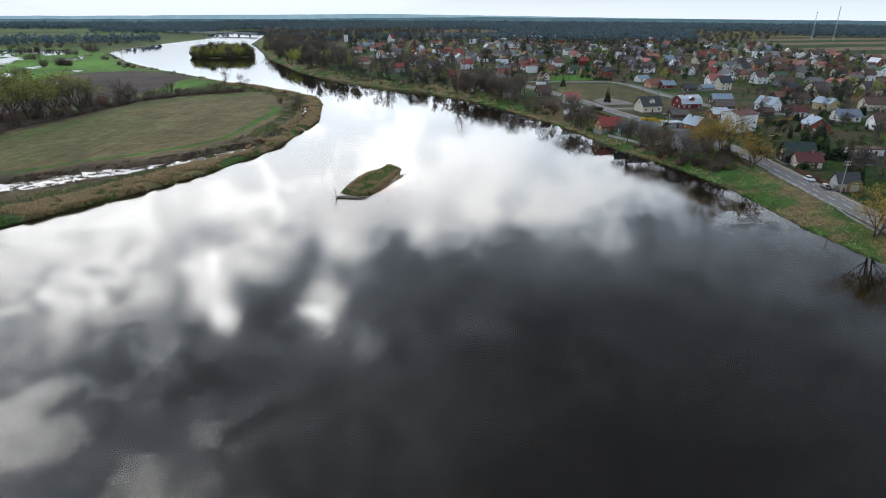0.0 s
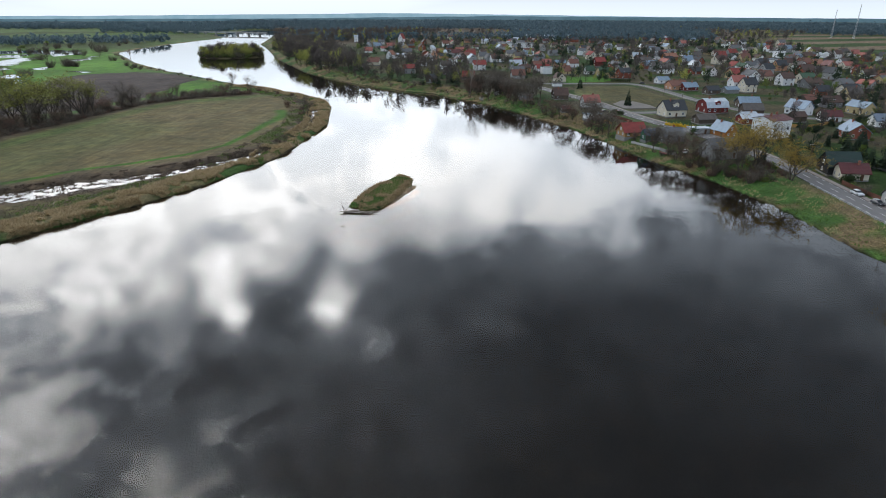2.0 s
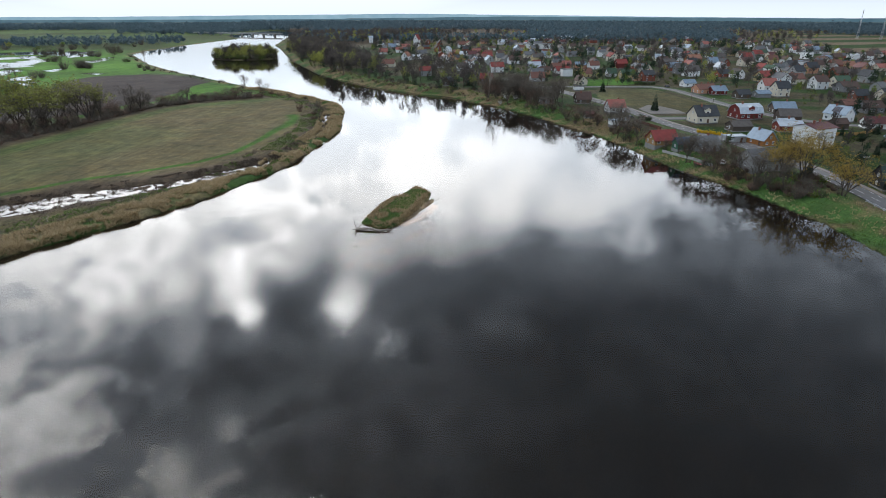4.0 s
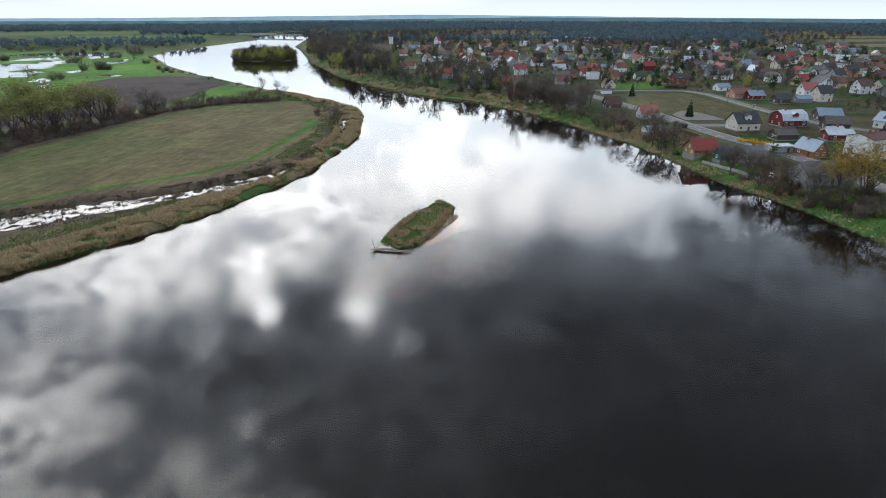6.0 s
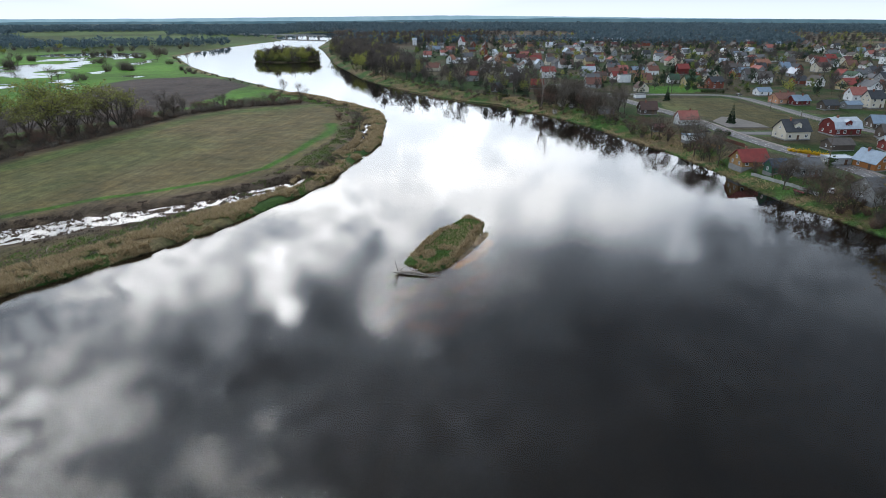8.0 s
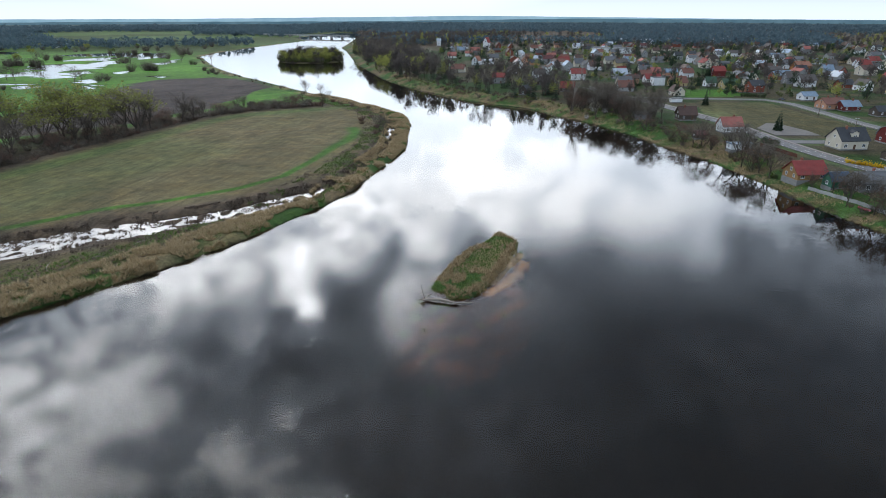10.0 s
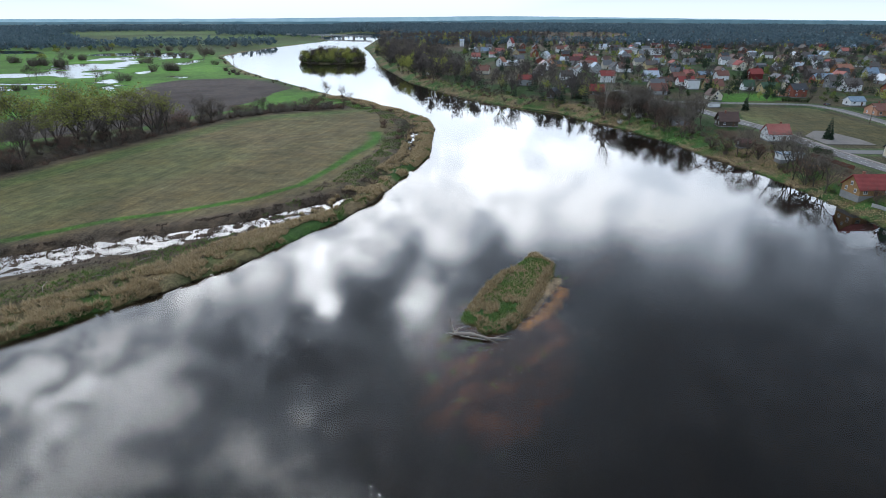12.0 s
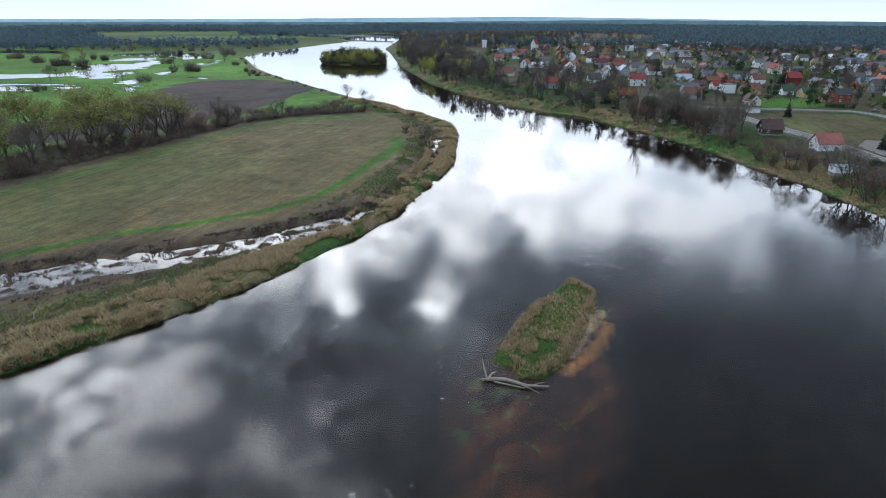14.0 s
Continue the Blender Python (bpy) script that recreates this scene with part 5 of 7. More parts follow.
def bush_kind(seed, h, r, twig, leaf=None, n=70, leaf_n=0, leaf_size=0.2, width=0.03):
    rng = random.Random(seed)
    stems, thin = [], []
    for i in range(n):
        a, rr = rng.uniform(0, 2 * math.pi), r * 0.3 * math.sqrt(rng.random())
        p = Vector((rr * math.cos(a), rr * math.sin(a), -0.3))
        tip = Vector((math.cos(a) * r * rng.uniform(0.2, 1.0), math.sin(a) * r * rng.uniform(0.2, 1.0), h * rng.uniform(0.45, 1.0)))
        (stems if i % 6 == 0 else thin).append((p, tip, 0.05, 0.02))
        for _ in range(5):
            b = p.lerp(tip, rng.uniform(0.35, 1))
            w = Vector((rng.gauss(0, 1), rng.gauss(0, 1), rng.gauss(0.5, 0.8))).normalized()
            thin.append((b, b + w * h * rng.uniform(0.12, 0.3), width, 0))
    v, f = prisms(stems, 3)
    trunk_me = mesh_of("stem", v, f, BARK)
    v, f = slivers(thin)
    nt = len(f)
    if leaf is not None:
        pts = []
        for _ in range(leaf_n):
            a, b, _, _ = rng.choice(thin)
            pts.append(a.lerp(b, rng.uniform(0.3, 1)) + Vector((rng.gauss(0, 1), rng.gauss(0, 1), rng.gauss(0, 1))) * leaf_size)
        tufts([p for p in pts if p.z > 0.05], leaf_size, rng, v, f)
    me = bpy.data.meshes.new("crown")
    me.from_pydata(v, [], f)
    me.materials.append(twig)
    if leaf is not None:
        me.materials.append(leaf)
        me.polygons.foreach_set("material_index", [0] * nt + [1] * (len(f) - nt))
    return trunk_me, me


def plant(kind, x, y, size, turn, label, category="tree", group="", z=None, wide=1.0):
    """Sets one plant: kind is (stem mesh, crown mesh) made for a height of one built tree; size scales it."""
    ob = new("bush" if category == "bush" else "tree" if category == "tree" else category)
    zz = height(x, y) if z is None else z
    ob.matrix_basis = Matrix.LocRotScale((x, y, zz - 0.05), Euler((0, 0, radians(turn))), (size * wide, size * wide, size))
    tagged(ob, label, category, group)
    child(kind[0].name.split(".")[0], kind[0], ob, Matrix())
    child("crown", kind[1], ob, Matrix())
    return ob


def thicket(name, label, category, items):
    """Many plants as one mesh of stuff: items are (kind, x, y, size, turn, wide)."""
    spots = lay(np.array([i[1] for i in items]), np.array([i[2] for i in items]))[0]
    cache, co, idx, mats, start = {}, [], [], [], 0
    slots = []
    sizes = []
    for (kind, x, y, size, turn, wide), z in zip(items, spots):
        for me in kind:
            if me.name not in cache:
                v = np.empty(len(me.vertices) * 3)
                me.vertices.foreach_get("co", v)
                li = np.empty(len(me.loops), int)
                me.loops.foreach_get("vertex_index", li)
                tot = np.empty(len(me.polygons), int)
                me.polygons.foreach_get("loop_total", tot)
                mi = np.empty(len(me.polygons), int)
                me.polygons.foreach_get("material_index", mi)
                for m in me.materials:
                    if m not in slots:
                        slots.append(m)
                cache[me.name] = (v.reshape(-1, 3), li, tot, np.array([slots.index(me.materials[k]) for k in mi]))
            v, li, tot, mi = cache[me.name]
            c, s = math.cos(radians(turn)), math.sin(radians(turn))
            w = size * wide
            co.append(np.stack([x + w * (v[:, 0] * c - v[:, 1] * s), y + w * (v[:, 0] * s + v[:, 1] * c), z - 0.05 + size * v[:, 2]], 1))
            idx.append(li + start)
            sizes.append(tot)
            mats.append(mi)
            start += len(v)
    co, idx, sizes, mats = np.concatenate(co), np.concatenate(idx), np.concatenate(sizes), np.concatenate(mats)
    me = bpy.data.meshes.new(name)
    me.vertices.add(len(co))
    me.vertices.foreach_set("co", co.ravel())
    me.loops.add(len(idx))
    me.loops.foreach_set("vertex_index", idx)
    me.polygons.add(len(sizes))
    me.polygons.foreach_set("loop_start", np.concatenate([[0], np.cumsum(sizes)[:-1]]))
    me.polygons.foreach_set("material_index", mats)
    me.update(calc_edges=True)
    for m in slots:
        me.materials.append(m)
    return tagged(new(name, me), label, category, kind="stuff")


def puff_kind(seed, h, wide, leaf, n=64, size=0.6, low=0.22):
    """A tree for the middle distance: a stem with a few limbs, and a crown of ragged clumps of fine stuff."""
    rng = random.Random(seed)
    stem = [(Vector((0, 0, -0.5)), Vector((0, 0, h * 0.55)), h * 0.018, h * 0.010)]
    hearts = []
    for i in range(7):
        a = rng.uniform(0, 2 * math.pi)
        z = h * rng.uniform(low + 0.15, 0.88)
        r = h * wide * rng.uniform(0.25, 1.0) * math.sin(math.pi * min(0.95, max(0.2, z / h)))
        p = Vector((r * math.cos(a), r * math.sin(a), z))
        hearts.append(p)
        stem.append((Vector((0, 0, h * low + 0.35 * (z - h * low))), p, h * 0.008, 0.03))
    hearts.append(Vector((0, 0, h * 0.9)))
    v, f = prisms(stem, 3)
    trunk_me = mesh_of("trunk", v, f, BARK)
    pts = []
    for _ in range(n):
        c = rng.choice(hearts)
        pts.append(c + Vector((rng.gauss(0, 1), rng.gauss(0, 1), rng.gauss(0, 0.9))) * h * 0.095)
    v, f = [], []
    for p in pts:                                   # slim ragged flecks that point up and out
        d = (p - Vector((0, 0, h * 0.3))).normalized() + Vector((rng.gauss(0, 0.5), rng.gauss(0, 0.5), rng.gauss(0.3, 0.4)))
        u = d.normalized()
        w = u.orthogonal().normalized()
        s = size * rng.uniform(0.6, 1.5)
        k = len(v)
        v += [tuple(p - u * s + w * s * 0.3), tuple(p - u * s * 0.8 - w * s * 0.35), tuple(p + u * s * 1.3)]
        f.append((k, k + 1, k + 2))
    return trunk_me, mesh_of("crown", v, f, leaf)


WILLOW = [tree_kind(s, 16, 2, 3, 3, 0.72, 0.13, 0.14, BARK, TWIG, BUD_OLIVE, 0.27, 0.85, 0.35, 6, 1.0, 0.09, 0.028) for s in (1, 2, 3, 4)]
BARE = [tree_kind(s, 15, 1, 4, 3, 0.72, 0.12, 0.20, BARK, TWIG, None, fine=5, twig_len=0.08, twig_w=0.026) for s in (11, 12, 13)]
BARE_RED = [tree_kind(s, 10, 3, 3, 3, 0.75, 0.10, 0.08, BARK, TWIG_RED, None, fine=5, twig_len=0.09, twig_w=0.03) for s in (14, 15)]
GOLD = [tree_kind(s, 14, 2, 4, 3, 0.85, 0.02, 0.14, BARK, BUD_YELLOW, BUD_YELLOW, 0.17, 0.36, 0.6, 5, 1.0, 0.08, 0.022) for s in (21, 22)]
FRESH = [tree_kind(s, 11, 1, 3, 3, 0.6, 0.15, 0.20, BARK, TWIG, BUD_GREEN, 0.32, 0.8, 0.1, 3) for s in (31, 32)]
SPRUCE = [spruce_kind(s, 12) for s in (41, 42)]
FAR_BARE = [tree_kind(s, 18, 1, 3, 2, 0.66, 0.14, 0.14, BARK, TWIG, TWIG_SOFT, 0.42, 0.9, 0.0, 5, twig_len=0.14, twig_w=0.10) for s in (51, 52, 53)]
FAR_WILLOW = [tree_kind(s, 13, 2, 3, 2, 0.65, 0.1, 0.15, BARK, TWIG, BUD_OLIVE, 0.75, 0.9, 0.2, 4, twig_w=0.06) for s in (54, 55)]
FAR_FRESH = [tree_kind(s, 11, 1, 3, 2, 0.65, 0.1, 0.2, BARK, TWIG, BUD_GREEN, 0.7, 0.9, 0.1, 4, twig_w=0.06) for s in (56, 57)]
FAR_SPRUCE = [spruce_kind(s, 13, 9, 8) for s in (58, 59)]
SCRUB_BROWN = [bush_kind(s, 3.0, 2.2, TWIG, None, 32, width=0.05) for s in (161, 162)]
SCRUB_RED = [bush_kind(s, 2.2, 2.0, TWIG_RED, None, 32, width=0.05) for s in (163, 164)]
SCRUB_GREEN = [bush_kind(s, 1.8, 1.4, TWIG, BUD_GREEN, 16, 70, 0.25, width=0.05) for s in (165, 166)]
SCRUB_THUJA = [bush_kind(s, 3.2, 0.9, THUJA, THUJA, 14, 90, 0.34, width=0.06) for s in (167,)]
HAZE = [puff_kind(s, 15, 0.30, TWIG_SOFT, 150, 0.80) for s in (71, 72, 73)]
HAZE_GREEN = [puff_kind(s, 12, 0.30, BUD_GREEN, 140, 0.75) for s in (74, 75)]
HAZE_OLIVE = [puff_kind(s, 13, 0.30, BUD_OLIVE, 140, 0.72) for s in (76, 77)]
PINE = [puff_kind(s, 15, 0.20, NEEDLES, 190, 1.0, 0.12) for s in (78, 79)]
BUSH_BROWN = [bush_kind(s, 3.0, 2.2, TWIG) for s in (61, 62)]
BUSH_RED = [bush_kind(s, 2.2, 2.0, TWIG_RED) for s in (63, 64)]
BUSH_GREEN = [bush_kind(s, 1.8, 1.4, TWIG, BUD_GREEN, 40, 160, 0.18) for s in (65, 66)]
BUSH_THUJA = [bush_kind(s, 3.2, 0.9, THUJA, THUJA, 50, 320, 0.2) for s in (67,)]
BUSH_GOLD = [bush_kind(s, 1.7, 1.3, FORSYTHIA, FORSYTHIA, 40, 300, 0.14) for s in (68,)]
BUSH_WHITE = [bush_kind(s, 3.0, 2.0, TWIG, BLOSSOM, 50, 240, 0.15) for s in (69,)]

rng = random.Random(77)


def along(line, step, jitter, fn):
    for p in resample(line, step)[::1]:
        fn(p.x + rng.uniform(-jitter, jitter), p.y + rng.uniform(-jitter, jitter))


# the belt of willows and scrub that divides the flat fields
BELT = ((-249.9, 285.8, 20, 1), (-256.7, 309.6, 22, 0), (-237.6, 303, 17, 0), (-231.9, 316.1, 23, 0), (-244, 322, 22, 0), (-235.6, 330.5, 20, 0), (-232.8, 338.2, 18, 0), (-225.7, 343, 19, 1),
        (-220.5, 345, 22, 0), (-218.1, 351, 19, 1), (-214, 373, 17, 1), (-210, 378, 14, 1), (-262, 296, 19, 0), (-268, 280, 21, 1), (-275, 300, 20, 0), (-258, 268, 20, 0), (-270, 252, 22, 0),
        (-252, 255, 18, 1), (-243, 276, 15, 0), (-264, 236, 22, 0), (-280, 225, 21, 1), (-285, 262, 20, 0), (-246, 243, 19, 0), (-258, 215, 20, 0), (-290, 205, 22, 0))
for bx, by, h, bare in BELT:
    if bare:
        plant(rng.choice(BARE), bx, by, h / 15, rng.uniform(0, 360), "bare grey-brown tree in the field belt", group="field belt trees")
    else:
        plant(rng.choice(WILLOW), bx, by, 1.15 * h / 16, rng.uniform(0, 360), "tall willow with olive spring buds", group="field belt trees", wide=1.15)


def belt(x, y):
    back = rng.uniform(0, 13 if y > 300 else 26)
    x, y = x - back * 0.85, y + back * 0.4
    h = 16 - 7 * max(0, min(1, (y - 275) / 90)) + rng.uniform(-3, 2)
    if rng.random() < 0.5:
        plant(rng.choice(BARE), x, y, h / 15, rng.uniform(0, 360), "bare grey-brown tree in the field belt", group="field belt trees")
    else:
        plant(rng.choice(BARE_RED), x, y, rng.uniform(0.5, 0.9), rng.uniform(0, 360), "bare reddish sapling in the field belt", group="field belt trees", wide=1.2)


along(HEDGE, 4.0, 3.0, belt)
_items = []
_line = resample(HEDGE, 5.0)
for _ in range(620):
    p = rng.choice(_line)
    o = rng.uniform(-7, 12 if p.y > 330 else 34)
    far = max(0.0, min(1.0, (p.y - 330) / 60))
    _items.append((rng.choice(SCRUB_BROWN + SCRUB_RED + SCRUB_BROWN), p.x - o * 0.85, p.y + o * 0.4, rng.uniform(0.5, 1.2 + 0.7 * far), rng.uniform(0, 360), 1.2))
thicket("belt_scrub", "tangled bare brown scrub under the tree belt", "scrub", _items)
# scrub on the point of land
for bx, by, s in ((-114.4, 382.2, 1.3), (-117.3, 390.2, 1.5), (-114.7, 401.5, 1.5), (-99, 355.1, 1.2), (-103, 370.5, 1.2), (-139, 441.3, 1.4), (-149, 448.1, 1.5), (-158.1, 457.6, 1.3), (-126.2, 433.1, 1.2)):
    plant(rng.choice(BUSH_RED), bx, by, s, rng.uniform(0, 360), "rounded reddish-brown bare bush", "bush", "point scrub")
for bx, by, h in ((-95.3, 354.6, 12), (-99.2, 362.6, 9), (-174.3, 480.2, 10), (-190.2, 491, 11), (-165.4, 468.2, 7), (-157.9, 437.8, 8)):
    plant(rng.choice(BARE), bx, by, h / 15, rng.uniform(0, 360), "slender bare tree near the waterside", group="point trees")
for i in range(46):
    f = i / 45
    k = rng.choice(range(17, 24))
    a, b = Vector((*LEFT_BANK[k], 0)), Vector((*LEFT_BANK[k + 1], 0))
    p = a.lerp(b, rng.random())
    plant(rng.choice(BUSH_BROWN + BUSH_RED), p.x - rng.uniform(3, 9), p.y - rng.uniform(2, 8), rng.uniform(0.4, 1.0), rng.uniform(0, 360), "low bare waterside bush", "bush", "bank scrub")
# bushes of the flooded meadows
for bx, by, size, n in ((-363, 390, 2.4, 4), (-352, 396, 2.0, 3), (-436, 480, 2.2, 2), (-446, 477, 2.2, 2), (-416, 565, 2.6, 2), (-443, 659, 3.0, 5), (-428, 657, 2.6, 4), (-604, 690, 3.4, 5),
                        (-631, 682, 3.4, 4), (-683, 713, 3.2, 4), (-774, 760, 3.2, 6), (-638, 767, 2.8, 6), (-519, 742, 3.0, 3), (-534, 832, 3.0, 4), (-550, 903, 3.6, 4), (-646, 917, 2.6, 4),
                        (-660, 977, 3.0, 4), (-897, 938, 3.0, 3), (-1000, 1010, 3.4, 4), (-915, 1009, 2.6, 2), (-434, 740, 2.2, 2), (-361, 649, 1.6, 4), (-375, 668, 1.6, 4), (-348, 632, 1.4, 4)):
    for _ in range(n):
        plant(rng.choice(BUSH_BROWN), bx + rng.gauss(0, 2.2) * size, by + rng.gauss(0, 1.6) * size, size * rng.uniform(0.7, 1.1), rng.uniform(0, 360), "grey-brown willow scrub on the wet meadow", "bush", "meadow scrub")
for bx, by, h in ((-424.7, 543, 15), (-421, 547, 12), (-493, 543.5, 15), (-488, 546, 12), (-444.6, 800.7, 12), (-492, 709.7, 13), (-603, 700, 16), (-470.5, 775.9, 14), (-560, 905, 15), (-982, 948, 15)):
    plant(rng.choice(BARE), bx, by, h / 15, rng.uniform(0, 360), "bare tree on the flooded meadow", group="meadow trees")
for _ in range(46):
    a, r = radians(rng.uniform(-50, -24)), rng.uniform(900, 1480)
    bx, by = r * math.sin(a), r * math.cos(a)
    if near_line(bx, by, LEFT_BANK) < 30 or bx > -600:
        continue
    if rng.random() < 0.6:
        plant(rng.choice(BUSH_BROWN), bx, by, rng.uniform(2.0, 3.6), rng.uniform(0, 360), "distant brown meadow scrub", "bush", "meadow scrub")
    else:
        plant(rng.choice(FAR_WILLOW + FAR_FRESH), bx, by, rng.uniform(0.6, 0.9), rng.uniform(0, 360), "distant budding tree on the meadow", group="meadow trees")
# the wooded island
_items = []
for _ in range(150):
    a, r = rng.uniform(0, 2 * math.pi), math.sqrt(rng.random()) * 1.0
    _items.append((rng.choice(HAZE_OLIVE * 4 + HAZE), WOODED[0] + WOODED[2] * r * math.cos(a), WOODED[1] + WOODED[3] * r * math.sin(a),
                   rng.uniform(0.8, 1.25) * (1.05 - 0.25 * r), rng.uniform(0, 360), 1.15))
for _ in range(170):
    a, r = rng.uniform(0, 2 * math.pi), rng.uniform(0.7, 1.03)
    _items.append((rng.choice(SCRUB_BROWN + SCRUB_GREEN), WOODED[0] + WOODED[2] * r * math.cos(a), WOODED[1] + WOODED[3] * r * math.sin(a), rng.uniform(1.6, 3.0), rng.uniform(0, 360), 1.2))
thicket("island_willows", "olive budding willows covering the river island", "willows", _items)

# ---- the village bank ----
for bx, by, h in ((78.5, 257.7, 11), (81.8, 253, 12), (85.2, 242.2, 11), (87.5, 234.4, 12), (89.7, 229.5, 9), (93, 225.8, 10), (97.1, 232.3, 9), (90.6, 237.7, 8), (95.8, 245.3, 9), (80.5, 266, 8), (77.2, 269.6, 9)):
    plant(rng.choice(BARE), bx, by, h / 15, rng.uniform(0, 360), "bare tree leaning over the river bank", group="bank trees")
plant(GOLD[0], 100.4, 231.5, 19 / 14, 40, "golden budding willow beside the road", group="golden willows")
plant(GOLD[1], 97, 237.3, 16 / 14, 140, "golden budding willow beside the road", group="golden willows")
plant(GOLD[1], 105.6, 214.7, 14 / 14, 200, "golden budding willow beside the road", group="golden willows")
plant(GOLD[0], 108.2, 149.4, 16 / 14, 300, "golden budding willow beside the road", group="golden willows")
plant(GOLD[1], 109.7, 132.1, 15 / 14, 90, "golden budding willow beside the road", group="golden willows")
plant(BARE[0], 58.1, 334.7, 12 / 15, 0, "bare tree beside the white garage", group="bank trees")
plant(BARE[1], 62.3, 330.5, 13 / 15, 60, "bare tree beside the white garage", group="bank trees")
plant(SPRUCE[0], 91.5, 380, 11 / 12, 0, "dark green spruce beside the street", group="garden spruces")
DEAD = tree_kind(90, 20, 1, 3, 2, 0.5, 0.25, 0.42, BARK_PALE, BARK_PALE, None, fine=5, thick=1.2, twig_len=0.07, twig_w=0.04)
plant(DEAD, -2.5, 439.2, 1.35, 0, "tall pale half-dead tree at the bank edge", group="bank trees")
for _ in range(34):                                                    # single trees down the bank
    k = rng.choice(range(7, 13))
    a, b = Vector((*RIGHT_BANK[k], 0)), Vector((*RIGHT_BANK[k + 1], 0))
    p = a.lerp(b, rng.random())
    n = Vector((b.y - a.y, a.x - b.x, 0)).normalized()
    q = p + n * rng.uniform(4, 15)
    if free(q.x, q.y, 1.0):
        plant(rng.choice(BARE + BARE_RED), q.x, q.y, rng.uniform(0.55, 0.95), rng.uniform(0, 360), "bare tree on the grassy river bank", group="bank trees")
for _ in range(62):                                                    # the wooded slope
    f = rng.random()
    p = Vector((38, 395.5, 0)).lerp(Vector((2.1, 452.2, 0)), f)
    bx, by = p.x + rng.uniform(-10, 20), p.y + rng.uniform(-10, 12)
    if near_line(bx, by, RIGHT_BANK) < 5 or not free(bx, by, 1.0):
        continue
    plant(rng.choice(BARE + BARE_RED), bx, by, rng.uniform(0.75, 1.1), rng.uniform(0, 360), "bare grey-brown tree on the wooded slope", group="slope trees", wide=0.9)
_items = []
for _ in range(420):                                                   # scrub down the slopes
    k = rng.choice(range(5, 22))
    a, b = Vector((*RIGHT_BANK[k], 0)), Vector((*RIGHT_BANK[k + 1], 0))
    p = a.lerp(b, rng.random())
    n = Vector((b.y - a.y, a.x - b.x, 0)).normalized()
    q = p + n * rng.uniform(5, 24)
    if not free(q.x, q.y, 0.5) or q.y < 212:
        continue
    _items.append((rng.choice(SCRUB_BROWN + SCRUB_RED + SCRUB_GREEN), q.x, q.y, rng.uniform(0.4, 1.2), rng.uniform(0, 360), 1.1))
thicket("bank_scrub", "low bare and greening scrub on the village bank", "scrub", _items)
for bx, by in ((14.9, 423.4), (8.8, 428.4), (5, 420.2), (-151.4, 634.6)):
    plant(BUSH_WHITE[0], bx, by, 1.0, rng.uniform(0, 360), "white-blossomed bush on the slope", "bush", "blossom bushes")
for i in range(9):
    plant(BUSH_GOLD[0], 95 + i * 1.25, 315.5 - i * 1.1, rng.uniform(0.8, 1.1), rng.uniform(0, 360), "bright yellow forsythia hedge bush", "bush", "forsythia hedge")


for bx, by, size in ((142.9, 249.6, 0.9), (150.6, 255.1, 0.85), (147, 246, 0.75), (139.3, 229, 0.8), (143.5, 227, 0.75), (148, 228, 0.8), (117.5, 236, 0.6), (119, 240, 0.65), (208.2, 351.3, 0.9), (155, 272, 0.7),
                     (160, 268, 0.8), (186, 372, 0.8), (222, 392, 0.85), (228, 372, 0.9), (260.4, 507.8, 1.0), (248.9, 506.9, 0.95), (267, 632, 1.0), (216, 330, 0.8), (178, 300, 0.6), (182, 306, 0.7), (172, 312, 0.6)):
    plant(rng.choice(SPRUCE), bx, by, size, rng.uniform(0, 360), "dense dark green spruce in a garden", group="garden spruces", wide=1.25)
for bx, by, size in ((67, 516, 1.30), (62, 566, 1.20), (69, 661, 1.10), (-137, 724, 1.30), (-66, 703, 1.30), (116, 629, 1.10), (77, 462, 0.80), (43, 529, 0.90), (188, 703, 1.20), (179, 728, 1.20), (159, 649, 1.00), (172, 644, 1.10), (-89, 684, 1.00), (-219, 969, 1.30), (67, 500, 1.00), (66, 624, 1.10)):
    plant(rng.choice(SPRUCE), bx, by, size, rng.uniform(0, 360), "tall dark spruce standing over the village roofs", group="village spruces", wide=1.15)
plant(FRESH[0], 36, 569, 1.0, 20, "bright yellow-green budding tree among the houses", group="garden trees")
for bx, by, n, dx, dy in ((121, 212.5, 7, 1.1, 0.35), (136, 232, 8, 1.0, -0.2), (152, 300, 10, 1.3, 0.5), (186, 318, 9, 1.2, 0.3), (76, 349, 6, 1.0, -0.3), (122, 500, 9, -1.6, 0.5), (205, 300, 8, 1.3, 0.4)):
    for k in range(n):
        plant(BUSH_THUJA[0], bx + k * dx, by + k * dy, rng.uniform(0.5, 0.9), rng.uniform(0, 360), "clipped dark green thuja in a garden hedge", "bush", "thuja hedges", wide=1.3)
for px, py in ((86.3, 241.5), (90.1, 237), (91, 228.1), (94.6, 224), (95.9, 220), (100, 220.2), (104, 223), (101.4, 233)):
    for _ in range(5):
        plant(rng.choice(BUSH_BROWN + BUSH_RED), px + rng.gauss(0, 2.4), py + rng.gauss(0, 2.8), rng.uniform(0.8, 1.5), rng.uniform(0, 360), "tangled bare brown bush between road and river", "bush", "roadside scrub")


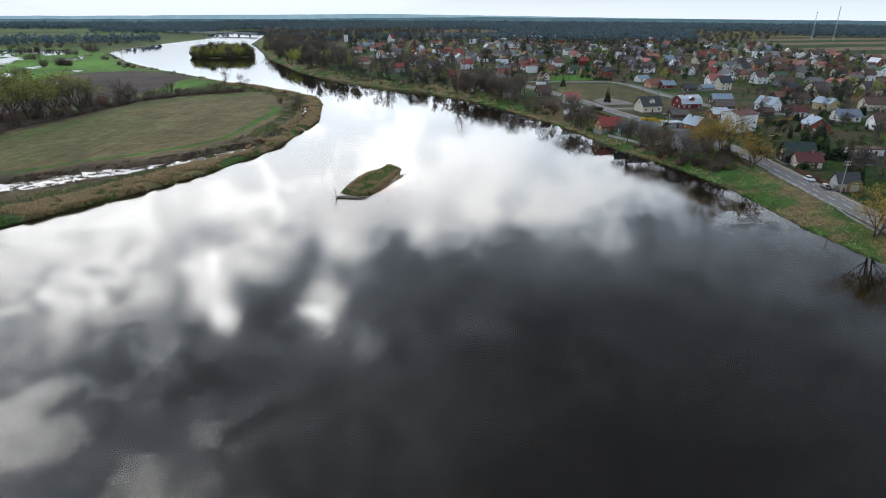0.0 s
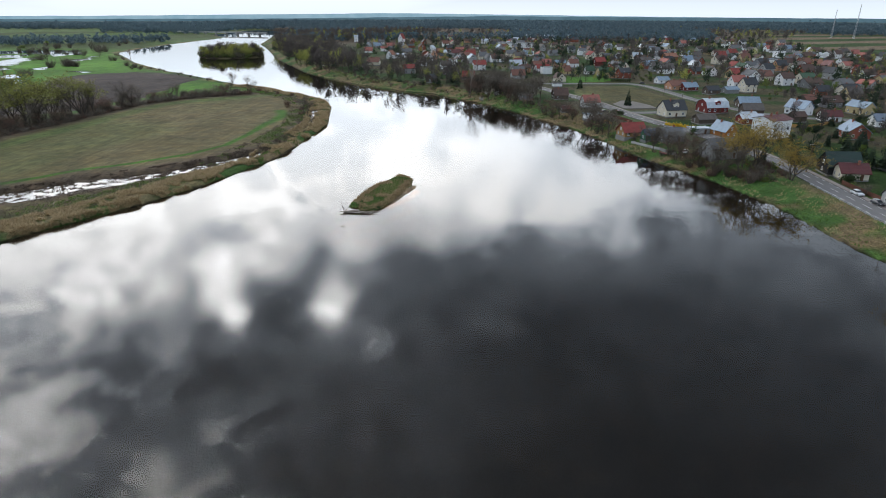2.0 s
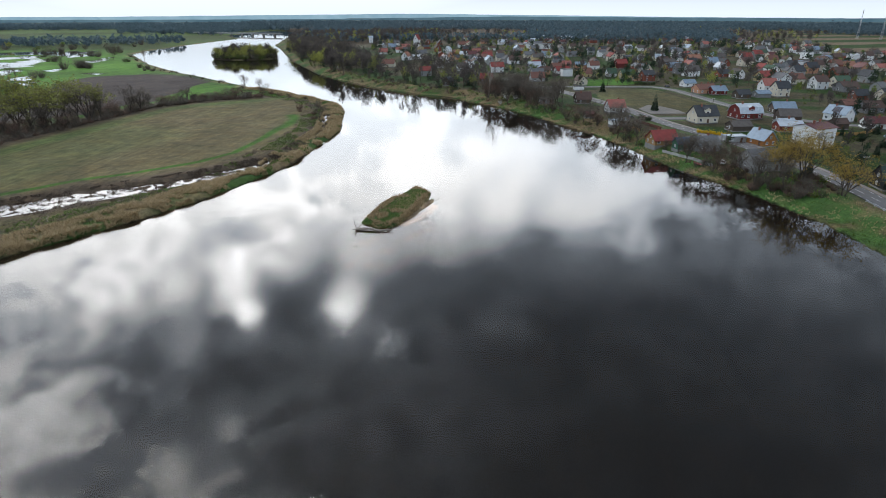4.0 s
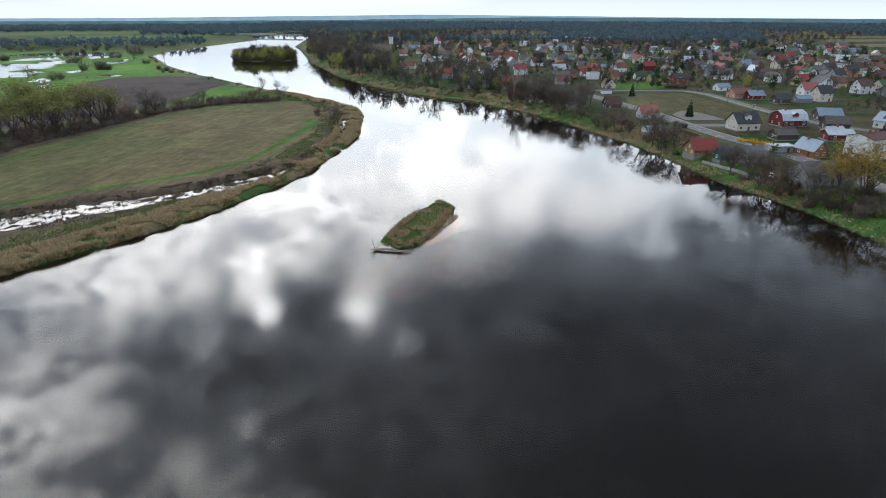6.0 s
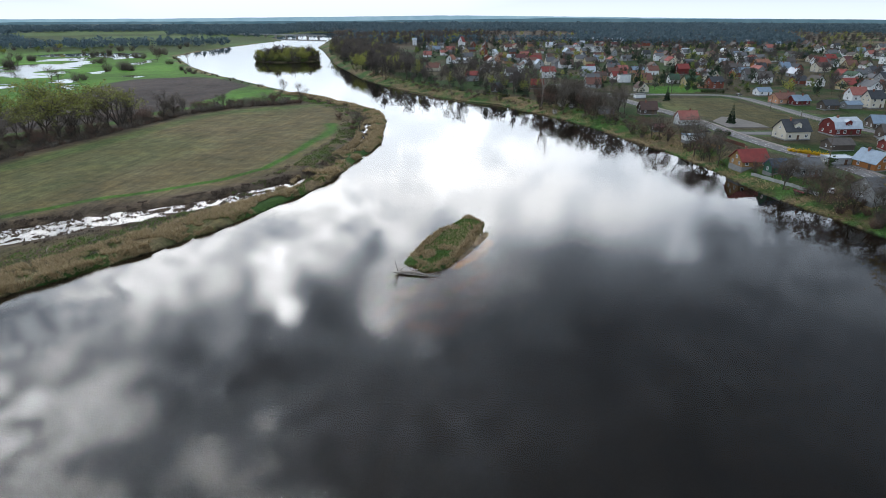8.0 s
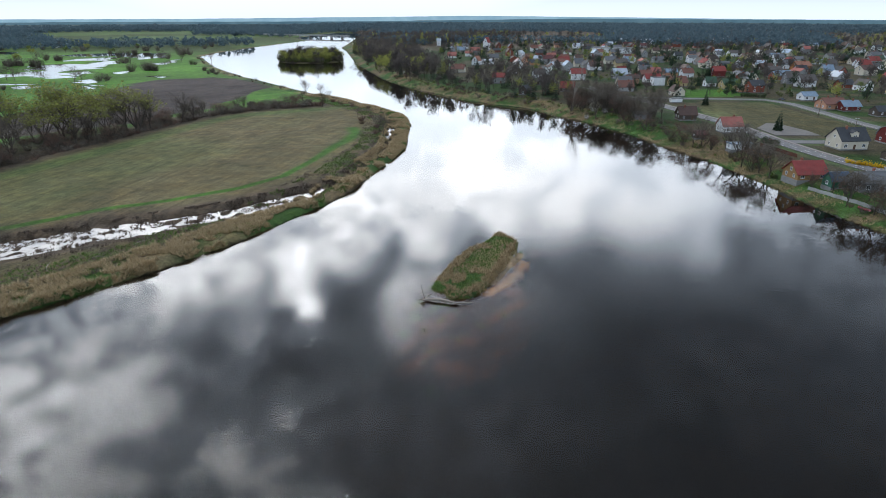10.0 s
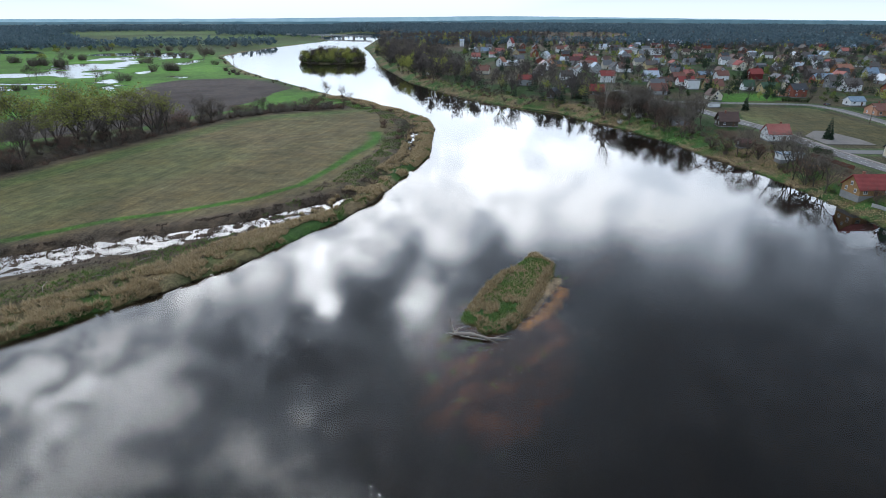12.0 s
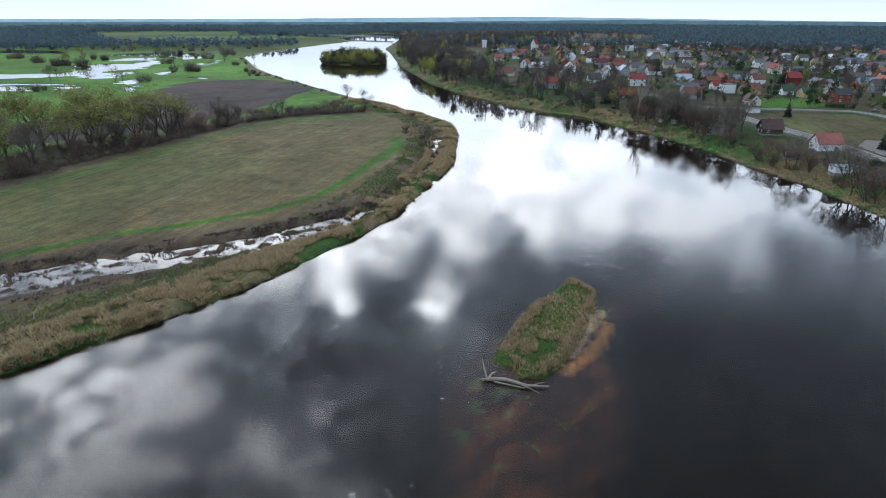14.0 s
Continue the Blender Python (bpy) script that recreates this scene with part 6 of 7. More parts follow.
def woods(ring, n, mix, label, group, lo=0.8, hi=1.2, name=None):
    """Trees strewn over a stretch of land: things of their own, or one mesh of stuff where a name is given."""
    xs, ys = [p[0] for p in ring], [p[1] for p in ring]
    done = tries = 0
    items = []
    while done < n and tries < n * 30:
        tries += 1
        bx, by = rng.uniform(min(xs), max(xs)), rng.uniform(min(ys), max(ys))
        if not point_in(bx, by, ring) or near_line(bx, by, RIGHT_BANK) < 7 or not free(bx, by, 1.2):
            continue
        kind, what = rng.choice(mix)
        if name:
            items.append((rng.choice(kind), bx, by, rng.uniform(lo, hi), rng.uniform(0, 360), rng.uniform(0.9, 1.15)))
        else:
            plant(rng.choice(kind), bx, by, rng.uniform(lo, hi), rng.uniform(0, 360), what + " " + label, group=group)
        done += 1
    if name:
        thicket(name, label, group, items)


MIX_BARE = ((FAR_BARE, "bare grey-brown tree"), (HAZE, "bare grey-brown tree"), (HAZE, "bare grey-brown tree"), (HAZE, "bare grey-brown tree"), (FAR_SPRUCE, "dark spruce"), (HAZE_OLIVE, "olive budding tree"))
MIX_FAR = MIX_BARE[1:]
MIX_TOWN = ((HAZE, "bare tree"), (HAZE, "bare tree"), (HAZE, "bare tree"), (HAZE, "bare tree"), (PINE, "dark pine"), (PINE, "dark pine"), (PINE, "dark pine"), (FAR_SPRUCE, "dark spruce"), (HAZE_GREEN, "fresh green tree"), (HAZE_OLIVE, "olive budding tree"))
MIX_NEAR = ((BARE, "bare tree"), (BARE_RED, "bare fruit tree"), (SPRUCE, "dark spruce"), (SPRUCE, "dark spruce"), (FRESH, "fresh green tree"), (BUSH_THUJA, "thuja"))
woods(((-238, 780.3), (-169, 631), (-114.3, 552.8), (-96.3, 581.5), (-124.5, 646.6), (-152.1, 726.7), (-195.9, 848.9), (-302, 1020.5), (-324.8, 1004.7)), 300, MIX_BARE, "tall bare trees and spruces on the high river bank", "wood", 0.75, 1.3, "bank_wood")
woods(((-105, 545.4), (-47.5, 485.1), (1.9, 459.8), (10.6, 508.5), (-30.3, 575.9), (-69.6, 640.7)), 105, MIX_BARE, "bare trees and dark spruces among the bank gardens", "trees", 0.5, 1.0, "bank_garden_trees")
woods(VILLAGE, 1500, MIX_TOWN, "bare, green and dark trees among the village houses", "trees", 0.38, 0.86, "village_trees")
woods(((99.9, 249.8), (152.7, 316.8), (168.5, 349.6), (274.8, 458.8), (326.4, 370.1), (254, 179.5), (168.7, 131.4), (125.6, 170.2)), 80, MIX_NEAR, "in a riverside garden", "garden trees", 0.45, 0.8)
woods(((112, 236), (150, 316), (168, 352), (274.8, 470), (326.4, 370.1), (254, 179.5), (168.7, 140), (128, 190)), 190, MIX_TOWN + ((SCRUB_THUJA, "thuja"), (SCRUB_THUJA, "thuja"), (SCRUB_BROWN, "bush")), "bare and evergreen trees crowding the riverside gardens", "trees", 0.34, 0.66, "garden_thicket")
woods(((-198.1, 1120.6), (-302, 1035.9), (-375.3, 1172.2), (-416.6, 1380.6), (-121.1, 1539), (-82.4, 1287.6)), 480, MIX_FAR, "grey bare wood beyond the village", "wood", 0.9, 1.3, "far_bare_wood")
woods(((305, 1412.9), (-82.4, 1287.6), (-121.1, 1539), (608.2, 1878.3), (829.7, 1596.4), (521.6, 1127.8)), 480, MIX_FAR, "mixed trees at the far edge of the village", "wood", 0.6, 1.0, "edge_wood")

_items = []
for _ in range(900):
    bx, by = rng.uniform(20, 330), rng.uniform(150, 640)
    if not (point_in(bx, by, VILLAGE) or (bx > 98 and by < 300)) or point_in(bx, by, OPEN) or near_line(bx, by, RIGHT_BANK) < 14 or not free(bx, by, 0.3):
        continue
    _items.append((rng.choice(SCRUB_BROWN + SCRUB_GREEN + SCRUB_THUJA + SCRUB_THUJA + SCRUB_GREEN), bx, by, rng.uniform(0.5, 1.3), rng.uniform(0, 360), 1.1))
thicket("garden_shrubs", "green and brown shrubs and hedges in the gardens", "shrubs", _items)


# ---- far woods, bridge and backdrop ----
def far_woods():
    g = np.random.RandomState(5)
    n = 36000
    az = np.radians(g.uniform(-56, 58, n))
    r = 1150 + 1850 * g.rand(n)
    x, y = r * np.sin(az), r * np.cos(az)
    wet = inside(x, y, (*LEFT_BANK, *RIGHT_BANK[::-1])) | (np.minimum(polyline_distance(x, y, LEFT_BANK), polyline_distance(x, y, RIGHT_BANK)) < 35)
    clear = value_noise(x + 900, y + 300, 420) > np.where((x < -420) & (r > 1650), 0.66, 0.80)
    keep = ~wet & ~clear & ~((r < 1750) & (x - 0.30 * y > 90)) & ~((r < 1270) & (x < -420))
    x, y, r = x[keep], y[keep], r[keep]
    z = lay(x, y)[0]
    n = len(x)
    tri = 12
    size = g.uniform(2.6, 5.2, (n, 1)) * (0.6 + r[:, None] / 4000)
    tall = g.uniform(9, 17, (n, 1))
    c = np.stack([np.repeat(x[:, None], tri, 1) + g.normal(0, 0.55, (n, tri)) * size,
                  np.repeat(y[:, None], tri, 1) + g.normal(0, 0.55, (n, tri)) * size,
                  z[:, None] + tall * (0.25 + 0.7 * g.rand(n, tri))], -1).reshape(-1, 3)
    s = np.repeat(size, tri, 1).reshape(-1, 1)
    pts = np.stack([c + g.normal(0, 0.5, c.shape) * s for _ in range(3)], 1)
    pts[:, :, 2] = np.maximum(pts[:, :, 2], np.repeat(z, tri)[:, None] - 0.5)
    v = pts.reshape(-1, 3)
    ob = add_mesh("far_woods", v.tolist(), np.arange(len(v)).reshape(-1, 3).tolist(), FAR_WOOD_HAZED)
    tagged(ob, "wide dark mixed woods covering the distant plain, blue haze in their colour", "woods", kind="stuff")


far_woods()


def bridge():
    ob = new("bridge")
    ob.matrix_basis = pose(-752, 1640, 0, 0, 0, -18)
    tagged(ob, "long grey girder bridge over the far river", "bridge")
    v, f = box((-30, -4, 6.0), (250, 4, 6.8))
    child("deck", mesh_of("deck", v, f, POLE_CONCRETE), ob, Matrix())
    for s in (-3.4, 3.1):
        v, f = box((-30, s, 4.6), (250, s + 0.3, 5.998))
        child("girder", mesh_of("girder", v, f, STEEL), ob, Matrix())
        v, f = box((-30, s - 0.4, 7.7), (250, s - 0.2, 7.9))
        for k in range(60):
            box((-30 + k * 4.7, s - 0.4, 6.8), (-29.8 + k * 4.7, s - 0.2, 7.7), v, f)
        child("railing", mesh_of("railing", v, f, STEEL), ob, Matrix())
    for k in range(8):
        v, f = box((-10 + k * 34, -3.5, -4), (-8 + k * 34, 3.5, 4.598))
        child("pier", mesh_of("pier", v, f, POLE_CONCRETE), ob, Matrix())


bridge()


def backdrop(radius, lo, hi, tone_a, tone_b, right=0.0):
    """A far wooded ridge; its pale blue is distance haze, put into a glowing colour."""
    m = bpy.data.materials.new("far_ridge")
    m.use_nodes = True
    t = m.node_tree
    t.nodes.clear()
    # emission, not lit: the haze colour glows by itself
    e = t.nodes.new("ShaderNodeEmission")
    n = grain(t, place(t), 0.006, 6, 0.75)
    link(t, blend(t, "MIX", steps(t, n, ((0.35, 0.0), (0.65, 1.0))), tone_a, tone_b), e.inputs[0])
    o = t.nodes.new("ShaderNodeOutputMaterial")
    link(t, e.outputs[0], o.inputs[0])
    v = []
    for i in range(481):
        d = -75 + 150 * i / 480
        a = radians(d)
        x, y = radius * math.sin(a), radius * math.cos(a)
        top = lo + (hi - lo) * math.exp(-((d + 6) / 17) ** 2) + right * min(1.0, max(0.0, (d + 14) / 16)) + 3.0 * value_noise(np.array([x]), np.array([y]), 600)[0] + 2.5 * value_noise(np.array([x]), np.array([y]), 60)[0]
        v += [(x, y, -5), (x, y, top)]
    f = [(2 * i, 2 * i + 2, 2 * i + 3, 2 * i + 1) for i in range(480)]
    tagged(add_mesh("backdrop", v, f, m), "wooded ridge on the horizon, glowing in pale blue haze colour", "backdrop", kind="structure")


# nearer ridge in deeper haze blue, farther one paler
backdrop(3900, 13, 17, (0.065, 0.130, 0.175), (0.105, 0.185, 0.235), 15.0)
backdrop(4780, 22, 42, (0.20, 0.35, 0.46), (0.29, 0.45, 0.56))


# ---- grass, reeds and driftwood ----
def tussocks(name, label, spots, material, lo, hi, blades, seed, lean=0.5, floor=0.03, slim=0.16):
    """Tufts of blades as one mesh of stuff: spots is an array of x, y."""
    g = np.random.RandomState(seed)
    x, y = spots[:, 0], spots[:, 1]
    z = lay(x, y)[0]
    keep = z > floor
    x, y, z = x[keep], y[keep], np.maximum(z[keep], -0.1)
    n = len(x)
    h = g.uniform(lo, hi, (n, 1))
    a = g.uniform(0, 2 * np.pi, (n, blades))
    foot = np.stack([x[:, None] + 0.25 * h * np.cos(a) * g.rand(n, blades), y[:, None] + 0.25 * h * np.sin(a) * g.rand(n, blades), np.repeat(z[:, None] - 0.05, blades, 1)], -1)
    out = lean * h * g.uniform(0.3, 1.2, (n, blades))
    tip = foot + np.stack([out * np.cos(a), out * np.sin(a), h * g.uniform(0.6, 1.1, (n, blades))], -1)
    w = slim * h
    side = np.stack([-np.sin(a) * w, np.cos(a) * w, np.zeros_like(a)], -1)
    pts = np.stack([foot - side, foot + side, tip], 2).reshape(-1, 3)
    ob = add_mesh(name, pts.tolist(), np.arange(len(pts)).reshape(-1, 3).tolist(), material)
    return tagged(ob, label, "grass", kind="stuff")


def strew(line, n, lo, hi, seed, side):
    """Random spots beside a line, at lo to hi metres from it."""
    g = np.random.RandomState(seed)
    pts = resample(line, 2.0)
    i = g.randint(0, len(pts) - 1, n)
    a = np.array([[pts[k].x, pts[k].y] for k in i])
    b = np.array([[pts[k + 1].x, pts[k + 1].y] for k in i])
    t = (b - a) / np.linalg.norm(b - a, axis=1)[:, None]
    nrm = np.stack([t[:, 1], -t[:, 0]], 1) * side
    return a + (b - a) * g.rand(n, 1) + nrm * (lo + (hi - lo) * g.rand(n, 1) ** 1.3)


NEAR_LEFT = LEFT_BANK[3:19]
clump = strew(NEAR_LEFT, 26000, 0.1, 13.0, 3, -1)
keep = value_noise(clump[:, 0], clump[:, 1], 6) * 0.6 + value_noise(clump[:, 0], clump[:, 1], 1.8) * 0.4 > 0.46
tussocks("dry_reeds", "straw-coloured dry reed tussocks along the low bank", clump[keep], REED, 0.4, 1.3, 12, 4, 0.9, 0.03, 0.075)
clump = strew(NEAR_LEFT, 20000, 0.2, 22.0, 5, -1)
keep = value_noise(clump[:, 0] + 40, clump[:, 1], 7) > 0.52
tussocks("bank_grass", "green grass tufts along the low bank", clump[keep], BLADE, 0.3, 0.7, 9, 6, 0.7, 0.03, 0.09)
clump = strew(WET, 21000, -10.0, 15.0, 7, 1)
clump = clump[(value_noise(clump[:, 0], clump[:, 1], 2.2) > 0.53) & ~inside(clump[:, 0], clump[:, 1], (*LEFT_BANK, *RIGHT_BANK[::-1])) & (polyline_distance(clump[:, 0], clump[:, 1], LEFT_BANK) > 5)]
SEDGE = foliage("dead_sedge", (0.070, 0.054, 0.042), (0.17, 0.13, 0.10))
tussocks("marsh_tussocks", "brown dead sedge standing in the flooded strip", clump, SEDGE, 0.3, 0.65, 6, 8, 1.0, -3.0)
clump = strew(NEAR_LEFT, 15000, 7.0, 24.0, 27, -1)
clump = clump[value_noise(clump[:, 0] + 17, clump[:, 1], 4) > 0.40]
tussocks("bank_litter", "flattened brown sedge and debris behind the reeds", clump, SEDGE, 0.2, 0.6, 8, 28, 1.6, 0.03, 0.10)
g = np.random.RandomState(9)
clump = np.stack([g.uniform(-44, -15, 9000), g.uniform(180, 235, 9000)], 1)
clump = clump[inside(clump[:, 0], clump[:, 1], ISLET)]
dry = value_noise(clump[:, 0], clump[:, 1], 5) + 0.25 * (polyline_distance(clump[:, 0], clump[:, 1], (*ISLET, ISLET[0])) < 2.5) > 0.56
tussocks("islet_reeds", "straw-coloured reeds fringing the grassy islet", clump[dry], REED, 0.4, 1.0, 10, 10, 0.8, 0.03, 0.08)
tussocks("islet_grass", "fresh green grass on the islet", clump[~dry], BLADE, 0.25, 0.6, 9, 11, 0.8, 0.03, 0.09)
clump = strew(RIGHT_BANK[3:21], 11000, 0.6, 17.0, 12, 1)
dry = value_noise(clump[:, 0] + 11, clump[:, 1], 6) > 0.52
tussocks("slope_straw", "pale dry grass on the village bank", clump[dry], REED, 0.25, 0.6, 6, 13)
tussocks("slope_grass", "green spring grass on the village bank", clump[~dry], BLADE, 0.2, 0.5, 6, 14)


g = np.random.RandomState(19)
sprigs = np.concatenate([np.array((cx, cy)) + g.normal(0, 1.1, (9, 2)) for cx, cy in ((-26.3, 176.3), (-30.5, 170.5), (-37.4, 172.0), (-22.6, 181.5), (-33.0, 181.0), (-39.0, 178.0), (-21.6, 229.0), (-20.6, 214.5))])
tussocks("shoal_weed", "green weed sprigs breaking the water over the shoal", sprigs, BLADE, 0.25, 0.5, 5, 20, 1.4, -3.0)


def driftwood():
    ob = new("driftwood_log")
    ob.matrix_basis = pose(-39.5, 184.2, 0.2)
    tagged(ob, "bleached tree trunk with roots stranded on the islet", "log")
    V = Vector
    runs = [(V((0.2, 0.3, 0)), V((3.2, 0.5, 0.25)), 0.34, 0.30), (V((3.2, 0.5, 0.25)), V((6.6, -0.2, 0.12)), 0.30, 0.22), (V((6.6, -0.2, 0.12)), V((10.2, 0.3, 0.2)), 0.22, 0.10)]
    v, f = prisms(runs, 8)
    child("trunk", mesh_of("trunk", v, f, DRIFTWOOD, True), ob, Matrix())
    for a, b, ra, rb in ((V((5.2, 0.1, 0.2)), V((8.6, -1.6, 0.1)), 0.15, 0.05), (V((1.5, -0.4, 0.1)), V((6.5, -0.9, 0.05)), 0.16, 0.08), (V((7.6, 0.0, 0.2)), V((9.4, 0.9, 0.5)), 0.08, 0.03)):
        v, f = prisms([(a, b, ra, rb)], 6)
        child("branch", mesh_of("branch", v, f, DRIFTWOOD, True), ob, Matrix())
    for a, b, c in ((V((0.2, 0.3, 0)), V((-0.5, 0.9, 1.6)), V((-0.9, 1.5, 2.9))), (V((0.3, 0.3, 0)), V((0.9, 0.9, 0.9)), V((1.6, 1.0, 1.1))), (V((0.2, 0.2, 0)), V((-0.7, -0.4, 0.3)), V((-1.2, -0.5, 0.1)))):
        v, f = prisms([(a, b, 0.20, 0.12), (b, c, 0.12, 0.04)], 6)
        child("root", mesh_of("root", v, f, DRIFTWOOD, True), ob, Matrix())


driftwood()


def dead_branch(x, y, turn, size):
    ob = new("dead_branch")
    ob.matrix_basis = pose(x, y, height(x, y) + 0.1, 0, 0, turn)
    tagged(ob, "pale fallen branch lying in the bank reeds", "branch", "fallen branches")
    V = Vector
    v, f = prisms([(V((0, 0, 0)), V((size * 0.5, 0.2, 0.3)), 0.10, 0.08), (V((size * 0.5, 0.2, 0.3)), V((size, -0.1, 0.2)), 0.08, 0.03)], 6)
    child("limb", mesh_of("limb", v, f, DRIFTWOOD, True), ob, Matrix())
    for k in (0.35, 0.6, 0.8):
        v, f = prisms([(V((size * k, 0.1, 0.25)), V((size * (k + 0.2), 0.9 - 1.6 * (k > 0.5), 0.8)), 0.05, 0.02)], 5)
        child("twig", mesh_of("twig", v, f, DRIFTWOOD, True), ob, Matrix())


for bx, by, turn, size in ((-126.6, 181.5, 130, 4.5), (-122, 190, 20, 3.0), (-118, 199.5, 60, 3.5), (-109, 206, 40, 3.0), (-105, 212, 100, 3.2), (-100, 222, 70, 2.6), (-95, 350, 80, 4.0)):
    dead_branch(bx, by, turn, size)


# ---- cars ----
RUBBER = mottled("tyre_rubber", (0.022, 0.022, 0.022), (0.015, 0.015, 0.015), 3.0, 0.85, 0.2)
LAMP_CLEAR, _t, _b = surface("headlamp_lens", 0.1, 0.5)
_b.inputs["Base Color"].default_value = (0.6, 0.62, 0.65, 1)
LAMP_RED, _t, _b = surface("tail_lamp_lens", 0.2, 0.5)
_b.inputs["Base Color"].default_value = (0.35, 0.02, 0.02, 1)


def car_paint(name, c):
    m, t, b = surface(name, 0.28, 0.5)
    b.inputs["Base Color"].default_value = (*c, 1)
    b.inputs["Coat Weight"].default_value = 0.6
    return m


def wheel_mesh(r, w, n=14):
    v = [(r * math.cos(2 * math.pi * i / n), s * w / 2, r * math.sin(2 * math.pi * i / n)) for s in (-1, 1) for i in range(n)]
    f = [(i, (i + 1) % n, n + (i + 1) % n, n + i) for i in range(n)] + [tuple(range(n)), tuple(range(2 * n - 1, n - 1, -1))]
    return v, f


def car(x, y, heading, paint, label):
    """A small family car, nose along the heading (degrees right of +y)."""
    ob = new("car")
    ob.matrix_basis = pose(x, y, height(x, y) + 0.2, 0, 0, 90 - heading)
    tagged(ob, label, "car", "parked cars")
    prof = ((-2.1, 0.32), (-2.12, 0.75), (-2.0, 0.98), (-1.85, 1.02), (0.95, 0.98), (1.9, 0.80), (2.1, 0.66), (2.1, 0.32))
    n = len(prof)
    v = [(a, s * (0.86 if b < 0.9 else 0.80), b) for s in (-1, 1) for a, b in prof]
    f = [tuple(range(n)), tuple(range(2 * n - 1, n - 1, -1))] + [(i, n + i, n + (i + 1) % n, (i + 1) % n) for i in range(n)]
    child("body", mesh_of("body", v, f, paint), ob, Matrix())
    top = ((-1.85, 1.0, 0.80), (-1.45, 1.42, 0.62), (0.15, 1.46, 0.62), (0.95, 0.98, 0.80))
    v = [(a, s * w * 0.99, b) for s in (-1, 1) for a, b, w in top]
    f = [(0, 1, 2, 3), (7, 6, 5, 4), (0, 4, 5, 1), (2, 6, 7, 3)]
    child("windows", mesh_of("windows", v, f, GLASS), ob, Matrix())
    v, f = box((-1.5, -0.63, 1.42), (0.2, 0.63, 1.49))
    child("roof", mesh_of("roof", v, f, paint), ob, Matrix())
    wv, wf = wheel_mesh(0.31, 0.2)
    rv, rf = wheel_mesh(0.19, 0.22, 10)
    tyre, rim = mesh_of("wheel", wv, wf, RUBBER), mesh_of("rim", rv, rf, STEEL)
    for a in (-1.3, 1.3):
        for s in (-0.78, 0.78):
            w = child("wheel", tyre, ob, pose(a, s, 0.31))
            child("rim", rim, w, Matrix())
    for s in (-0.6, 0.6):
        hv, hf = box((2.02, s - 0.18, 0.60), (2.12, s + 0.18, 0.72))
        child("headlight", mesh_of("headlight", hv, hf, LAMP_CLEAR), ob, Matrix())
        hv, hf = box((-2.14, s - 0.12, 0.72), (-2.05, s + 0.12, 0.90))
        child("tail_light", mesh_of("tail_light", hv, hf, LAMP_RED), ob, Matrix())


SILVER, BLACK, CHERRY, PALE = car_paint("silver_paint", (0.55, 0.57, 0.58)), car_paint("black_paint", (0.02, 0.022, 0.028)), car_paint("cherry_paint", (0.28, 0.02, 0.03)), car_paint("white_paint", (0.7, 0.7, 0.7))
car(117.0, 197.5, 178, SILVER, "silver hatchback parked beside the riverside road")
car(116.9, 187.5, 178, BLACK, "dark blue-black car parked beside the road")
car(72.5, 353.5, 75, BLACK, "black car parked on the garden drive")
car(79.5, 350.5, 75, CHERRY, "cherry red car parked on the garden lawn")
car(128, 486, 60, BLACK, "black car waiting at the street corner")
car(84.8, 256.3, 30, PALE, "white car parked behind the grey barn")


# ---- poles, wires, fences, masts ----
def pole(x, y, h, material, arms, label, turn):
    ob = new("utility_pole")
    ob.matrix_basis = pose(x, y, height(x, y), 0, 0, turn)
    tagged(ob, label, "utility pole", "roadside poles")
    v, f = prisms([(Vector((0, 0, -0.5)), Vector((0, 0, h)), 0.17, 0.11)], 8)
    child("shaft", mesh_of("shaft", v, f, material), ob, Matrix())
    for k in range(arms):
        z = h - 0.3 - 0.9 * k
        v, f = box((-1.0, -0.06, z - 0.06), (1.0, 0.06, z + 0.06))
        arm = child("crossarm", mesh_of("crossarm", v, f, STEEL), ob, Matrix())
        for a in (-0.9, -0.3, 0.3, 0.9):
            v, f = prisms([(Vector((a, 0, z + 0.06)), Vector((a, 0, z + 0.24)), 0.05, 0.04)], 6)
            child("insulator", mesh_of("insulator", v, f, FRAME_WHITE), arm, Matrix())
    return Vector((x, y, height(x, y) + h - 0.1))


def wires(a, b, sag, name="overhead_wires"):
    side = (b - a).cross(Vector((0, 0, 1))).normalized()
    v, f = [], []
    for o in (-0.9, -0.3, 0.3, 0.9):
        pts = [a.lerp(b, i / 14) + side * o - Vector((0, 0, sag * 4 * (i / 14) * (1 - i / 14))) for i in range(15)]
        pv, pf = prisms([(p, q, 0.018, 0.018) for p, q in zip(pts, pts[1:])], 3)
        k = len(v)
        v += pv
        f += [tuple(k + i for i in q) for q in pf]
    tagged(add_mesh(name, v, f, BLACK_WIRE), "four sagging dark overhead power wires", "wires")


BLACK_WIRE = mottled("wire", (0.03, 0.03, 0.03), (0.02, 0.02, 0.02), 1.0, 0.6, 0.3)
tops = [pole(118.0, 142, 10.5, POLE_CONCRETE, 2, "tall grey concrete power pole beside the road", 0), pole(118.0, 182, 10.5, POLE_CONCRETE, 2, "tall grey concrete power pole beside the road", 0),
        pole(116.2, 225.5, 10.0, POLE_WOOD, 1, "dark wooden power pole beside the road", 8), pole(112.0, 262, 9.5, POLE_WOOD, 1, "dark wooden power pole beside the road", 10),
        pole(104.0, 303, 9.5, POLE_WOOD, 1, "dark wooden power pole beside the road", 15)]
for a, b in zip(tops, tops[1:]):
    wires(a, b, 0.7)
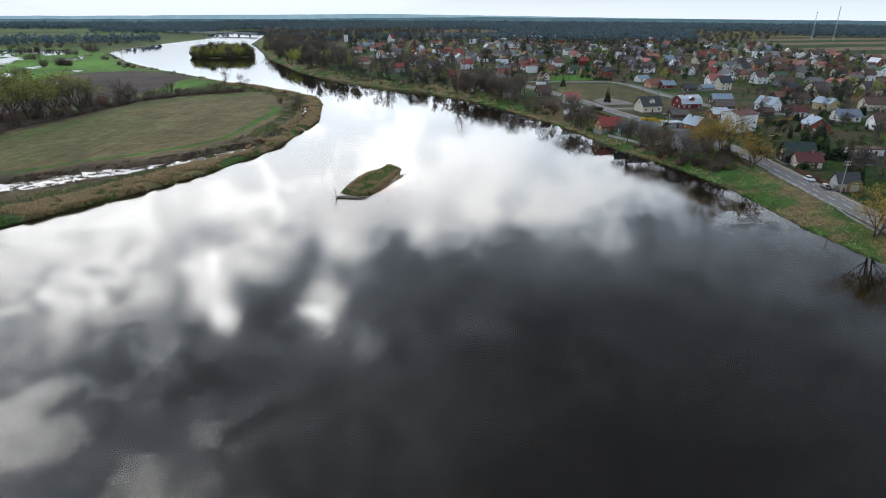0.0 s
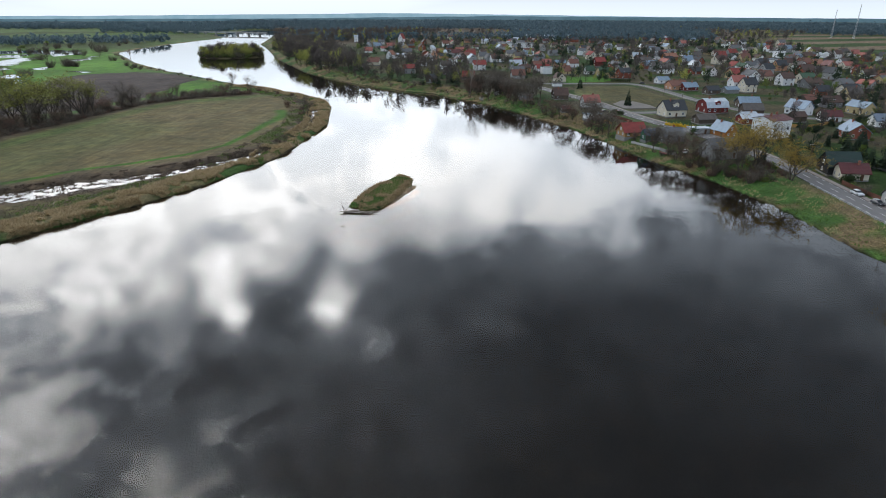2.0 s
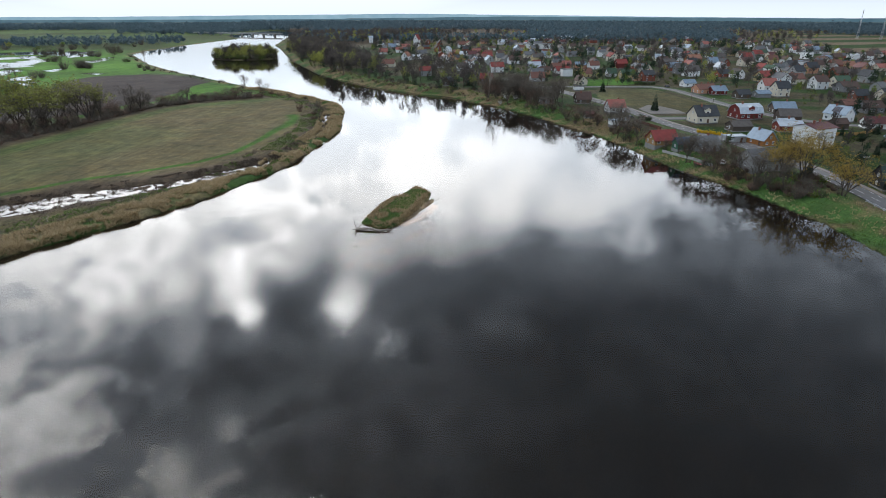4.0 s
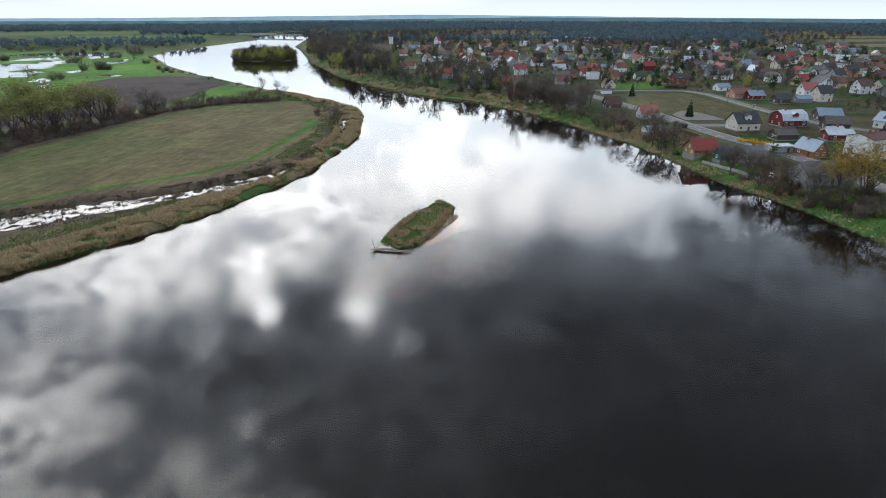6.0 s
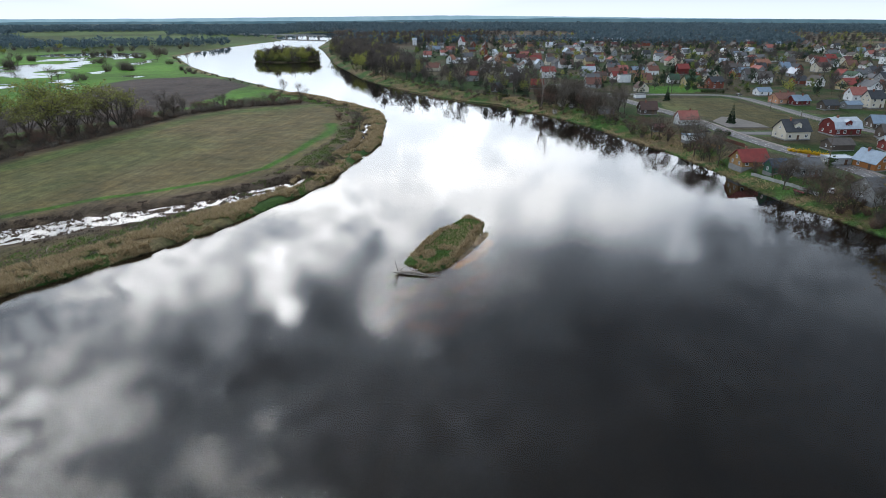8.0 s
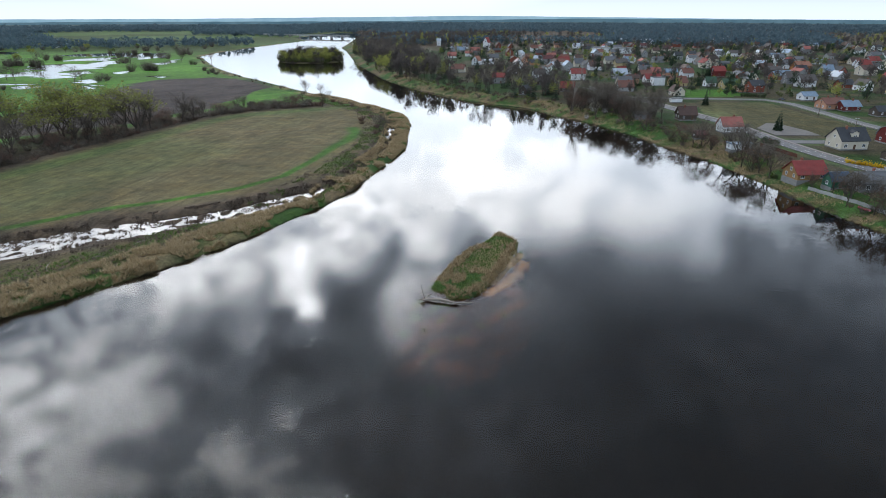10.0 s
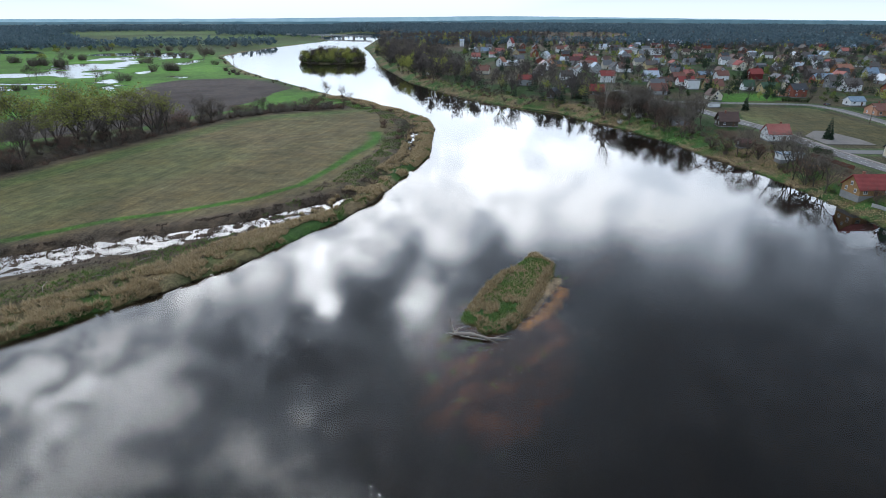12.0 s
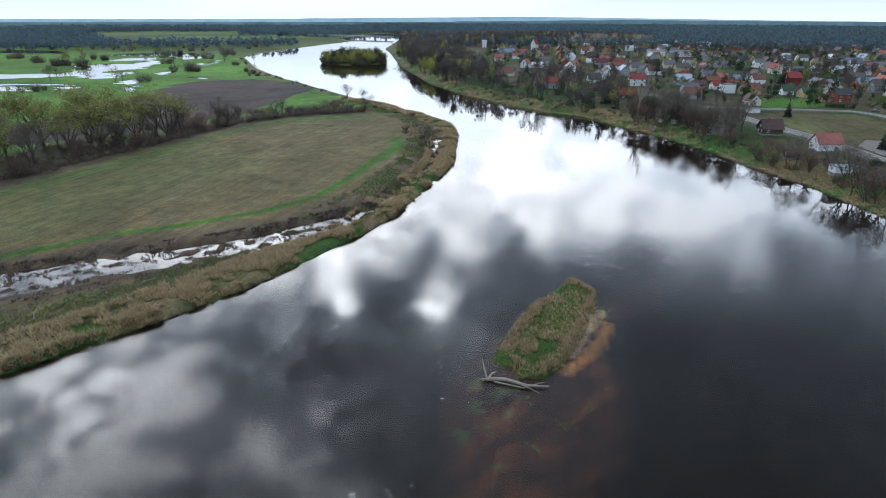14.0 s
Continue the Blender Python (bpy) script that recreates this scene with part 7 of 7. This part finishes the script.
far_tops = [pole(96.3, 286, 8.5, POLE_WOOD, 1, "dark wooden power pole among the cottages", 20), pole(118, 366, 9.0, POLE_WOOD, 1, "dark wooden street pole at the meadow", 20),
            pole(126, 425, 9.0, POLE_WOOD, 1, "dark wooden street pole at the meadow", 15), pole(115, 492, 9.0, POLE_WOOD, 1, "dark wooden street pole at the corner", 60),
            pole(170, 395, 9.0, POLE_WOOD, 1, "dark wooden street pole among the gardens", 20), pole(190, 345, 9.0, POLE_WOOD, 1, "dark wooden street pole among the gardens", 20)]
wires(far_tops[4], far_tops[5], 0.6)


def fence(line, material, h, label, style, step=2.4):
    """A fence along a line: every post is a part; rails or boards run from post to post."""
    ob = new("fence")
    pts = resample(line, step)
    tagged(ob, label, "fence")
    o = pts[0]
    ob.matrix_basis = pose(o.x, o.y, height(o.x, o.y))
    base = [Vector((p.x, p.y, height(p.x, p.y))) - Vector((o.x, o.y, height(o.x, o.y))) for p in pts]
    pv, pf = box((-0.07, -0.07, -0.3), (0.07, 0.07, h + 0.08))
    post = mesh_of("post", pv, pf, material)
    for p in base:
        child("post", post, ob, Matrix.Translation(p))
    for p, q in zip(base, base[1:]):
        if style == "rails":
            for z in (h * 0.45, h * 0.85):
                v, f = prisms([(p + Vector((0, 0, z)), q + Vector((0, 0, z)), 0.07, 0.07)], 4)
                child("rail", mesh_of("rail", v, f, material), ob, Matrix())
        else:
            d = (q - p).normalized()
            n = Vector((d.y, -d.x, 0)) * 0.025
            v = []
            for s in (-1, 1):
                v += [tuple(p + n * s + Vector((0, 0, 0.08))), tuple(q + n * s + Vector((0, 0, 0.08))), tuple(q + n * s + Vector((0, 0, h))), tuple(p + n * s + Vector((0, 0, h)))]
            f = [(0, 1, 2, 3), (7, 6, 5, 4), (0, 4, 5, 1), (3, 2, 6, 7), (0, 3, 7, 4), (1, 5, 6, 2)]
            child("panel", mesh_of("panel", v, f, material), ob, Matrix())


def beside(line, off, lo, hi):
    pts = resample(line, 2.0)
    out = []
    for i, p in enumerate(pts):
        if lo <= p.y <= hi:
            a, b = pts[max(i - 1, 0)], pts[min(i + 1, len(pts) - 1)]
            t = (b - a).normalized()
            out.append((p.x + t.y * off, p.y - t.x * off))
    return out[::4]


fence(beside(ROAD_SIDE, 5.6, 360, 500), FENCE_GREY, 1.3, "low pale concrete post-and-rail fence round the meadow", "rails", 2.6)
fence(((63.2, 336.5), (68.8, 318)), FENCE_OCHRE, 1.3, "ochre board fence at the top of the bank", "boards")
fence(((72, 341), (76, 332), (80, 323)), FENCE_BROWN, 1.5, "brown board fence along the road", "boards")
fence(((149.4, 311.6), (160, 306), (178.7, 322)), FENCE_OCHRE, 1.6, "orange board fence round a garden", "boards")
fence(((119.5, 210), (120.5, 190), (120.5, 184)), FENCE_BROWN, 1.4, "brown board fence beside the parked cars", "boards")
fence(beside(ROAD_MAIN, -4.1, 148, 212), STEEL, 0.75, "galvanised steel guard rail beside the road", "rails", 3.0)
fence(((70, 283), (76, 268), (81, 256)), FENCE_GREY, 1.2, "grey garden fence at the top of the bank", "boards")


def mast(x, y, h):
    ob = new("radio_mast")
    ob.matrix_basis = pose(x, y, height(x, y))
    tagged(ob, "tall slender steel lattice radio mast on the plain", "radio mast", "radio masts")
    feet = [Vector((2.2 * math.cos(a), 2.2 * math.sin(a), -1)) for a in (0, 2.094, 4.189)]
    tip = [Vector((0.5 * math.cos(a), 0.5 * math.sin(a), h)) for a in (0, 2.094, 4.189)]
    for p, q in zip(feet, tip):
        v, f = prisms([(p, q, 0.22, 0.14)], 4)
        child("leg", mesh_of("leg", v, f, STEEL), ob, Matrix())
    segs = []
    for k in range(14):
        a, b = k / 14, (k + 1) / 14
        for i in range(3):
            j = (i + 1) % 3
            segs.append((feet[i].lerp(tip[i], a), feet[j].lerp(tip[j], b), 0.09, 0.09))
    v, f = prisms(segs, 3)
    child("bracing", mesh_of("bracing", v, f, STEEL), ob, Matrix())
    v, f = prisms([(Vector((0, 0, h - 1)), Vector((0, 0, h + 3)), 0.9, 0.9)], 8)
    child("antenna", mesh_of("antenna", v, f, FRAME_WHITE), ob, Matrix())


mast(750, 1362, 52)
mast(766, 1311, 62)


def silo(x, y):
    ob = new("silo")
    ob.matrix_basis = pose(x, y, height(x, y))
    tagged(ob, "pale grey steel grain silo beside the fields", "silo", "grain silos")
    v, f = prisms([(Vector((0, 0, -0.5)), Vector((0, 0, 7.5)), 3.2, 3.2)], 16)
    child("drum", mesh_of("drum", v, f, FRAME_WHITE, True), ob, Matrix())
    v, f = prisms([(Vector((0, 0, 7.5)), Vector((0, 0, 9.2)), 3.4, 0.3)], 16)
    child("cap", mesh_of("cap", v, f, STEEL), ob, Matrix())


silo(385, 724)
silo(394, 728)


def boat(x, y, turn):
    ob = new("rowing_boat")
    ob.matrix_basis = pose(x, y, height(x, y) + 0.05, 0, 0, turn)
    tagged(ob, "small red rowing boat pulled up on the bank", "boat")
    st = ((-2.0, 0.45, 0.5), (-1.0, 0.62, 0.46), (0.5, 0.62, 0.46), (1.6, 0.35, 0.5), (2.2, 0.04, 0.6))
    v, f = [], []
    for a, w, h in st:
        v += [(a, -w, h), (a, -w * 0.6, 0.02), (a, w * 0.6, 0.02), (a, w, h), (a, w * 0.85, h), (a, w * 0.5, 0.1), (a, -w * 0.5, 0.1), (a, -w * 0.85, h)]
    for i in range(len(st) - 1):
        f += [(8 * i + k, 8 * i + (k + 1) % 8, 8 * i + 8 + (k + 1) % 8, 8 * i + 8 + k) for k in range(8)]
    f += [tuple(range(8)), tuple(range(8 * len(st) - 1, 8 * len(st) - 9, -1))]
    child("hull", mesh_of("hull", v, f, CHERRY), ob, Matrix())
    for a in (-0.8, 0.6):
        v, f = box((a - 0.12, -0.5, 0.33), (a + 0.12, 0.5, 0.37))
        child("thwart", mesh_of("thwart", v, f, POLE_WOOD), ob, Matrix())


boat(77.3, 261.2, 110)
